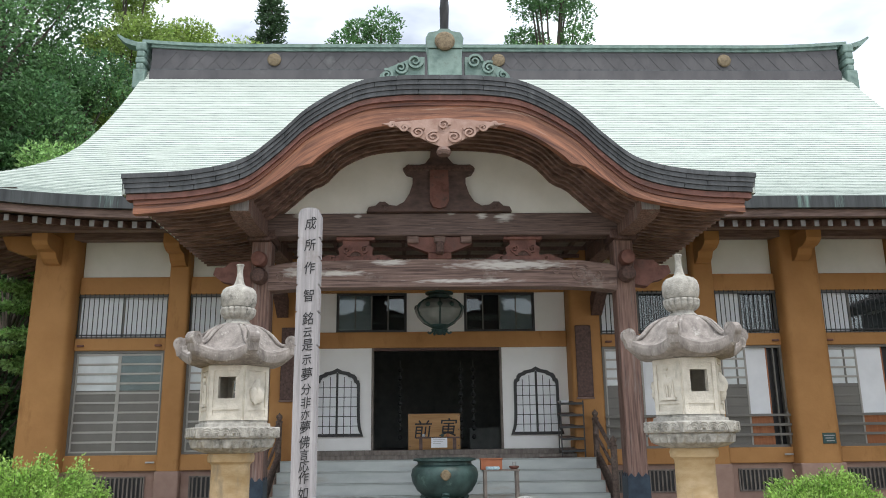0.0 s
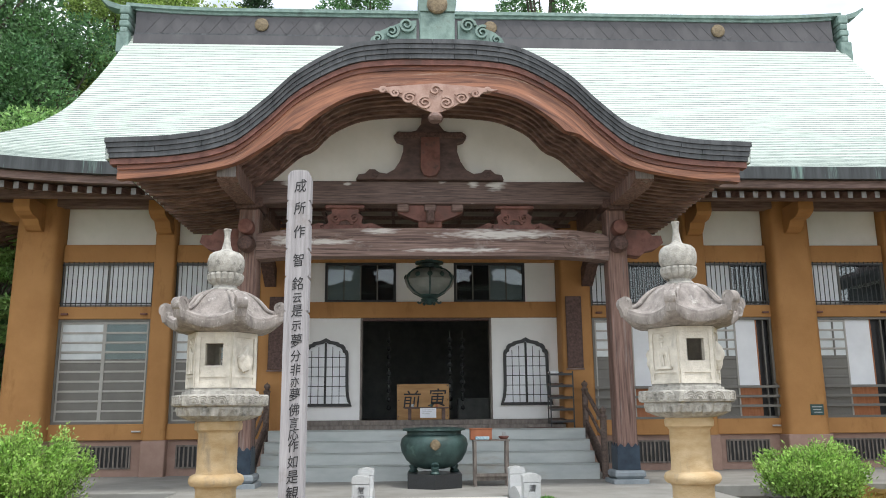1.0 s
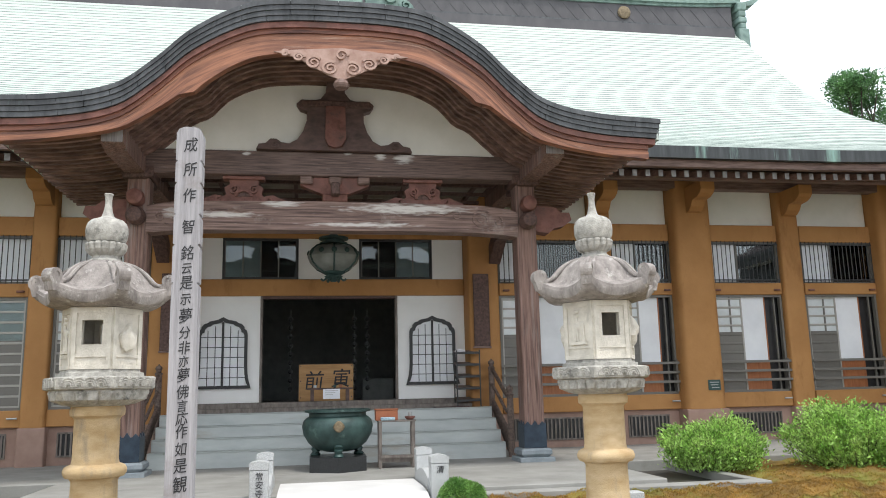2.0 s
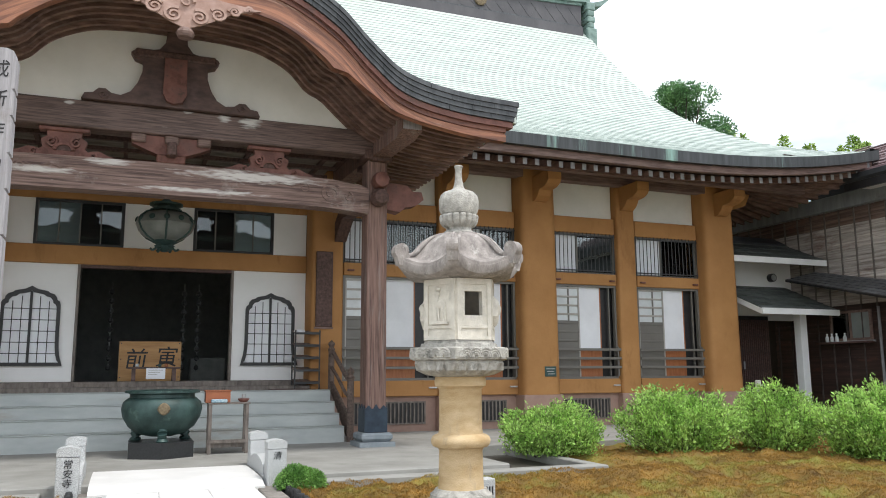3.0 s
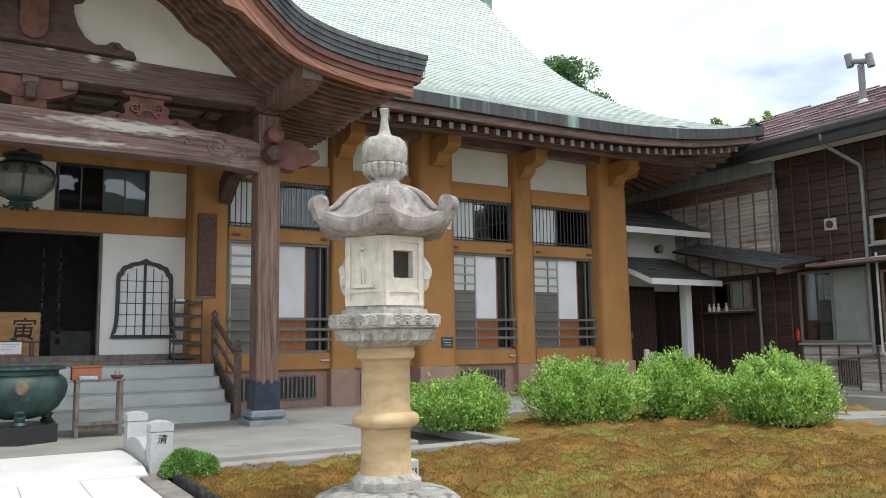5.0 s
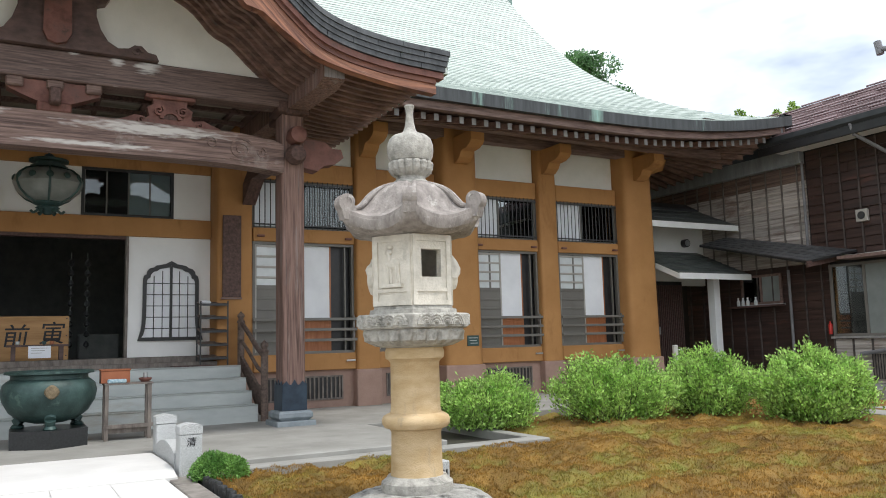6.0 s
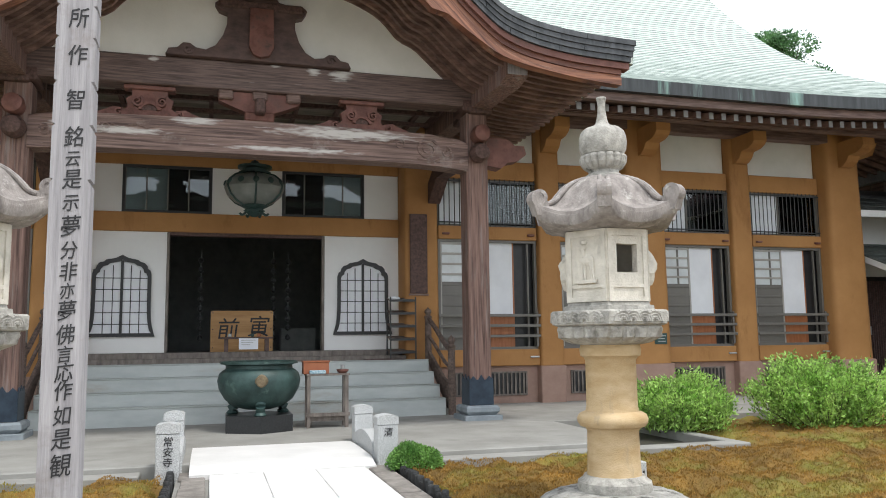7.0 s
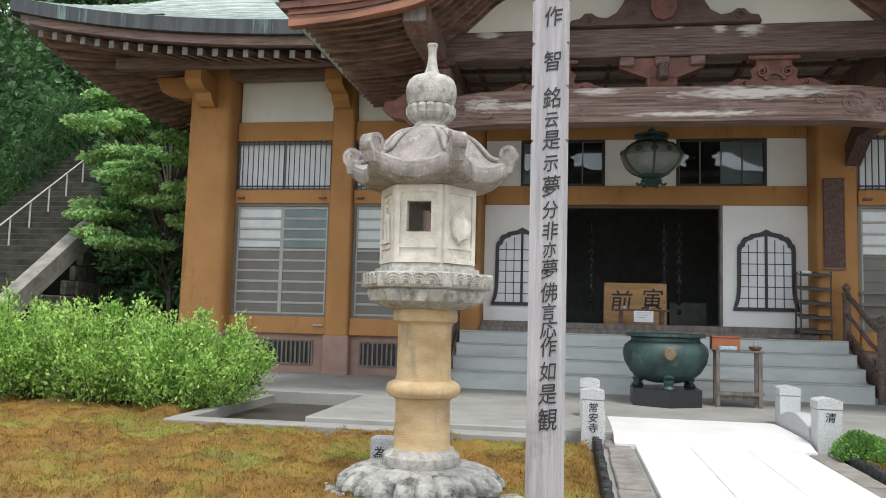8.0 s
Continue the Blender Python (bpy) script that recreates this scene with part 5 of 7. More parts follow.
for bxm, big in ((-1.57, 0), (1.57, 0), (0.0, 1)):
    if big:
        br = part("bracket_set", B(-0.22, 0.22, -3.08, -2.8, 4.62, 4.76, bev=0.02), REDWOOD, porch, "red bracket block set")
        bm = bmesh.new()
        slab(bm, [(-0.62, 5.06), (-0.60, 4.92), (-0.42, 4.84), (-0.22, 4.764), (0.22, 4.764), (0.42, 4.84), (0.60, 4.92), (0.62, 5.06)], -3.04, -2.84)
        part("bracket_arm", bm, REDWOOD, br)
        for xx in (-0.5, 0, 0.5):
            part("bearing_block", B(xx - 0.11, xx + 0.11, -3.12, -2.86 - 0.185, 4.93, 5.065, bev=0.02), WOOD, br)
        part("nose", B(-0.075, 0.075, -3.30, -3.083, 4.70, 4.92, bev=0.02), WOOD_Y, br)
    else:
        c = bxm
        out = [(c - 0.62, 4.60), (c - 0.56, 4.67), (c - 0.40, 4.66), (c - 0.30, 4.74), (c - 0.33, 4.86), (c - 0.24, 4.92), (c - 0.26, 5.06), (c + 0.26, 5.06), (c + 0.24, 4.92), (c + 0.33, 4.86), (c + 0.30, 4.74), (c + 0.40, 4.66), (c + 0.56, 4.67), (c + 0.62, 4.60)]
        br = part("carved_strut", slab(bmesh.new(), out, -3.0, -2.86), REDWOOD, porch, "red carved cloud strut")
        part("top_plate", B(c - 0.36, c + 0.36, -3.05, -2.86, 5.0, 5.064, bev=0.012), REDWOOD, br)
        arch_ = [(c + 0.13 * math.cos(q), 4.70 + 0.11 * math.sin(q), 0.026) for q in [math.pi * (i / 10) for i in range(11)]]
        # thin dark slab on the face paints the shade of a hollow
        part("arch_hollow", slab(bmesh.new(), [(a_, b_) for a_, b_, w_ in arch_], -3.006, -3.0005), WOOD_Y, br)
        part("arch_moulding", band(bmesh.new(), arch_, -3.045, -2.999), REDWOOD, br)
        for sx in (-1, 1):
            part("wing", slab(bmesh.new(), [(c + sx * 0.36, 4.60), (c + sx * 0.78, 4.60), (c + sx * 0.74, 4.64), (c + sx * 0.60, 4.69), (c + sx * 0.50, 4.74), (c + sx * 0.36, 4.72)], -2.98, -2.88), REDWOOD, br)
            part("strut_scroll", spiral(bmesh.new(), (c + sx * 0.17, 4.82), 0.085, 1.5, 0.018, -3.06, -2.999, sx, 1.0), REDWOOD, br)
            part("strut_scroll", spiral(bmesh.new(), (c + sx * 0.42, 4.64), 0.055, 1.2, 0.014, -3.06, -2.999, -sx, 1.0), REDWOOD, br)

# porch ceiling with its slats
ceil = part("porch_ceiling", B(-3.1, 3.1, -2.73, -0.1, 5.30, 5.34), CEILW, porch)
for k in range(9):
    xx = -2.8 + 0.7 * k
    part("ceiling_batten", B(xx - 0.035, xx + 0.035, -2.7, -0.1, 5.23, 5.297), WOOD_Y, ceil)
for yy in (-2.2, -1.5, -0.8):
    part("cross_batten", B(-3.1, 3.1, yy - 0.04, yy + 0.04, 5.16, 5.228), WOOD_Y, ceil)


def porch_pillar(x):
    y = -2.86
    p = part("pillar", B(x - 0.185, x + 0.185, y - 0.185, y + 0.185, 0.255, 5.0, bev=0.035), WOOD_Z, porch, "grey-brown square porch pillar with chamfered edges")
    bm = bmesh.new()
    n = 8
    for sgn, ax in ((-1, "y"), (1, "y"), (-1, "x"), (1, "x")):
        o = 0.186
        zt = [(-0.19, 0.66), (-0.13, 0.72), (-0.08, 0.66), (-0.05, 0.66), (0, 0.74), (0.05, 0.66), (0.08, 0.66), (0.13, 0.72), (0.19, 0.66)]
        if ax == "y":
            slab(bm, [(x - 0.20, 0.265), (x + 0.20, 0.265)] + [(x + a, b) for a, b in reversed(zt)], y + sgn * o, y + sgn * (o + 0.015))
        else:
            slab(bm, [(y - 0.20, 0.265), (y + 0.20, 0.265)] + [(y + a, b) for a, b in reversed(zt)], x + sgn * o, x + sgn * (o + 0.015), "x")
    part("metal_shoe", bm, BLUEMET, p, "dark blue metal shoe with a scalloped edge")
    bm = bmesh.new()
    rows = []
    for w, z in ((0.24, 0.26), (0.27, 0.225), (0.27, 0.165), (0.23, 0.12), (0.22, 0.11)):
        rows.append([bm.verts.new((x + a * w, y + b * w, z)) for a, b in ((-1, -1), (1, -1), (1, 1), (-1, 1))])
    for a, b in zip(rows, rows[1:]):
        for i in range(4):
            bm.faces.new((a[i], a[(i + 1) % 4], b[(i + 1) % 4], b[i]))
    bm.faces.new(rows[0]), bm.faces.new(rows[-1])
    part("base_stone", bm, GREYST, p, "blue-grey moulded base stone")
    part("base_slab", B(x - 0.31, x + 0.31, y - 0.31, y + 0.31, 0.0, 0.111, bev=0.01), GREYST, p)
    sx = 1 if x > 0 else -1
    part("capital", B(x - 0.27, x + 0.27, y - 0.27, y + 0.27, 5.0, 5.2, bev=0.04), WOOD_Y, p)
    bm = bmesh.new()
    a = x + sx * 0.18
    slab(bm, [(a, 4.14), (a + sx * 0.25, 4.10), (a + sx * 0.36, 4.20), (a + sx * 0.55, 4.24), (a + sx * 0.70, 4.36), (a + sx * 0.66, 4.50), (a + sx * 0.50, 4.50), (a + sx * 0.38, 4.60), (a, 4.62)], -3.0, -2.74)
    nose = part("beam_nose", bm, REDWOOD, p, "carved reddish beam nose")
    bm = bmesh.new()
    spiral(bm, (a + sx * 0.22, 4.34), 0.11, 1.6, 0.016, -3.03, -2.998, sx, 0.4)
    spiral(bm, (a + sx * 0.53, 4.38), 0.07, 1.3, 0.013, -3.03, -2.998, -sx, 0.4)
    part("nose_scroll", bm, REDWOOD, nose)
    bm = bmesh.new()
    lathe(bm, [(0.05, -0.30), (0.12, -0.27), (0.16, -0.18), (0.155, -0.06), (0.11, 0.0)], (0, 0), 14)
    bmesh.ops.transform(bm, matrix=pose(x, y - 0.18, 4.30, -90) @ pose(0, 0, 0), verts=bm.verts)
    part("front_nose", bm, WOOD_Y, p, "dark rounded carved nose", smooth=True)
    bm = bmesh.new()
    lathe(bm, [(0.05, -0.34), (0.13, -0.3), (0.15, -0.2), (0.12, 0.0)], (0, 0), 14)
    bmesh.ops.transform(bm, matrix=pose(x, y - 0.18, 4.60, -90), verts=bm.verts)
    part("front_nose", bm, REDWOOD, p, smooth=True)
    # purlin that carries the gable's flank
    bm = bmesh.new()
    slab(bm, [(-5.02, 5.00), (-5.02, 5.30), (-0.4, 5.42), (-0.4, 5.08), (-4.7, 4.94)], x - 0.165, x + 0.165, "x")
    purlin = part("side_purlin", bm, WOOD_Z, porch, "weathered purlin with a cut end")
    part("end_grain", B(x - 0.15, x + 0.15, -5.036, -5.024, 5.01, 5.28, bev=0.004), POSTW, purlin, "bleached grey beam end")
    part("purlin_prop", B(x - 0.2, x + 0.2, -3.45, -2.5, 5.2 - 0.3, 5.0, bev=0.03), WOOD_Y, porch)
    # curved tie back to the hall
    bm = bmesh.new()
    pts = [(y + 0.18, 4.10), (y + 0.9, 4.28), (y + 1.7, 4.30), (-0.56, 3.92)]
    ptt = [(-0.56, 4.30), (y + 1.7, 4.66), (y + 0.9, 4.62), (y + 0.18, 4.48)]
    slab(bm, pts + ptt, x - 0.12, x + 0.12, "x")
    part("back_tie", bm, WOOD_Y, porch)


porch_pillar(-3.31)
porch_pillar(3.465)

# the porch's front frame stands a little forward of the roof's foot
FRONT = Matrix.Translation(-ORG[porch]) @ Matrix.Translation((0, -0.30, 1.35)) @ Matrix.Diagonal((0.985, 1, 0.98, 1)) @ Matrix.Translation((0, 0, -1.35)) @ Matrix.Translation(ORG[porch])
for o in porch.children:
    if o.name.split(".")[0] in ("pillar", "rainbow_beam", "upper_beam", "gable_wall", "frog_leg_strut", "bracket_set", "carved_strut"):
        for q in (o, *o.children):
            q.data.transform(FRONT)

# ---- things round the doorway ----
def hanging_lantern(x, y, z):
    h = thing("hanging_lantern", "large dark bronze hanging lantern with misty glass", "lantern", (x, y, z))
    g = lathe(bmesh.new(), [(0.20, z - 0.27), (0.34, z - 0.20), (0.45, z - 0.10), (0.50, z + 0.02), (0.47, z + 0.13), (0.36, z + 0.22), (0.20, z + 0.27)], (x, y), 36)
    part("globe", g, FROST_GREEN, h, smooth=True)
    bm = bmesh.new()
    for k in range(6):
        a = math.pi / 6 + k * math.pi / 3
        pts = [(x + r * math.cos(a), y + r * math.sin(a), zz) for r, zz in ((0.20, z - 0.28), (0.35, z - 0.205), (0.46, z - 0.10), (0.512, z + 0.02), (0.48, z + 0.135), (0.37, z + 0.225), (0.20, z + 0.28))]
        part("rib", tube(bmesh.new(), pts, 0.017, 6), BRONZE, h)
    for k in range(12):
        a = k * math.pi / 6
        bm = lathe(bmesh.new(), [(0.055, 0), (0.048, 0.02), (0.01, 0.032)], (0, 0), 12)
        bmesh.ops.transform(bm, matrix=Matrix.Translation((x + 0.475 * math.cos(a), y + 0.475 * math.sin(a), z + 0.10)) @ pose(0, 0, 0, 0, 0, math.degrees(a)) @ pose(0, 0, 0, 0, 68, 0), verts=bm.verts)
        part("boss", bm, BRONZE, h)
    part("crown", lathe(bmesh.new(), [(0.22, z + 0.255), (0.27, z + 0.275), (0.27, z + 0.30), (0.21, z + 0.31), (0.205, z + 0.355), (0.285, z + 0.37), (0.285, z + 0.405), (0.12, z + 0.42), (0.05, z + 0.50)], (x, y), 24), BRONZE, h)
    bm = bmesh.new()
    lathe(bm, [(0.05, z - 0.46), (0.12, z - 0.40), (0.18, z - 0.36), (0.14, z - 0.33), (0.22, z - 0.29), (0.21, z - 0.265)], (x, y), 18)
    part("base_ornament", bm, BRONZE, h)
    for k in range(6):
        a = k * math.pi / 3
        bm = bmesh.new()
        tube(bm, [(x + 0.12 * math.cos(a), y + 0.12 * math.sin(a), z - 0.38), (x + 0.2 * math.cos(a), y + 0.2 * math.sin(a), z - 0.44), (x + 0.24 * math.cos(a), y + 0.24 * math.sin(a), z - 0.40)], 0.02, 6)
        part("scroll_foot", bm, BRONZE, h)
    part("hanging_rod", rod(bmesh.new(), (x, y, z + 0.5), (x, y, 5.17), 0.018), BRONZE, h)


FROST_GREEN = mat("misty_green_glass", (0.14, 0.15, 0.138), (0.235, 0.245, 0.225), 0.35, 3, bump=0.05)
hanging_lantern(0.03, -1.55, 3.86)


RAILW = mat("dark_grey_brown_rail_timber", (0.062, 0.042, 0.034), (0.19, 0.135, 0.11), 0.75, 4, (5, 1.5, 5), 0.4, 14, stain=(0.25, 0.22, 0.195), stain_scale=2.5, stain_cut=0.58)


def giboshi_post(name, x, y, z0, z1, parent):
    bm = bmesh.new()
    lathe(bm, [(0.062, z0), (0.062, z1 - 0.2), (0.072, z1 - 0.19), (0.072, z1 - 0.16), (0.045, z1 - 0.14), (0.05, z1 - 0.11), (0.068, z1 - 0.08), (0.06, z1 - 0.04), (0.02, z1 - 0.01), (0.006, z1 + 0.015)], (x, y), 14)
    return part(name, bm, RAILW, parent, smooth=True)


for sx in (-1, 1):
    x = sx * 3.28
    r = thing("stair_railing", "dark brown wooden stair railing with onion-topped posts", "railing", (x, -1.4, 0.1), "stair railings")
    giboshi_post("newel_post", x, -0.72, 0.05, 1.90, r)
    giboshi_post("newel_post", x - sx * 0.02, -2.28, 0.05, 1.36, r)
    for dz in (0.0, -0.32, -0.62):
        pts = [(x, -0.72, 1.72 + dz), (x, -1.2, 1.52 + dz), (x, -1.8, 1.24 + dz), (x - sx * 0.02, -2.28, 1.10 + dz * 0.9)]
        part("rail", tube(bmesh.new(), pts, 0.042 if dz == 0 else 0.032, 8), RAILW, r)
    part("string_board", slab(bmesh.new(), [(-0.72, 0.95), (-0.72, 1.14), (-2.28, 0.42), (-2.28, 0.14), (-2.0, 0.14)], x - 0.025, x + 0.025, "x"), RAILW, r)
    bd = thing("hanging_board", "dark weathered narrow wooden board hung on the column", "board", (sx * 3.14, -0.58, 2.9))
    part("board_face", B(sx * 3.14 - 0.17, sx * 3.14 + 0.17, -0.615, -0.575, 2.18, 3.70, bev=0.008), WOOD_Y, bd)
    part("board_rim", B(sx * 3.14 - 0.19, sx * 3.14 + 0.19, -0.60, -0.572, 2.14, 2.176), WOOD, bd)

rack = thing("slipper_rack", "open dark metal slipper rack beside the door", "rack", (2.78, -0.55, 0.96))
for xx in (2.56, 3.04):
    for yy in (-0.72, -0.42):
        part("upright", B(xx - 0.012, xx + 0.012, yy - 0.012, yy + 0.012, 0.95, 2.10), BARS, rack)
for k in range(5):
    zz = 1.06 + 0.24 * k
    part("shelf", slab(bmesh.new(), [(-0.73, zz), (-0.73, zz + 0.015), (-0.41, zz + 0.085), (-0.41, zz + 0.07)], 2.55, 3.05, "x"), RAILW, rack)
    part("shelf_lip", B(2.55, 3.05, -0.742, -0.731, zz - 0.005, zz + 0.035), BARS, rack)
glove = thing("folded_cloth", "crumpled white cloth lying on the rack", "cloth", (2.66, -0.6, 2.06))
bm = bmesh.new()
bmesh.ops.create_icosphere(bm, subdivisions=3, radius=1)
for v in bm.verts:
    v.co = Vector((2.66 + 0.11 * v.co.x, -0.6 + 0.09 * v.co.y, 2.08 + 0.035 * v.co.z + 0.02 * noise.noise(v.co * 3)))
part("cloth", bm, PAPER, glove, smooth=True)

sign = thing("sign_board", "golden wooden board with two brushed characters", "sign", (-0.06, 0.55, 1.08))
part("board", B(-0.64, 0.52, 0.56, 0.60, 1.082, 1.90, bev=0.005), SIGNW, sign)
lettering("前", 0.42, pose(-0.33, 0.556, 1.74, 90, 0, 0), sign, INK, "character")
lettering("寅", 0.42, pose(0.24, 0.556, 1.78, 90, 0, 0), sign, INK, "character")
for xx in (-0.60, 0.48):
    for zz in (1.86, 1.55, 1.2):
        part("nail", B(xx - 0.01, xx + 0.01, 0.552, 0.5595, zz - 0.01, zz + 0.01), BARS, sign)

desk = thing("offering_table", "low dark wooden offering table at the sill", "table", (0.0, -0.12, 1.13))
part("tabletop", B(-0.47, 0.47, -0.24, 0.0, 1.36, 1.395, bev=0.006), MAROON, desk)
for xx in (-0.36, 0.36):
    part("leg", B(xx - 0.035, xx + 0.035, -0.21, -0.03, 1.13, 1.359), MAROON, desk)
sh = thing("notice_sheet", "white notice paper with faint lines taped to the table", "notice", (0.03, -0.25, 1.3))
part("sheet", B(-0.14, 0.20, -0.248, -0.2435, 1.17, 1.37), PAPER, sh)
for i in range(3):
    part("text_bar", B(-0.10, 0.16 - 0.05 * i, -0.2505, -0.2485, 1.33 - 0.04 * i, 1.338 - 0.04 * i), SLAT, sh)
for xx, m_, nm in ((-0.30, STEEL, "small_cup"), (0.10, BRONZE, "small_cup"), (0.22, ORANGEB, "small_cup")):
    o = thing(nm, "small dark offering cup on the table", "cup", (xx, -0.12, 1.395))
    part("cup_body", lathe(bmesh.new(), [(0.02, 1.396), (0.035, 1.41), (0.03, 1.45), (0.034, 1.455)], (xx, -0.12), 12), m_, o)

censer = thing("incense_censer", "large green bronze incense censer with a gold crest", "incense burner", (0.03, -3.5, 0.12))
cx, cy = 0.04, -3.5
bm = lathe(bmesh.new(), [(0.18, 0.36), (0.34, 0.40), (0.47, 0.50), (0.55, 0.64), (0.575, 0.76), (0.55, 0.86), (0.50, 0.905), (0.465, 0.925), (0.46, 0.97), (0.49, 0.985), (0.535, 0.99), (0.535, 1.025), (0.50, 1.03), (0.45, 1.0), (0.40, 0.93), (0.05, 0.92)], (cx, cy), 48)
part("bowl", bm, BRONZE, censer, smooth=True)
bm = lathe(bmesh.new(), [(0.085, 0), (0.085, 0.02), (0.07, 0.035), (0.02, 0.04)], (0, 0), 20, squash=lambda a, r, z: r * (1 + 0.05 * math.cos(16 * a)))
bmesh.ops.transform(bm, matrix=pose(cx, cy - 0.566, 0.77, 90), verts=bm.verts)
part("crest", bm, GOLD, censer, "gold flower crest")
for k in range(3):
    a = -math.pi / 2 + k * 2 * math.pi / 3
    ca, sa = math.cos(a), math.sin(a)
    bm = bmesh.new()
    tube(bm, [(cx + 0.36 * ca, cy + 0.36 * sa, 0.50), (cx + 0.42 * ca, cy + 0.42 * sa, 0.42), (cx + 0.38 * ca, cy + 0.38 * sa, 0.34), (cx + 0.40 * ca, cy + 0.40 * sa, 0.295)], 0.075, 10, 0.75)
    lathe(bm, [(0.075, 0.29), (0.085, 0.305), (0.06, 0.34)], (cx + 0.41 * ca, cy + 0.41 * sa), 10)
    part("leg", bm, BRONZE, censer, "lion-faced bronze leg", smooth=True)
part("plinth", slab(bmesh.new(), [(cx + 0.52 * math.cos(math.pi / 6 + k * math.pi / 3), cy + 0.52 * math.sin(math.pi / 6 + k * math.pi / 3)) for k in range(6)], 0.055, 0.29, "z"), BLACKST, censer, "black polished stone plinth")

tb = thing("side_table", "grey weathered wooden side table", "table", (1.03, -3.4, 0.12))
part("tabletop", B(0.70, 1.33, -3.55, -3.25, 0.80, 0.825, bev=0.004), GREYW, tb)
for xx in (0.735, 1.285):
    for yy in (-3.51, -3.29):
        part("leg", B(xx - 0.025, xx + 0.025, yy - 0.025, yy + 0.025, 0.055, 0.799), GREYW, tb)
part("stretcher", B(0.70, 1.33, -3.54, -3.5, 0.22, 0.27), GREYW, tb)
part("shelf", B(0.765, 1.255, -3.485, -3.25, 0.15, 0.215), GREYW, tb)
bx_ = thing("wooden_box", "orange-brown wooden box on the side table", "box", (0.9, -3.4, 0.826))
part("box_body", B(0.66, 1.03, -3.50, -3.30, 0.826, 0.99, bev=0.004), ORANGEB, bx_)
part("box_lid", B(0.65, 1.04, -3.51, -3.29, 0.992, 1.015, bev=0.004), ORANGEB, bx_)
cl = thing("folded_towel", "folded blue and white towel on the side table", "towel", (0.85, -3.53, 0.826))
part("towel", B(0.74, 0.98, -3.56, -3.505, 0.826, 0.88, bev=0.012), BLUECL, cl)
pt = thing("incense_pot", "small dark red pot with a cup on the side table", "pot", (1.24, -3.42, 0.826))
part("pot_body", lathe(bmesh.new(), [(0.05, 0.826), (0.085, 0.86), (0.09, 0.88), (0.07, 0.885)], (1.24, -3.42), 16), REDWOOD, pt)
part("cup", lathe(bmesh.new(), [(0.03, 0.885), (0.032, 0.95), (0.028, 0.95)], (1.24, -3.42), 12), STEEL, pt)
mt = thing("doormat", "dark mat on the top step", "mat", (2.4, -0.8, 0.95))
part("mat", B(2.05, 2.75, -1.05, -0.7, 0.953, 0.968, bev=0.004), WOOD_Y, mt)


# ---- stone lanterns ----
def hexr(a, r):
    """Radius of a hexagon with rounded corners, corner towards angle 0."""
    k = (a + math.pi / 6) % (math.pi / 3) - math.pi / 6
    return r * math.cos(math.pi / 6) / math.cos(math.pi / 6 - abs(k))


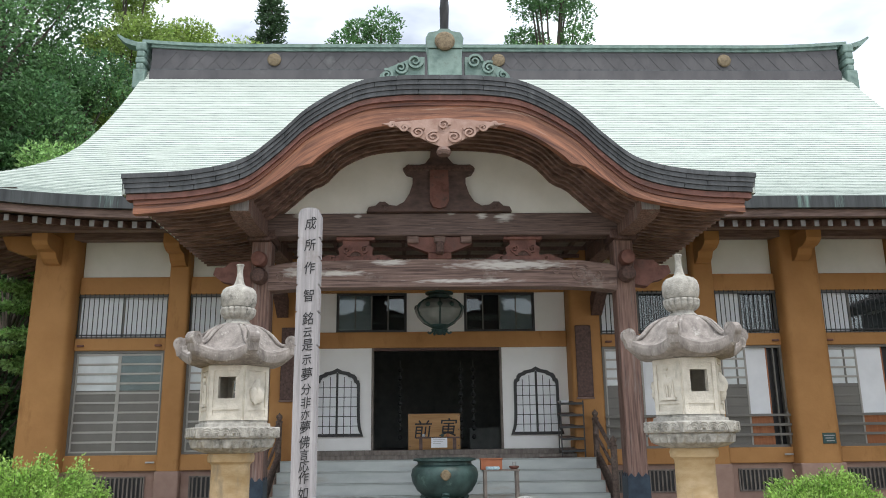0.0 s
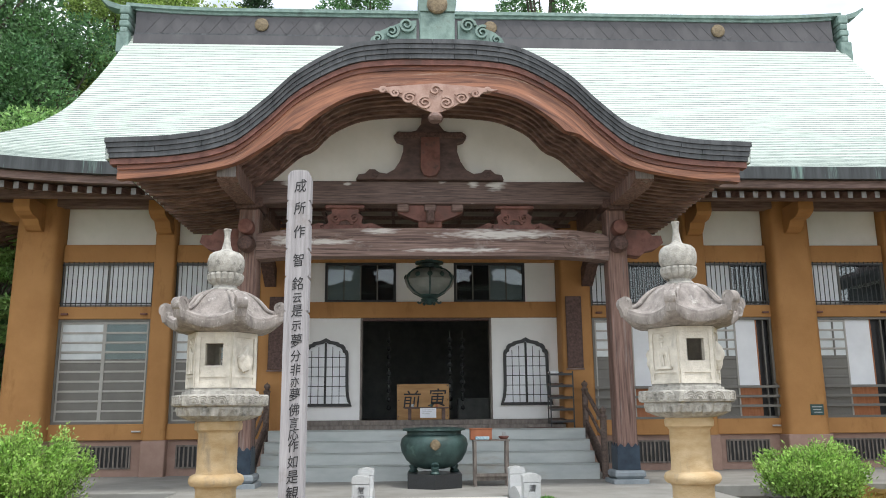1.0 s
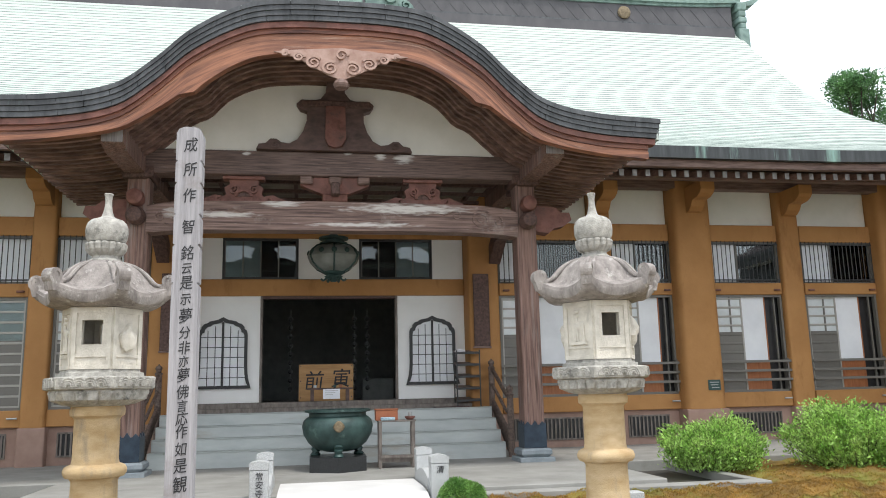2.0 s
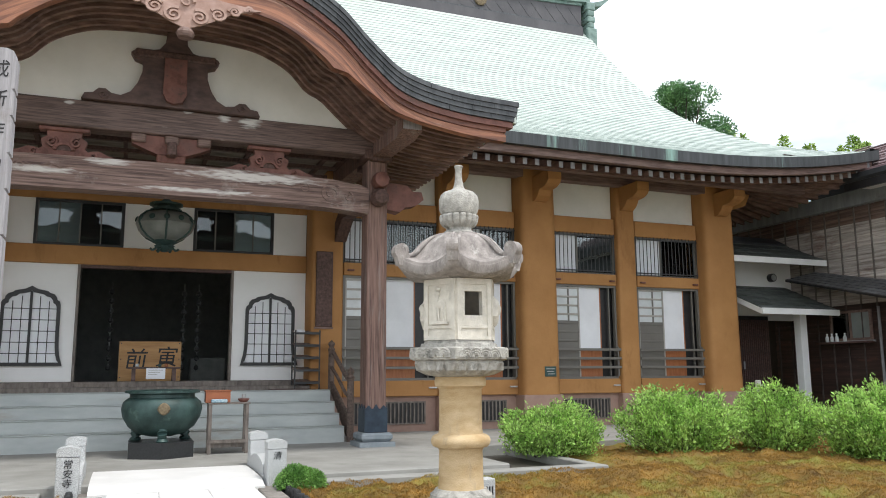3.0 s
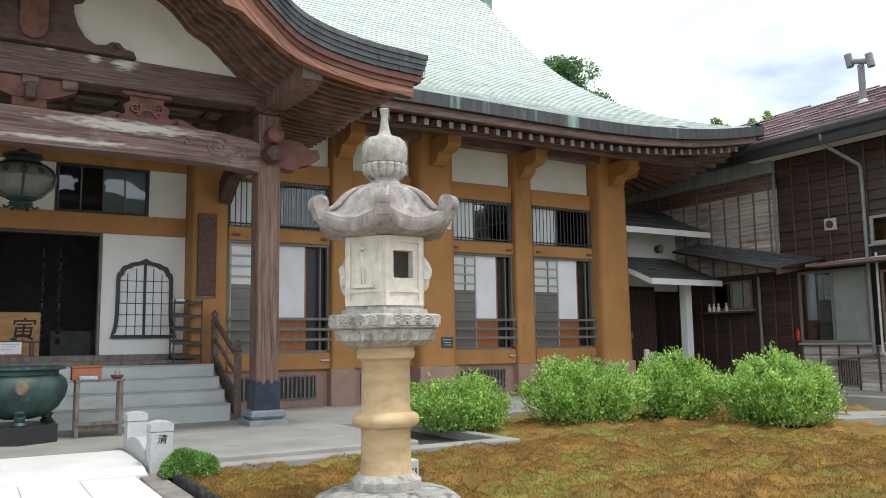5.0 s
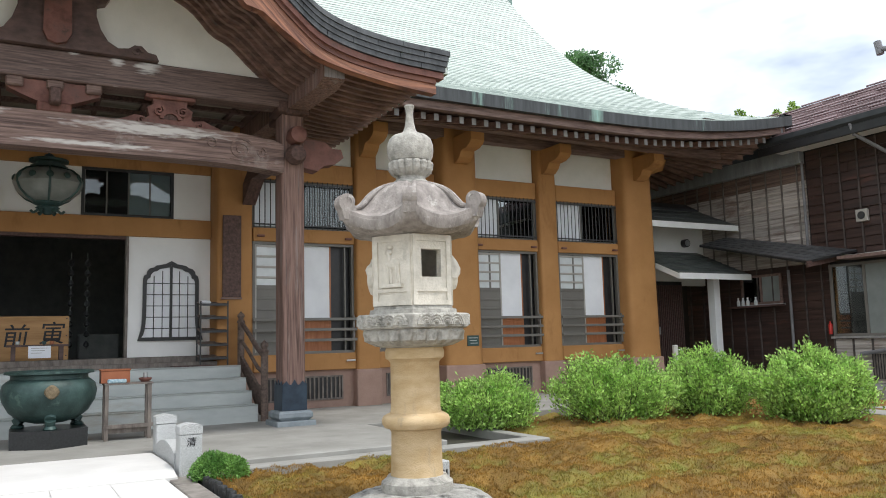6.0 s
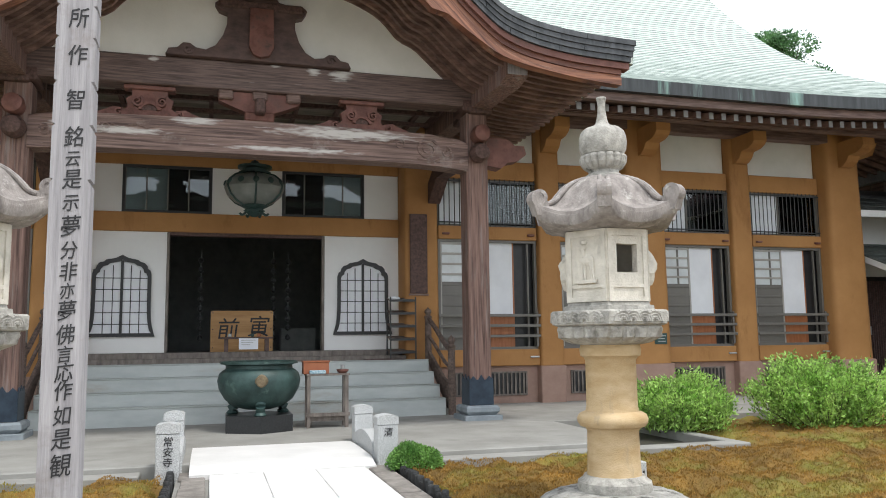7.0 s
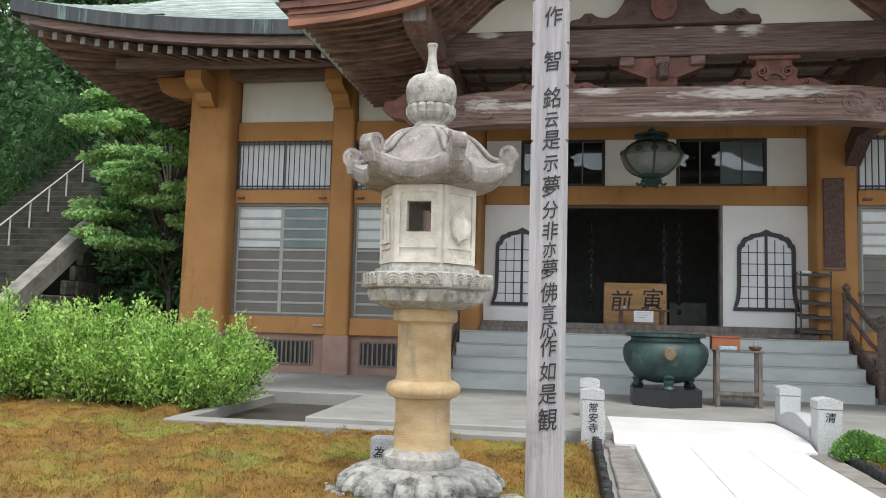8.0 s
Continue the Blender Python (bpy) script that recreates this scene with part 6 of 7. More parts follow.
def stone_lantern(x, y, turn, label):
    t = thing("stone_lantern", label, "lantern", (x, y, 0), "stone lanterns")
    rot = pose(0, 0, 0, 0, 0, turn)

    def P_(name, bm, m, lab="", parent=None, smooth=False):
        bmesh.ops.transform(bm, matrix=Matrix.Translation((x, y, 0)) @ rot, verts=bm.verts)
        return part(name, bm, m, parent or t, lab, smooth)
    slabm = bmesh.new()
    lathe(slabm, [(0.74, -0.14), (0.74, -0.025), (0.70, -0.008)], (0, 0), 6)
    P_("ground_slab", slabm, STONE_DK)
    n = 132
    base = lathe(bmesh.new(), [(0.48, -0.02), (0.535, 0.0), (0.56, 0.035), (0.55, 0.075), (0.505, 0.115), (0.44, 0.145), (0.36, 0.163), (0.28, 0.168)], (0, 0), n, squash=lambda a, r, z: r * (1 + (0.17 * abs(math.sin(11 * a)) ** 0.7 - 0.12) * min(1, max(0, (r - 0.27) / 0.12))))
    P_("lotus_base", base, STONE_DK, "dark lichened lotus-petal base")
    col = lathe(bmesh.new(), [(0.265, 0.16), (0.275, 0.19), (0.27, 0.235), (0.235, 0.26), (0.225, 0.28)], (0, 0), 40)
    P_("shaft_foot", col, STONE, smooth=True)
    sh_ = lathe(bmesh.new(), [(0.200, 0.275), (0.195, 0.36), (0.190, 0.60), (0.205, 0.625), (0.24, 0.635), (0.258, 0.66), (0.262, 0.69), (0.25, 0.72), (0.225, 0.735), (0.198, 0.745), (0.190, 0.78), (0.188, 1.12), (0.20, 1.14), (0.225, 1.155), (0.23, 1.20), (0.22, 1.235)], (0, 0), 40)
    P_("shaft", sh_, STONE_YE, "yellowish round stone shaft with a ring", None, True)
    hexs = lambda a, r, z: hexr(a, r)
    bowl = lathe(bmesh.new(), [(0.22, 1.235), (0.30, 1.25), (0.38, 1.29), (0.425, 1.35), (0.43, 1.372)], (0, 0), 96, squash=lambda a, r, z: (r + (hexr(a, r) - r) * min(1, (z - 1.235) / 0.1)) * (1 + 0.10 * abs(math.sin(12 * a)) ** 0.6 * math.sin(math.pi * min(1, (z - 1.235) / 0.135))))
    P_("petal_bowl", bowl, STONE)
    rim = lathe(bmesh.new(), [(0.445, 1.374), (0.475, 1.385), (0.478, 1.475), (0.465, 1.485), (0.38, 1.490), (0.375, 1.52), (0.345, 1.524), (0.34, 1.548)], (0, 0), 48, squash=hexs)
    rimo = P_("platform", rim, STONE)
    for k in range(6):
        am = math.pi / 6 + k * math.pi / 3
        sub = bmesh.new()
        for j, dx in enumerate((-0.13, -0.045, 0.045, 0.13)):
            for q in range(3):
                r = 0.06 - 0.017 * q
                sg = [(dx + r * math.cos(b), 1.40 + 1.2 * r * math.sin(b)) for b in [math.pi * i / 8 for i in range(9)]]
                tube(sub, [(-0.0 + p[0], 0.414, p[1]) for p in sg], 0.015, 5)
        bmesh.ops.transform(sub, matrix=Matrix.Rotation(am - math.pi / 2, 4, "Z"), verts=sub.verts)
        P_("wave_carving", sub, STONE, "carved wave band", rimo)
    # six-sided fire box with two open windows
    R = 0.335
    box_ = None
    for k in range(6):
        a0, a1 = k * math.pi / 3, (k + 1) * math.pi / 3
        p0, p1 = Vector((R * math.cos(a0), R * math.sin(a0), 0)), Vector((R * math.cos(a1), R * math.sin(a1), 0))
        nrm = Vector((math.cos((a0 + a1) / 2), math.sin((a0 + a1) / 2), 0))
        e = (p1 - p0).normalized()
        mid = (p0 + p1) / 2
        w = (p1 - p0).length

        def bar(bm, u0, u1, z0, z1, d0, d1):
            vs = [bm.verts.new(mid + e * u + nrm * d + Vector((0, 0, z))) for u in (u0, u1) for d in (d0, d1) for z in (z0, z1)]
            for q in ((0, 1, 3, 2), (4, 6, 7, 5), (0, 4, 5, 1), (2, 3, 7, 6), (0, 2, 6, 4), (1, 5, 7, 3)):
                bm.faces.new([vs[i] for i in q])
        bm = bmesh.new()
        h = w / 2
        if k % 3 == 1:
            bar(bm, -h, -0.085, 1.55, 2.08, -0.07, 0)
            bar(bm, 0.085, h, 1.55, 2.08, -0.07, 0)
            bar(bm, -0.085, 0.085, 1.55, 1.76, -0.07, 0)
            bar(bm, -0.085, 0.085, 1.97, 2.08, -0.07, 0)
        else:
            bar(bm, -h, h, 1.55, 2.08, -0.07, 0)
        f = P_("firebox_wall", bm, STONE_LT)
        bm = bmesh.new()
        for q in ((-h + 0.006, -h + 0.04, 1.55, 2.08), (h - 0.04, h - 0.006, 1.55, 2.08)):
            bar(bm, *q, -0.002, 0.014)
        bar(bm, -h + 0.04, h - 0.04, 2.03, 2.08, -0.002, 0.014)
        bar(bm, -h + 0.04, h - 0.04, 1.55, 1.585, -0.002, 0.014)
        bar(bm, -h + 0.04, h - 0.04, 1.65, 1.675, -0.002, 0.012)
        P_("panel_frame", bm, STONE_LT, "", f)
        if k % 3 == 0:
            parts_ = [(0, 1.86, 1), (-0.035, 1.95, 0.55), (-0.02, 1.99, 0.45)]
            legs = bmesh.new()
            for px, pz, s_ in parts_:
                c2 = bmesh.new()
                bmesh.ops.create_icosphere(c2, subdivisions=2, radius=1)
                for v in c2.verts:
                    q = mid + e * (px + v.co.x * 0.065 * s_) + nrm * (0.004 + v.co.y * 0.022) + Vector((0, 0, pz + v.co.z * 0.045 * s_))
                    v.co = q
                mm = bpy.data.meshes.new("tmp")
                c2.to_mesh(mm)
                c2.free()
                legs.from_mesh(mm)
                bpy.data.meshes.remove(mm)
            for px in (-0.045, -0.02, 0.03, 0.05):
                rod(legs, mid + e * px + nrm * 0.008 + Vector((0, 0, 1.85)), mid + e * (px + 0.01) + nrm * 0.008 + Vector((0, 0, 1.71)), 0.013, 0.009, 6)
            rod(legs, mid + e * (-0.02) + nrm * 0.008 + Vector((0, 0, 1.88)), mid + e * (-0.04) + nrm * 0.008 + Vector((0, 0, 1.97)), 0.022, 0.014, 6)
            bar(legs, -0.09, 0.09, 1.685, 1.712, 0.0, 0.03)
            P_("animal_relief", legs, STONE_LT, "weathered carved animal relief", f)
        if k % 3 == 2:
            c2 = bmesh.new()
            bmesh.ops.create_icosphere(c2, subdivisions=3, radius=1)
            for v in c2.verts:
                u = v.co.copy()
                g_ = 1 + 0.45 * noise.noise(u * 1.7 + Vector((x, 0, k)))
                v.co = mid + e * (u.x * 0.09 * g_) + nrm * (0.0 + u.y * 0.07 * g_) + Vector((0, 0, 1.80 + u.z * 0.13 * g_))
            P_("boss_relief", c2, STONE_LT, "bulging carved relief", f, True)
    P_("firebox_floor", lathe(bmesh.new(), [(0.30, 1.549), (0.30, 1.56)], (0, 0), 6), STONE_LT)
    # sweeping roof with curled corners
    bm = bmesh.new()
    rows = []
    N = 96
    PROF = ((0.0, 2.512), (0.22, 2.510), (0.34, 2.500), (0.45, 2.475), (0.54, 2.438), (0.61, 2.395), (0.67, 2.345), (0.72, 2.300), (0.77, 2.266), (0.82, 2.245), (0.89, 2.228), (0.95, 2.215), (0.985, 2.205), (0.99, 2.180), (1.0, 2.178), (1.0, 2.135), (0.965, 2.105), (0.85, 2.085), (0.58, 2.078))

    def roof_at(a, f_, z):
        k = abs((a + math.pi / 6) % (math.pi / 3) - math.pi / 6) / (math.pi / 6)
        corner = (1 - k) ** 2.2
        r = 0.545 * f_ * (hexr(a, 1) * f_ + (1 - f_)) * (1 + 0.12 * corner * f_)
        lob = 0.030 * (k ** 0.5 - 0.45) * math.sin(math.pi * min(1, f_ * 1.2)) if z > 2.2 and f_ < 0.83 else 0
        return r, z + lob + 0.095 * corner * f_ ** 4
    for f_, z in PROF:
        ring = []
        for i in range(N):
            a = 2 * math.pi * i / N
            r, zz = roof_at(a, f_, z)
            ring.append(bm.verts.new((r * math.cos(a), r * math.sin(a), zz)))
        rows.append(ring)
    for a, b in zip(rows[1:], rows[2:]):
        for i in range(N):
            j = (i + 1) % N
            bm.faces.new((a[i], a[j], b[j], b[i]))
    bm.faces.new(rows[1]), bm.faces.new(rows[-1])
    for v in rows[0]:
        bm.verts.remove(v)
    bm.normal_update()
    for e_ in bm.edges:
        if len(e_.link_faces) == 2 and e_.calc_face_angle() > 0.6:
            e_.smooth = False
    rf = P_("roof", bm, STONE_RF, "weathered hexagonal stone roof", smooth=True)
    for k in range(6):
        a = k * math.pi / 3
        ln = [roof_at(0.0, f_, z) for f_, z in PROF[1:13]]
        rc, zc = ln[-1][0] - 0.035, ln[-1][1] + 0.036
        sub = bmesh.new()
        pts = []
        for i in range(30):
            u = i / 29
            b = -math.pi / 2 + 2 * math.pi * 1.45 * u
            rr = 0.066 * (1 - 0.68 * u)
            pts.append((rc + rr * math.cos(b), zc + rr * math.sin(b)))
        band(sub, [(p[0], p[1], 0.014) for p in pts], -0.050, 0.050)
        rod(sub, (rc, -0.043, zc), (rc, 0.043, zc), 0.046, n=16)
        slab(sub, [(rc - 0.10, zc - 0.13), (rc + 0.03, zc - 0.13), (rc + 0.052, zc - 0.05), (rc + 0.042, zc), (rc - 0.05, zc - 0.01)], -0.048, 0.048)
        bmesh.ops.transform(sub, matrix=Matrix.Rotation(a, 4, "Z"), verts=sub.verts)
        P_("corner_curl", sub, STONE_RF, "", rf)
        for dy in (-0.030, 0.030):
            sub = bmesh.new()
            rings = []
            for i, q_ in enumerate(ln):
                d_ = Vector((ln[min(i + 1, len(ln) - 1)][0] - ln[max(i - 1, 0)][0], 0, ln[min(i + 1, len(ln) - 1)][1] - ln[max(i - 1, 0)][1])).normalized()
                up_ = Vector((-d_.z, 0, d_.x))
                rings.append([sub.verts.new(Vector((q_[0], dy, q_[1] + 0.004)) + up_ * 0.019 * math.sin(b_) + Vector((0, 0.019 * math.cos(b_), 0))) for b_ in [math.pi * j / 4 for j in range(8)]])
            for ra, rb in zip(rings, rings[1:]):
                for j in range(8):
                    sub.faces.new((ra[j], ra[(j + 1) % 8], rb[(j + 1) % 8], rb[j]))
            bmesh.ops.transform(sub, matrix=Matrix.Rotation(a, 4, "Z"), verts=sub.verts)
            P_("roof_rib", sub, STONE_RF, "", rf, True)
    # finial
    P_("finial_base", lathe(bmesh.new(), [(0.150, 2.50), (0.148, 2.525), (0.118, 2.550), (0.115, 2.568), (0.145, 2.59), (0.168, 2.625), (0.174, 2.67), (0.166, 2.69), (0.14, 2.695)], (0, 0), 96, squash=lambda a, r, z: r * (1 + (0.13 * abs(math.sin(8 * a)) ** 0.6 - 0.08) * (2.575 < z < 2.692))), STONE, smooth=False)
    P_("onion_finial", lathe(bmesh.new(), [(0.14, 2.69), (0.162, 2.698), (0.178, 2.735), (0.184, 2.785), (0.181, 2.835), (0.166, 2.877), (0.138, 2.904), (0.100, 2.918), (0.068, 2.928), (0.052, 2.948), (0.041, 2.985), (0.032, 3.04), (0.029, 3.09), (0.034, 3.13), (0.041, 3.148), (0.038, 3.158)], (0, 0), 36), STONE, "grey squat globe finial with a flared spire", smooth=True)


stone_lantern(-2.26, -9.35, -2, "tall weathered stone lantern on a yellowish shaft in the moss")
stone_lantern(2.27, -9.71, 2, "tall weathered stone lantern on a yellowish shaft with pale firebox")

for x0, x1, y0, tx in ((-2.72, -2.28, -8.98, "為先祖代"), (2.52, 2.84, -9.2, "")):
    o = thing("inscribed_stone", "small pale inscribed stone block behind the lantern", "stone", (x0, y0, -0.05))
    part("block", B(x0, x1, y0, y0 + 0.16, -0.08, 0.27, bev=0.008), GRANITE, o)
    if tx:
        lettering(tx, 0.10, pose((x0 + x1) / 2, y0 - 0.002, 0.20, 90, 0, 0), o, INK, "characters")
    else:
        for i in range(3):
            part("text_bar", B(x1 - 0.10 + 0.03 * i, x1 - 0.085 + 0.03 * i, y0 - 0.003, y0 - 0.0005, 0.12, 0.2), INK, o)

# ---- inscribed wooden post ----
wp = thing("wooden_post", "tall silvery wooden post with brushed black characters", "post", (-1.37, -10.55, -0.05))
px0, px1, py0, py1 = -1.47, -1.27, -10.62, -10.46
notch = [2.16, 2.46, 2.70, 2.95, 3.13]
rightside = [(px1, -0.1)]
for z in notch:
    rightside += [(px1, z - 0.022), (px1 - 0.016, z), (px1, z + 0.004)]
rightside += [(px1, 3.35), (px1 - 0.02, 3.39), (px1 - 0.06, 3.405)]
bm = slab(bmesh.new(), rightside + [(px0 + px1 - a, b) for a, b in reversed(rightside)], py0, py1)
part("shaft", bm, POSTW, wp)
for ch, zc, sz in (("成", 3.24, .14), ("所", 3.04, .135), ("作", 2.83, .135), ("智", 2.58, .135), ("銘", 2.375, .135), ("云", 2.26, .105), ("是", 2.145, .13), ("示", 2.02, .11), ("夢", 1.89, .135), ("分", 1.765, .115), ("非", 1.65, .12), ("亦", 1.55, .10), ("夢", 1.445, .125), ("佛", 1.32, .125), ("言", 1.22, .105), ("応", 1.125, .12), ("作", 1.03, .12), ("如", .905, .12), ("是", .785, .13), ("観", .65, .14)):
    lettering(ch, sz * 0.95, pose((px0 + px1) / 2, py0 - 0.001, zc + sz / 2, 90, 0, 0) @ Matrix.Rotation(0.10, 4, "Z") @ Matrix.Diagonal((0.80, 0.94, 1, 1)), wp, INK, "character", shear=0.2)


# ---- bushes ----
def bush(x, y, rx, ry, h, n, seed, label):
    rng = np.random.RandomState(seed)
    b = thing("bush", label, "bush", (x, y, -0.05), "bushes")
    stems = bmesh.new()
    pts, dirs = [], []
    ns = int(44 * rx * ry * 1.6) + 20
    for i in range(ns):
        a = rng.uniform(0, 2 * math.pi)
        q = math.sqrt(rng.uniform(0, 1))
        tx, ty = x + rx * q * math.cos(a), y + ry * q * math.sin(a)
        top = h * (1 - 0.45 * q ** 2.5) * rng.uniform(0.70, 1.20)
        root = Vector((x + 0.35 * rx * q * math.cos(a), y + 0.35 * ry * q * math.sin(a), -0.06))
        tip = Vector((tx, ty, top))
        midp = (root + tip) / 2 + Vector((0.18 * rx * math.cos(a) * q, 0.18 * ry * math.sin(a) * q, 0))
        tube(stems, [root, midp, tip], 0.008, 4, 0.4)
        m_ = int(2.3 * n) // ns
        for j in range(m_):
            u = 0.12 + 0.90 * rng.uniform(0, 1) ** 0.75
            p = (1 - u) ** 2 * root + 2 * u * (1 - u) * midp + u * u * tip
            sp = 0.105 * (1.15 - 0.95 * max(0, u - 0.3))
            p = p + Vector(rng.normal(0, sp, 3).tolist())
            if p.z < 0.0:
                p.z = rng.uniform(0.0, 0.2)
            pts.append(p)
            dirs.append((math.cos(a) * 0.5, math.sin(a) * 0.5, 0.75))
    part("woody_base", stems, BARK, b)
    part("foliage", leaf_mesh("foliage", np.array(pts), np.array(dirs), 0.058, 0.52, seed), LEAF_B, b)


BL = "fresh green leafy bush at the edge of the moss"
bush(5.80, -5.0, 0.76, 0.72, 0.72, 8000, 11, BL)
bush(7.95, -5.4, 1.12, 0.9, 0.87, 13000, 12, BL)
bush(9.55, -5.8, 0.74, 0.75, 0.88, 9000, 13, BL)
bush(9.95, -7.45, 0.90, 0.85, 0.90, 14000, 14, BL)
bush(-6.0, -5.25, 0.98, 0.95, 1.0, 12000, 15, BL)
bush(-7.3, -5.2, 0.95, 1.0, 1.15, 10000, 16, BL)
bush(-8.7, -5.3, 1.05, 1.0, 1.20, 10000, 17, BL)
bush(-10.3, -5.2, 1.1, 1.0, 1.20, 8000, 18, BL)


def round_shrub(x, y, r, h):
    b = thing("clipped_shrub", "small clipped round green shrub beside the path", "shrub", (x, y, -0.05))
    rng = np.random.RandomState(8)
    d = rng.normal(0, 1, (7000, 3))
    d /= np.linalg.norm(d, axis=1)[:, None]
    d[:, 2] = np.abs(d[:, 2])
    rad = rng.uniform(0.72, 1.05, 7000)[:, None] * (1 + 0.12 * np.sin(5 * d[:, :1] + 3) * np.cos(4 * d[:, 1:2]))
    p = d * rad * np.array([[r, r * 0.9, h]]) + np.array([[x, y, 0.0]])
    part("twigs", tube(bmesh.new(), [(x, y, -0.06), (x + 0.02, y, 0.1), (x + 0.05, y - 0.03, 0.18)], 0.02, 6), BARK, b)
    part("foliage", leaf_mesh("foliage", p, d, 0.03, 0.6, 9), LEAF_S, b)


LEAF_S = mat("shrub_leaves", (0.095, 0.235, 0.05), (0.24, 0.43, 0.11), 0.5, 5, bump=0, vary=0.35, island=True, through_light=0.34)
round_shrub(1.40, -7.03, 0.27, 0.22)

fern = thing("fern", "pale green fern at the edge of the moss", "fern", (9.9, -9.75, 0))
for k in range(9):
    a = k * 0.7
    spine = [Vector((9.9 + u * 0.42 * math.cos(a), -9.75 + u * 0.42 * math.sin(a), 0.02 + 0.34 * math.sin(min(1, u * 1.1) * 2.0))) for u in [i / 14 for i in range(15)]]
    pp, dd = [], []
    side = Vector((-math.sin(a), math.cos(a), 0.15))
    for i, s_ in enumerate(spine):
        for sg in (-1, 1):
            for q in range(2):
                pp.append(s_ + Vector((0, 0, 0.005 * q)))
                dd.append(side * sg * 2.5)
    part("frond", leaf_mesh("frond", np.array([tuple(p) for p in pp]), np.array([tuple(d) for d in dd]), 0.10, 0.3, 20 + k), LEAF_B, fern)


# ---- neighbouring wooden building ----
AXW = 16.5
annex = thing("annex_building", "two-storey wooden annex with dark weathered boards and maroon metal roof", "building", (18, -5, 0))
part("wall", B(AXW + 0.05, AXW + 5, -13, 6, -0.1, 5.75), BLACKW, annex)


def board_field(y0, y1, z0, z1, material, rows, seed, strip):
    """Overlapping boards with upright battens on the long wall."""
    h = (z1 - z0) / rows
    rg = random.Random(seed)
    for r in range(rows):
        y = y0
        while y < y1 - 0.02:
            ln = min(rg.choice((2.3, 2.76, 3.68)), y1 - y)
            za = z0 + r * h
            bm = slab(bmesh.new(), [(AXW + 0.045, za), (AXW - 0.012 + rg.uniform(-0.004, 0.004), za), (AXW + 0.02, za + h + 0.008), (AXW + 0.045, za + h + 0.008)], y, y + ln - 0.004)
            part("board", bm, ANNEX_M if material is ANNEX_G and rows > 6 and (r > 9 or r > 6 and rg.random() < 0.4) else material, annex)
            y += ln
    k = y0 + 0.2
    while k < y1:
        part("batten", B(AXW - 0.035, AXW - 0.013, k - 0.02, k + 0.02, z0, z1), strip, annex)
        k += 0.46


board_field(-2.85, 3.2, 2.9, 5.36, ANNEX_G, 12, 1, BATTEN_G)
board_field(-9.5, -2.9, 2.95, 5.62, ANNEX_W, 12, 2, BATTEN)
board_field(-3.3, 1.2, 0.25, 2.9, ANNEX_W, 12, 3, BATTEN)
board_field(-9.5, -3.3, 0.1, 1.08, ANNEX_G, 5, 4, BATTEN)
part("fascia_beam", B(AXW - 0.16, AXW + 0.04, -2.85, 4, 5.36, 5.74, bev=0.01), FASCIA, annex, "grey metal-clad beam")
# roof in long stepped sheets with snow guards
def ann_roof(u):
    return 15.62 + 3.4 * u, 5.93 + 1.62 * u
for k in range(9):
    (xa, za), (xb, zb) = ann_roof(k / 9), ann_roof((k + 1) / 9)
    y = -12.0
    rg = random.Random(k)
    while y < 3.0:
        ln = rg.uniform(0.8, 1.1)
        part("roof_sheet", slab(bmesh.new(), [(xa, za + 0.07), (xb + 0.02, zb + 0.02), (xb + 0.02, zb - 0.02), (xa, za - 0.005)], y, y + ln - 0.008), ANNEX_R, annex)
        y += ln
    for j in range(8):
        ya = -12 + 1.9 * j + 0.95 * (k % 2)
        part("snow_guard", rod(bmesh.new(), (xa + 0.03, ya, za + 0.115), (xa + 0.03, min(3, ya + 1.15), za + 0.115), 0.024, n=6), ANNEX_R, annex)
part("roof_deck", slab(bmesh.new(), [(15.6, 5.90), (19.05, 7.54), (22.5, 5.9), (22.5, 5.8), (19.05, 7.44), (15.6, 5.8)], -12.2, 3.2), GUTTER, annex)
part("gutter", slab(bmesh.new(), [(15.50, 5.92), (15.62, 5.92), (15.62, 5.74), (15.56, 5.74), (15.50, 5.80)], -12.2, -2.3), GUTTER, annex)
part("eave_soffit", B(15.62, AXW, -12.2, -2.4, 5.66, 5.72), TRIMW, annex)
part("eave_fascia", B(15.56, 15.64, -12.2, -2.3, 5.55, 5.735), BLACKW, annex)
ch = part("flue_pipe", rod(bmesh.new(), (17.0, -4.95, 6.4), (17.0, -4.95, 7.56), 0.075, n=14), PIPE, annex, "grey metal flue with a T-shaped cowl")
part("cowl", rod(bmesh.new(), (17.0, -5.15, 7.59), (17.0, -4.75, 7.70), 0.065, n=12), PIPE, ch)
for yy, zz in ((-5.2, 7.60), (-4.7, 7.74)):
    part("cowl_hood", rod(bmesh.new(), (17.0, yy, zz - 0.15), (17.0, yy + 0.05, zz + 0.16), 0.085, n=12), PIPE, ch)
part("flashing", lathe(bmesh.new(), [(0.16, 6.55), (0.10, 6.72), (0.08, 6.74)], (17.0, -4.95), 12), STEEL, ch)


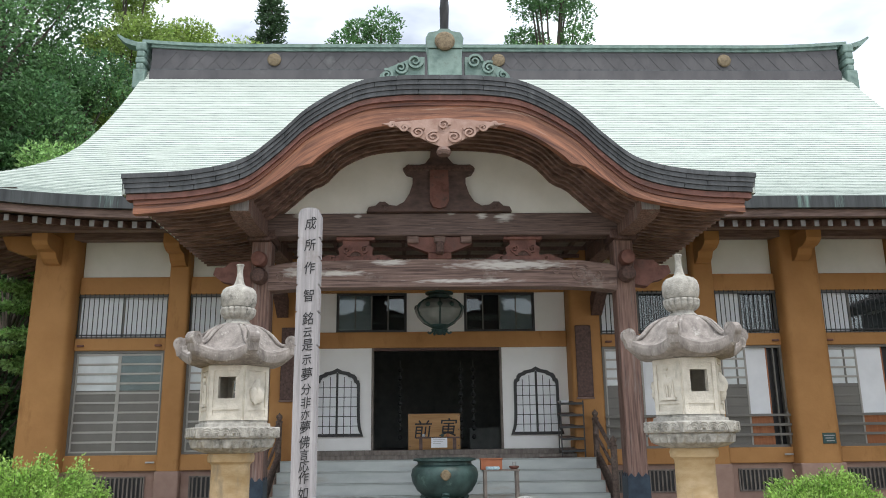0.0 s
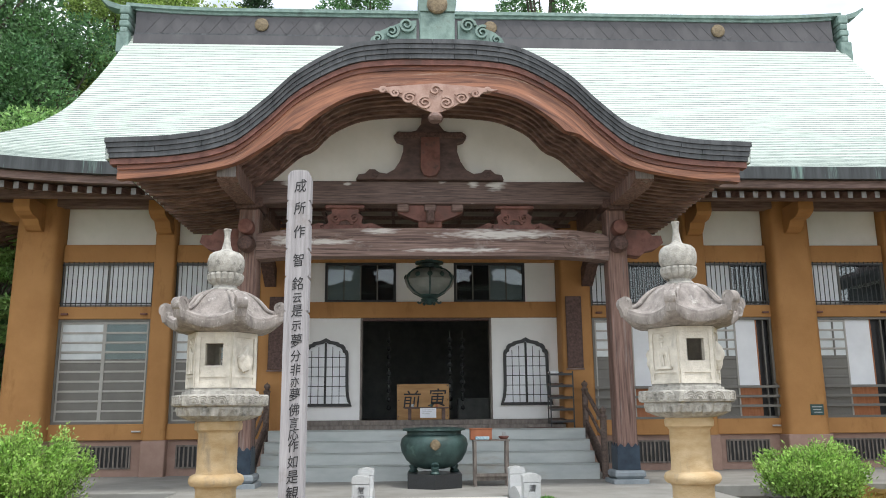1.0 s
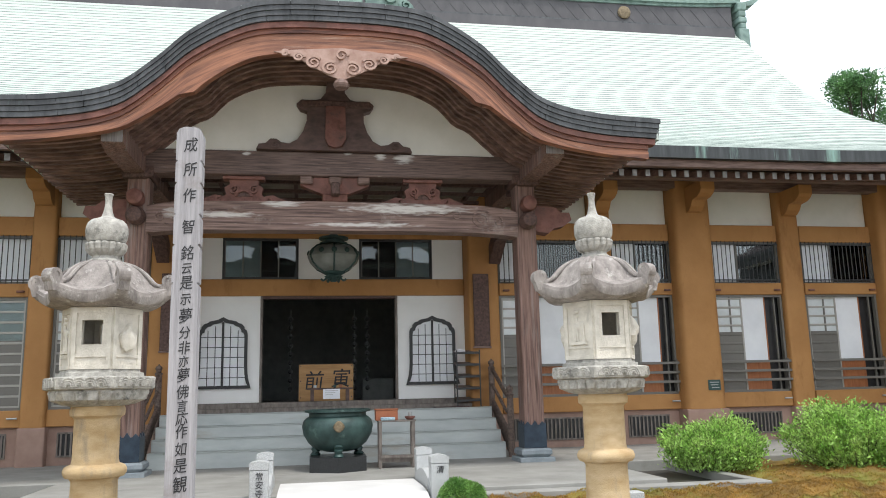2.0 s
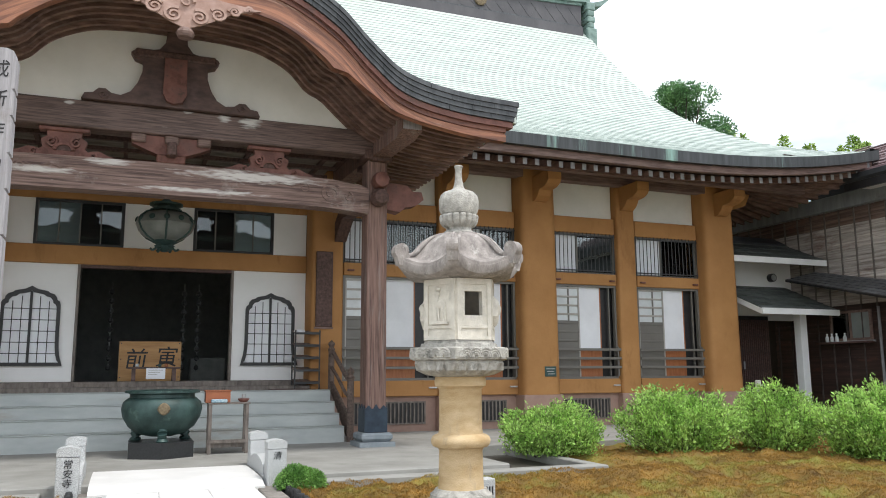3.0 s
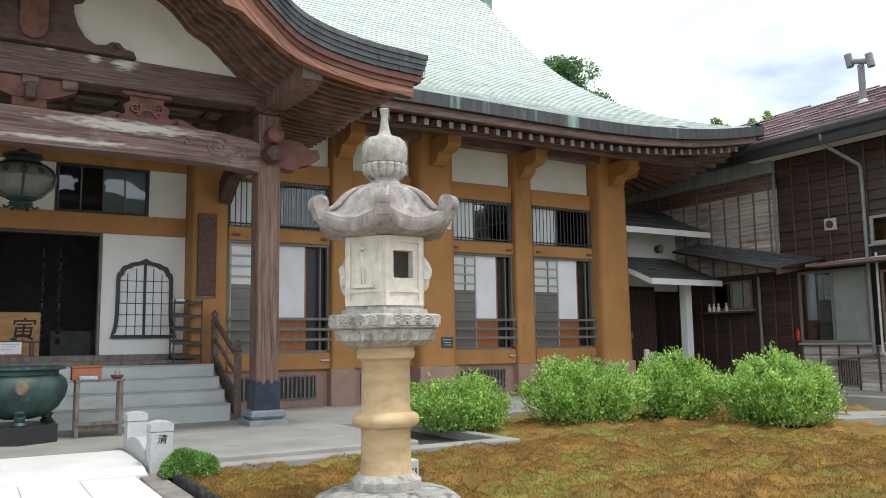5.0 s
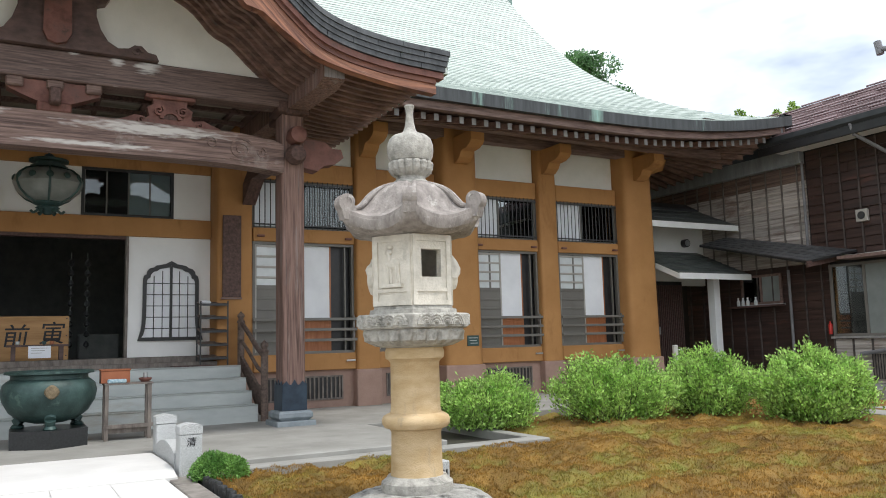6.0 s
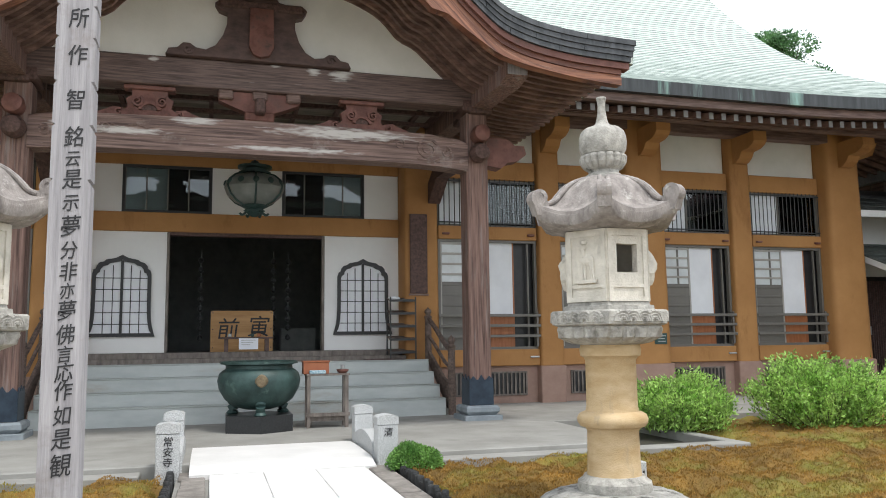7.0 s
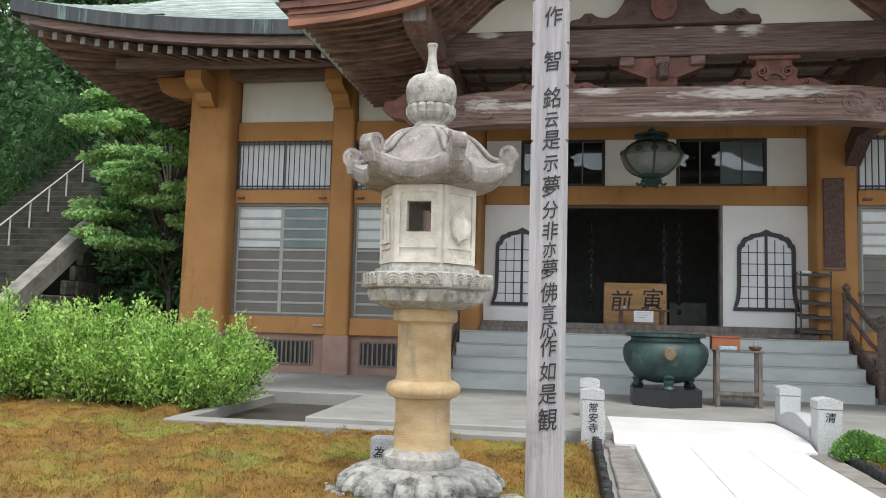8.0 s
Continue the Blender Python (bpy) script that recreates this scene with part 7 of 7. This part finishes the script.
def annex_window(y0, y1, z0, z1, frost_from, frame):
    # black sheet behind the leaves for the unlit inside
    w = part("annex_window", B(AXW + 0.0, AXW + 0.02, y0, y1, z0, z1), BLACKW, annex, "sliding window with a frosted leaf")
    bm = bmesh.new()
    for q in ((y0, y1, z0, z0 + 0.06), (y0, y1, z1 - 0.06, z1), (y0, y0 + 0.06, z0 + 0.06, z1 - 0.06), (y1 - 0.06, y1, z0 + 0.06, z1 - 0.06), ((y0 + y1) / 2 - 0.03, (y0 + y1) / 2 + 0.03, z0 + 0.06, z1 - 0.06)):
        box(bm, AXW - 0.06, AXW - 0.012, q[0], q[1], q[2], q[3])
    part("window_frame", bm, frame, w)
    part("sill", B(AXW - 0.10, AXW - 0.005, y0 - 0.05, y1 + 0.05, z0 - 0.05, z0 - 0.003), STEEL, w)
    part("pane", B(AXW - 0.028, AXW - 0.022, (y0 + y1) / 2, y1 - 0.06, z0 + 0.06, z1 - 0.06), GLASS, w)
    if frost_from:
        part("frosted_pane", B(AXW - 0.03, AXW - 0.02, y0 + 0.06, (y0 + y1) / 2 - 0.03, z0 + 0.06, z1 - 0.06), FROST_D, w)
    else:
        part("pane", B(AXW - 0.028, AXW - 0.022, y0 + 0.06, (y0 + y1) / 2 - 0.03, z0 + 0.06, z1 - 0.06), GLASS, w)
    return w


FROST_D = mat("grey_frosted_glass", (0.17, 0.19, 0.18), (0.22, 0.24, 0.23), 0.3, 3, bump=0)
annex_window(-5.05, -3.33, 1.15, 2.82, True, SLATE)
annex_window(-7.4, -5.35, 1.15, 2.72, False, WOOD)
annex_window(-7.2, -5.20, 3.30, 3.92, False, STEEL)
annex_window(-2.0, -0.75, 2.0, 2.75, True, WOOD)
part("window_awning", B(15.95, AXW, -9.5, -3.9, 2.88, 2.95), WOOD, annex)
for pts, r, m_ in (([(16.42, -2.85, 5.4), (16.42, -2.85, 3.2)], 0.035, PIPE), ([(15.56, -4.75, 5.78), (15.62, -4.76, 5.55), (16.36, -5.10, 5.10), (16.40, -5.12, 5.0), (16.40, -5.12, 0.9), (16.38, -4.0, 0.75)], 0.042, PIPE),
                   ([(16.42, -2.25, 2.8), (16.42, -2.25, 0.3)], 0.035, PIPE), ([(16.44, -1.2, 3.42), (16.44, -4.0, 2.98), (16.42, -5.3, 3.0), (16.42, -9, 3.05)], 0.022, PIPE_L), ([(16.43, -5.3, 3.1), (16.41, -5.3, 0.95), (16.41, -5.45, 0.75), (16.41, -8, 0.72)], 0.026, PIPE_L)):
    part("pipe", tube(bmesh.new(), pts, r, 8), m_, annex)
vb = part("vent_hood", B(AXW - 0.10, AXW - 0.014, -4.42, -4.14, 3.72, 4.0, bev=0.01), SLAT, annex, "square pale grey vent hood")
# dark disc on the hood's face paints the shade inside its hole
part("vent_hole", rod(bmesh.new(), (AXW - 0.112, -4.28, 3.86), (AXW - 0.101, -4.28, 3.86), 0.09, n=16), BARS, vb)
# black sheet behind the slats paints the unlit underfloor
lat = part("floor_vent", B(AXW - 0.03, AXW - 0.02, -4.7, -4.2, 0.2, 0.75), BLACKW, annex)
for i in range(8):
    part("vent_slat", B(AXW - 0.045, AXW - 0.031, -4.69 + 0.06 * i, -4.66 + 0.06 * i, 0.2, 0.75), GREYW, lat)
fe = thing("fire_extinguisher", "small red fire extinguisher beside the window", "extinguisher", (16.3, -3.45, 1.3))
part("tank", lathe(bmesh.new(), [(0.04, 1.20), (0.045, 1.22), (0.045, 1.42), (0.02, 1.46), (0.015, 1.5)], (16.44, -3.26), 14), REDPAINT, fe)
part("bracket", B(16.475, 16.49, -3.29, -3.23, 1.15, 1.45), BARS, fe)

# connecting entrance between hall and annex
link = thing("connecting_entrance", "small side entrance with shingled lean-to roofs and white fascias", "entrance", (15, -0.3, 0))
part("white_wall", B(13.4, 16.45, 0.45, 0.6, 2.6, 4.3), WHITE, link)
# black sheet behind the lattice bars paints the unlit passage
part("lattice_door", B(13.45, 15.5, 0.40, 0.44, 0.3, 2.7), BLACKW, link)
for i in range(30):
    part("lattice_bar", B(13.5 + 0.067 * i, 13.525 + 0.067 * i, 0.365, 0.398, 0.3, 2.6), WOOD_Y, link)
part("threshold", B(13.4, 16.4, -0.9, 0.39, -0.05, 0.32, bev=0.01), CONCRETE, link)
part("door_pull", B(14.55, 14.59, 0.34, 0.364, 1.3, 1.5), STEEL, link)
part("white_post", B(15.48, 15.70, -0.72, -0.50, 0.0, 2.72, bev=0.008), TRIMW, link)


def lean_roof(corners, thick, edge_mat, shingle_rows, name, cover=SHINGLE):
    """A sloping roof from its four corners: eave start, eave end, top end, top start."""
    a, b, c, d = (Vector(p) for p in corners)
    up = (b - a).cross(d - a).normalized()
    if up.z < 0:
        up = -up
    deck = bmesh.new()
    v = [deck.verts.new(p) for p in (a, b, c, d)] + [deck.verts.new(p - up * thick) for p in (a, b, c, d)]
    deck.faces.new(v[:4]), deck.faces.new(v[4:][::-1])
    for i in range(4):
        deck.faces.new((v[i], v[(i + 1) % 4], v[4 + (i + 1) % 4], v[4 + i]))
    r = part(name, deck, edge_mat, link)
    for k in range(shingle_rows):
        u0, u1 = k / shingle_rows, (k + 1.15) / shingle_rows
        n = 7
        for j in range(n):
            off = 0.5 * (k % 2) / n
            s0, s1 = max(0, j / n - off), min(1, (j + 1) / n - off if j < n - 1 else 1)
            q = [(a + (d - a) * u0) * (1 - s) + (b + (c - b) * u0) * s for s in (s0, s1 - 0.004)]
            q2 = [(a + (d - a) * min(1, u1)) * (1 - s) + (b + (c - b) * min(1, u1)) * s for s in (s1 - 0.004, s0)]
            bm = bmesh.new()
            vs = [bm.verts.new(p + up * 0.022) for p in q] + [bm.verts.new(p + up * 0.006) for p in q2]
            vb_ = [bm.verts.new(p + up * 0.002) for p in q] + [bm.verts.new(p + up * 0.001) for p in q2]
            bm.faces.new(vs), bm.faces.new(vb_[::-1])
            for i in range(4):
                bm.faces.new((vs[i], vs[(i + 1) % 4], vb_[(i + 1) % 4], vb_[i]))
            part("shingle", bm, cover, r)
    return r


lean_roof([(13.72, -1.30, 2.76), (16.15, -1.30, 2.76), (16.2, 0.45, 3.50), (13.72, 0.45, 3.50)], 0.03, SHINGLE, 8, "lean_to_roof")
part("fascia", B(13.69, 16.18, -1.335, -1.305, 2.62, 2.766), TRIMW, link, "white fascia board")
part("gable_fascia", slab(bmesh.new(), [(-1.30, 2.75), (0.44, 3.48), (0.44, 3.34), (-1.30, 2.62)], 13.685, 13.715, "x"), TRIMW, link)
part("gable_fascia", slab(bmesh.new(), [(-1.30, 2.75), (0.44, 3.46), (0.44, 3.33), (-1.30, 2.62)], 16.16, 16.19, "x"), TRIMW, link)
lean_roof([(13.3, -0.75, 4.10), (16.75, -0.75, 4.10), (16.48, 0.9, 4.82), (13.3, 0.9, 4.82)], 0.04, SHINGLE, 4, "upper_lean_roof")
part("fascia", B(13.3, 16.77, -0.785, -0.752, 3.96, 4.112), TRIMW, link)
part("roof_cap", slab(bmesh.new(), [(0.5, 4.72), (0.95, 4.95), (0.95, 4.86), (0.5, 4.66)], 13.6, 16.4, "x"), GUTTER, link)
lean_roof([(15.35, -3.55, 2.86), (15.45, -0.35, 3.60), (16.48, -0.35, 3.85), (16.48, -4.05, 3.10)], 0.05, BLACKW, 6, "side_lean_roof", SHINGLE_D)
part("verge_board", slab(bmesh.new(), [(15.34, 2.85), (16.48, 3.05), (16.48, 2.90), (15.34, 2.72)], -3.60, -3.56), WOOD_Y, link)
lm = thing("wall_lamp", "small dark round wall lamp", "lamp", (15.7, 0.4, 3.75))
part("lamp_body", rod(bmesh.new(), (15.7, 0.44, 3.75), (15.7, 0.30, 3.75), 0.11, n=14), BARS, lm)
part("lamp_rim", rod(bmesh.new(), (15.7, 0.299, 3.75), (15.7, 0.285, 3.75), 0.085, n=14), STEEL, lm)
shf = thing("window_shelf", "narrow shelf with glass jars under the side window", "shelf", (16.3, -1.2, 1.95))
part("board", B(16.2, 16.46, -2.05, -0.5, 1.93, 1.97), WOOD_Y, shf)
for i, yy in enumerate((-0.75, -0.9, -1.05, -1.3)):
    j = thing("glass_jar", "small pale bottle on the shelf", "bottle", (16.32, yy, 1.97), "shelf bottles")
    part("jar_body", lathe(bmesh.new(), [(0.04, 1.971), (0.045, 2.0), (0.045, 2.09), (0.02, 2.13), (0.02, 2.16)], (16.32, yy), 10), FROST, j)
    part("jar_cap", lathe(bmesh.new(), [(0.022, 2.161), (0.022, 2.19)], (16.32, yy), 8), TRIMW, j)
bk = thing("bucket", "pale plastic pipe stub with a tap beside the corner column", "pipe", (13.75, -1.0, 0.4))
part("stub", lathe(bmesh.new(), [(0.07, 0.1), (0.07, 1.02), (0.05, 1.04)], (13.72, -1.0), 12), PIPE_L, bk)
part("tap", tube(bmesh.new(), [(13.79, -1.0, 0.9), (13.88, -1.03, 0.93), (13.92, -1.05, 0.86)], 0.02, 6), STEEL, bk)

# curved concrete walk in front of the annex
wk = thing("walkway", "pale concrete walk curving past the annex", "pavement", kind="structure")
bm = bmesh.new()
inn = [(10.9 + 0.25 * i, -7.9 - 0.02 * i - 0.012 * i * i) for i in range(20)]
outl = [(x + 0.25, y + 1.0 + 0.02 * i) for i, (x, y) in enumerate(inn)]
slab(bm, inn + outl[::-1], -0.1, 0.03, "z")
part("walk_slab", bm, CONCRETE, wk)
part("walk_slab", B(14.2, 16.45, -12, -3.9, -0.1, 0.10, bev=0.012), CONCRETE, wk)
part("walk_kerb", B(14.0, 14.18, -9.5, -3.9, -0.1, 0.16, bev=0.012), CONCRETE, wk)

# ---- hillside with its stairs, and woods ----
def hill_h(x, y):
    a = max(0.0, -x - 13.2) * 0.55
    b = max(0.0, y - 15.0) * 0.35
    c = max(0.0, min(1, (-x - 10.5) / 3)) * max(0.0, y - 2.0) * 0.62
    h = max(a, b, c) if x < -10 else b
    s = 0.711 * y + 0.7 if -16.8 < x < -12.9 else None
    h = h + 0.25 * noise.noise((x * 0.4, y * 0.4, 0)) * min(1, h)
    if s is not None:
        h = min(h, max(-0.3, s - 1.0))
    return min(h, 26) - 0.15


bm = bmesh.new()
gx = [-70 + 1.5 * i for i in range(44)] + [-3.5, 0, 6, 12, 18, 24, 30, 40, 55, 75, 110]
gy = [-12 + 1.4 * i for i in range(40)] + [46, 52, 60, 75, 95, 120]
g = [[bm.verts.new((x, y, hill_h(x, y))) for x in gx] for y in gy]
for j in range(len(gy) - 1):
    for i in range(len(gx) - 1):
        if gx[i + 1] > -11.5 and gy[j] < 13.5:
            continue
        bm.faces.new((g[j][i], g[j][i + 1], g[j + 1][i + 1], g[j + 1][i]))
for v in [v for v in bm.verts if not v.link_faces]:
    bm.verts.remove(v)
HILL = mat("undergrowth", (0.02, 0.03, 0.012), (0.05, 0.06, 0.022), 0.95, 1.5, bump=0.8, fine=8, stain=(0.07, 0.06, 0.035), stain_scale=0.6)
solo("hillside", bm, HILL, "dark wooded hillside of soil and undergrowth", "hill", "structure", smooth=True)

hs = thing("hill_stairs", "long mossy stone stairs up the hillside", "stairs", (-14.9, 0, 0), kind="structure")
bm = B(-16.5, -13.55, 0, 0.42, -0.4, 0.17, bev=0.015)
bmesh.ops.recalc_face_normals(bm, faces=bm.faces)
stepm = bpy.data.meshes.new("stair_step")
bm.to_mesh(stepm)
bm.free()
stepm.transform(Matrix.Translation((14.9, 0, 0)))
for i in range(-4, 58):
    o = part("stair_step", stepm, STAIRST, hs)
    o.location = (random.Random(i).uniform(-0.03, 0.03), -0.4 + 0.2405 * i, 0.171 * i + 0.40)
part("side_kerb", slab(bmesh.new(), [(-1.3, -0.3), (-1.3, 0.0), (13.0, 10.15), (13.0, 9.62), (-0.4, 0.1)], -13.55, -13.15, "x"), HILLST, hs, "sloping concrete side kerb")
rw = thing("retaining_wall", "rough mossy stone retaining wall below the stairs", "wall", (-13.1, 4, 0), kind="structure")
rg = random.Random(3)
for row in range(22):
    y = -0.6
    while y < 12.5:
        w = rg.uniform(0.35, 0.6)
        z0 = row * 0.36
        if z0 + 0.36 < 0.711 * y + 0.62 and z0 > 0.711 * y - 2.9:
            part("stone", B(-13.20, -13.04 + rg.uniform(-0.04, 0.05), y, y + w - 0.02, z0, z0 + 0.345, bev=0.03), ROCKW, rw)
        y += w
hr = thing("handrail", "thin pale steel handrail up the hill stairs", "railing", (-15.0, 3, 0))
for i in range(15):
    y = 0.6 + 0.70 * i
    z = 0.711 * y + 0.87
    part("rail_post", rod(bmesh.new(), (-15.0, y, z - 0.2), (-15.0, y, z + 0.55), 0.022), PIPE_L, hr)
part("top_rail", rod(bmesh.new(), (-15.0, 0.4, 0.711 * 0.4 + 1.42), (-15.0, 10.6, 0.711 * 10.6 + 1.42), 0.022), PIPE_L, hr)


def tree(x, y, z0, h, r, kind, n, leaf, seed, label):
    """A tapered trunk with limbs and a crown of leaf clumps with gaps."""
    rng = np.random.RandomState(seed)
    t = thing("tree", label, "tree", (x, y, z0), "woods")
    tr = bmesh.new()
    lean = rng.uniform(-0.4, 0.4, 2)
    top = Vector((x + lean[0], y + lean[1], z0 + h * (0.97 if kind == "conifer" else 0.75)))
    tube(tr, [(x, y, z0 - 0.5), (x + lean[0] * 0.3, y + lean[1] * 0.3, z0 + h * 0.35), tuple(top)], 0.012 * h, 8, 0.18)
    pts, dirs = [], []
    if kind == "conifer":
        nb = int(h * 7)
        for i in range(nb):
            u = 0.18 + 0.82 * i / nb
            a = rng.uniform(0, 2 * math.pi)
            ln = r * (1.02 - u) ** 0.75 * rng.uniform(0.6, 1.15) + 0.15
            base = Vector((x, y, z0 + h * u)) + Vector((lean[0] * u, lean[1] * u, 0))
            tip = base + Vector((math.cos(a) * ln, math.sin(a) * ln, -0.18 * ln))
            rod(tr, base, tip, 0.05, 0.01, 5)
            for j in range(max(6, n // nb)):
                w = rng.uniform(0.15, 1.05)
                pts.append(base.lerp(tip, w) + Vector(rng.normal(0, 0.16 + 0.16 * (1 - w), 3).tolist()))
                dirs.append((math.cos(a), math.sin(a), 0.25))
    else:
        nl = 62 if kind == "layered" else 40
        cl = []
        for i in range(nl):
            a = rng.uniform(0, 2 * math.pi)
            u = rng.uniform(0.30, 1.0)
            rad = r * math.sqrt(max(0.05, 1 - ((u - 0.62) / 0.42) ** 2)) * rng.uniform(0.55, 1.0)
            c = Vector((x + rad * math.cos(a), y + rad * math.sin(a), z0 + h * u * 0.98))
            root = Vector((x, y, z0)).lerp(top, min(1, u * 0.8))
            tube(tr, [root, root.lerp(c, 0.5) + Vector((0, 0, 0.3)), c], 0.005 * h, 5, 0.3)
            cl.append((c, r * rng.uniform(0.26, 0.45) * (0.72 if kind == "layered" else 1.1)))
        for c, cr in cl:
            flat = 0.20 if kind == "layered" else 0.72
            for j in range(n // nl):
                d = rng.normal(0, 1, 3)
                d /= np.linalg.norm(d) + 1e-9
                q = d * cr * rng.uniform(0.35, 1.12) ** 0.6
                pts.append(c + Vector((q[0], q[1], q[2] * flat)))
                dirs.append((d[0] * 0.8, d[1] * 0.8, 0.3 if kind != "layered" else -0.35))
    part("trunk", tr, BARK, t)
    m_ = {"conifer": LEAF_C, "broad": LEAF_L, "dark": LEAF_D, "layered": LEAF_M, "bright": LEAF_M}[kind]
    part("crown", leaf_mesh("crown", np.array([tuple(p) for p in pts]), np.array(dirs), leaf, 0.55 if kind != "conifer" else 0.35, seed), m_, t)


BT, CT, DT = "broad pale green tree on the slope behind the hall", "tall dark conifer behind the temple roof", "dense dark green tree on the hillside"
tree(-13.3, 15.0, 1.0, 21.0, 2.7, "broad", 42000, 0.17, 31, BT)
tree(-10.2, 17.0, 1.5, 18.6, 3.1, "broad", 46000, 0.17, 32, BT)
tree(-11.9, 15.5, 1.5, 16.5, 2.6, "broad", 30000, 0.17, 35, BT)
tree(-16.4, 9.5, 3.0, 19.5, 3.3, "dark", 52000, 0.17, 34, DT)
tree(-14.2, 12.0, 3.0, 13.5, 2.8, "dark", 30000, 0.17, 33, DT)
tree(-12.7, 7.6, 0.5, 10.4, 2.0, "bright", 22000, 0.17, 57, "bright broad-leaved tree beside the hall's roof")
tree(-9.4, 26.0, 4.0, 24.5, 2.6, "conifer", 16000, 0.28, 36, CT)
tree(-3.3, 21.0, 3.0, 20.5, 2.3, "dark", 26000, 0.19, 37, "tall mixed green tree behind the temple roof")
tree(6.6, 21.0, 3.0, 18.6, 2.6, "bright", 24000, 0.18, 38, "tall mixed green tree behind the temple roof")
tree(7.2, 24.0, 3.0, 25.5, 3.0, "dark", 26000, 0.2, 39, CT)
tree(-22.5, 3.0, 5.0, 14.0, 4.2, "dark", 14000, 0.30, 40, DT)
tree(-20.0, 14.0, 6.0, 15.0, 4.2, "dark", 14000, 0.32, 41, DT)
tree(-14.5, 9.0, 2.5, 7.5, 2.6, "dark", 10000, 0.24, 42, DT)
tree(-11.15, 3.7, 0.0, 7.4, 2.25, "layered", 64000, 0.12, 43, "layered pale green maple beside the hall")
tree(-11.0, 4.9, 0.0, 4.4, 1.6, "dark", 16000, 0.15, 54, DT)
tree(-12.5, 4.4, 0.0, 4.2, 1.3, "dark", 12000, 0.15, 55, DT)
tree(-12.3, 6.5, 0.5, 8.0, 2.2, "dark", 10000, 0.22, 44, DT)
tree(-18.6, -1.0, 2.0, 7.0, 2.4, "dark", 8000, 0.22, 45, DT)
tree(-11.2, 9.5, 0.0, 8.5, 2.4, "dark", 8000, 0.22, 46, DT)
tree(-18.5, 4.5, 3.5, 9.0, 3.0, "dark", 12000, 0.26, 50, DT)
tree(-16.5, 14.0, 9.0, 8.0, 3.0, "dark", 9000, 0.28, 51, DT)
tree(32.6, 23.0, 1.0, 16.9, 2.3, "dark", 26000, 0.17, 56, "round green tree behind the roof's corner")
tree(30.8, 22.0, 1.0, 18.0, 2.3, "dark", 34000, 0.17, 47, "round green tree behind the roof's corner")

# undergrowth on the slope
rng = np.random.RandomState(77)
pts, dirs = [], []
while len(pts) < 60000:
    x, y = rng.uniform(-32, -10.9), rng.uniform(1.5, 22)
    if -16.7 < x < -13.0 and y < 14 or x > -12.2 and y < 3:
        continue
    pts.append((x, y, hill_h(x, y) + 0.9 * rng.uniform(0, 1) ** 1.5 * (0.4 + abs(noise.noise((x * 0.5, y * 0.5, 0))) * 2)))
    dirs.append((0.2, -0.4, 0.8))
tagged(part("undergrowth", leaf_mesh("undergrowth", np.array(pts), np.array(dirs), 0.22, 0.5, 78), LEAF_D, None), "dense dark green undergrowth covering the slope", "undergrowth", kind="stuff")


# far wooded skyline
rng = np.random.RandomState(7)
pts, dirs = [], []
for i in range(70):
    a = i / 70
    cx_, cy_ = 40 + 50 * a + rng.uniform(-1, 1), 46 - 8 * a + rng.uniform(-3, 3)
    hh_ = 21.5 + 4.2 * a + 0.8 * math.sin(11 * a) + rng.uniform(-0.9, 1.5)
    rr = rng.uniform(1.0, 1.9)
    for j in range(600):
        u = rng.uniform(0, 1)
        q = rng.uniform(0, 2 * math.pi)
        w = rr * (1 - u) ** 0.7 * rng.uniform(0.3, 1.05)
        pts.append((cx_ + w * math.cos(q), cy_ + w * math.sin(q), hh_ - 5 + 5 * u))
        dirs.append((math.cos(q), math.sin(q), 0.3))
tagged(part("far_woods", leaf_mesh("far_woods", np.array(pts), np.array(dirs), 0.36, 0.55, 3), LEAF_L, None), "distant wooded ridge of small trees", "woods", kind="stuff")
bm = bmesh.new()
slab(bm, [(36, 50), (100, 40), (130, 75), (40, 90)], -1, 18.5, "z")
solo("far_ridge", bm, HILL, "distant wooded ridge behind the annex", "hill", "structure")
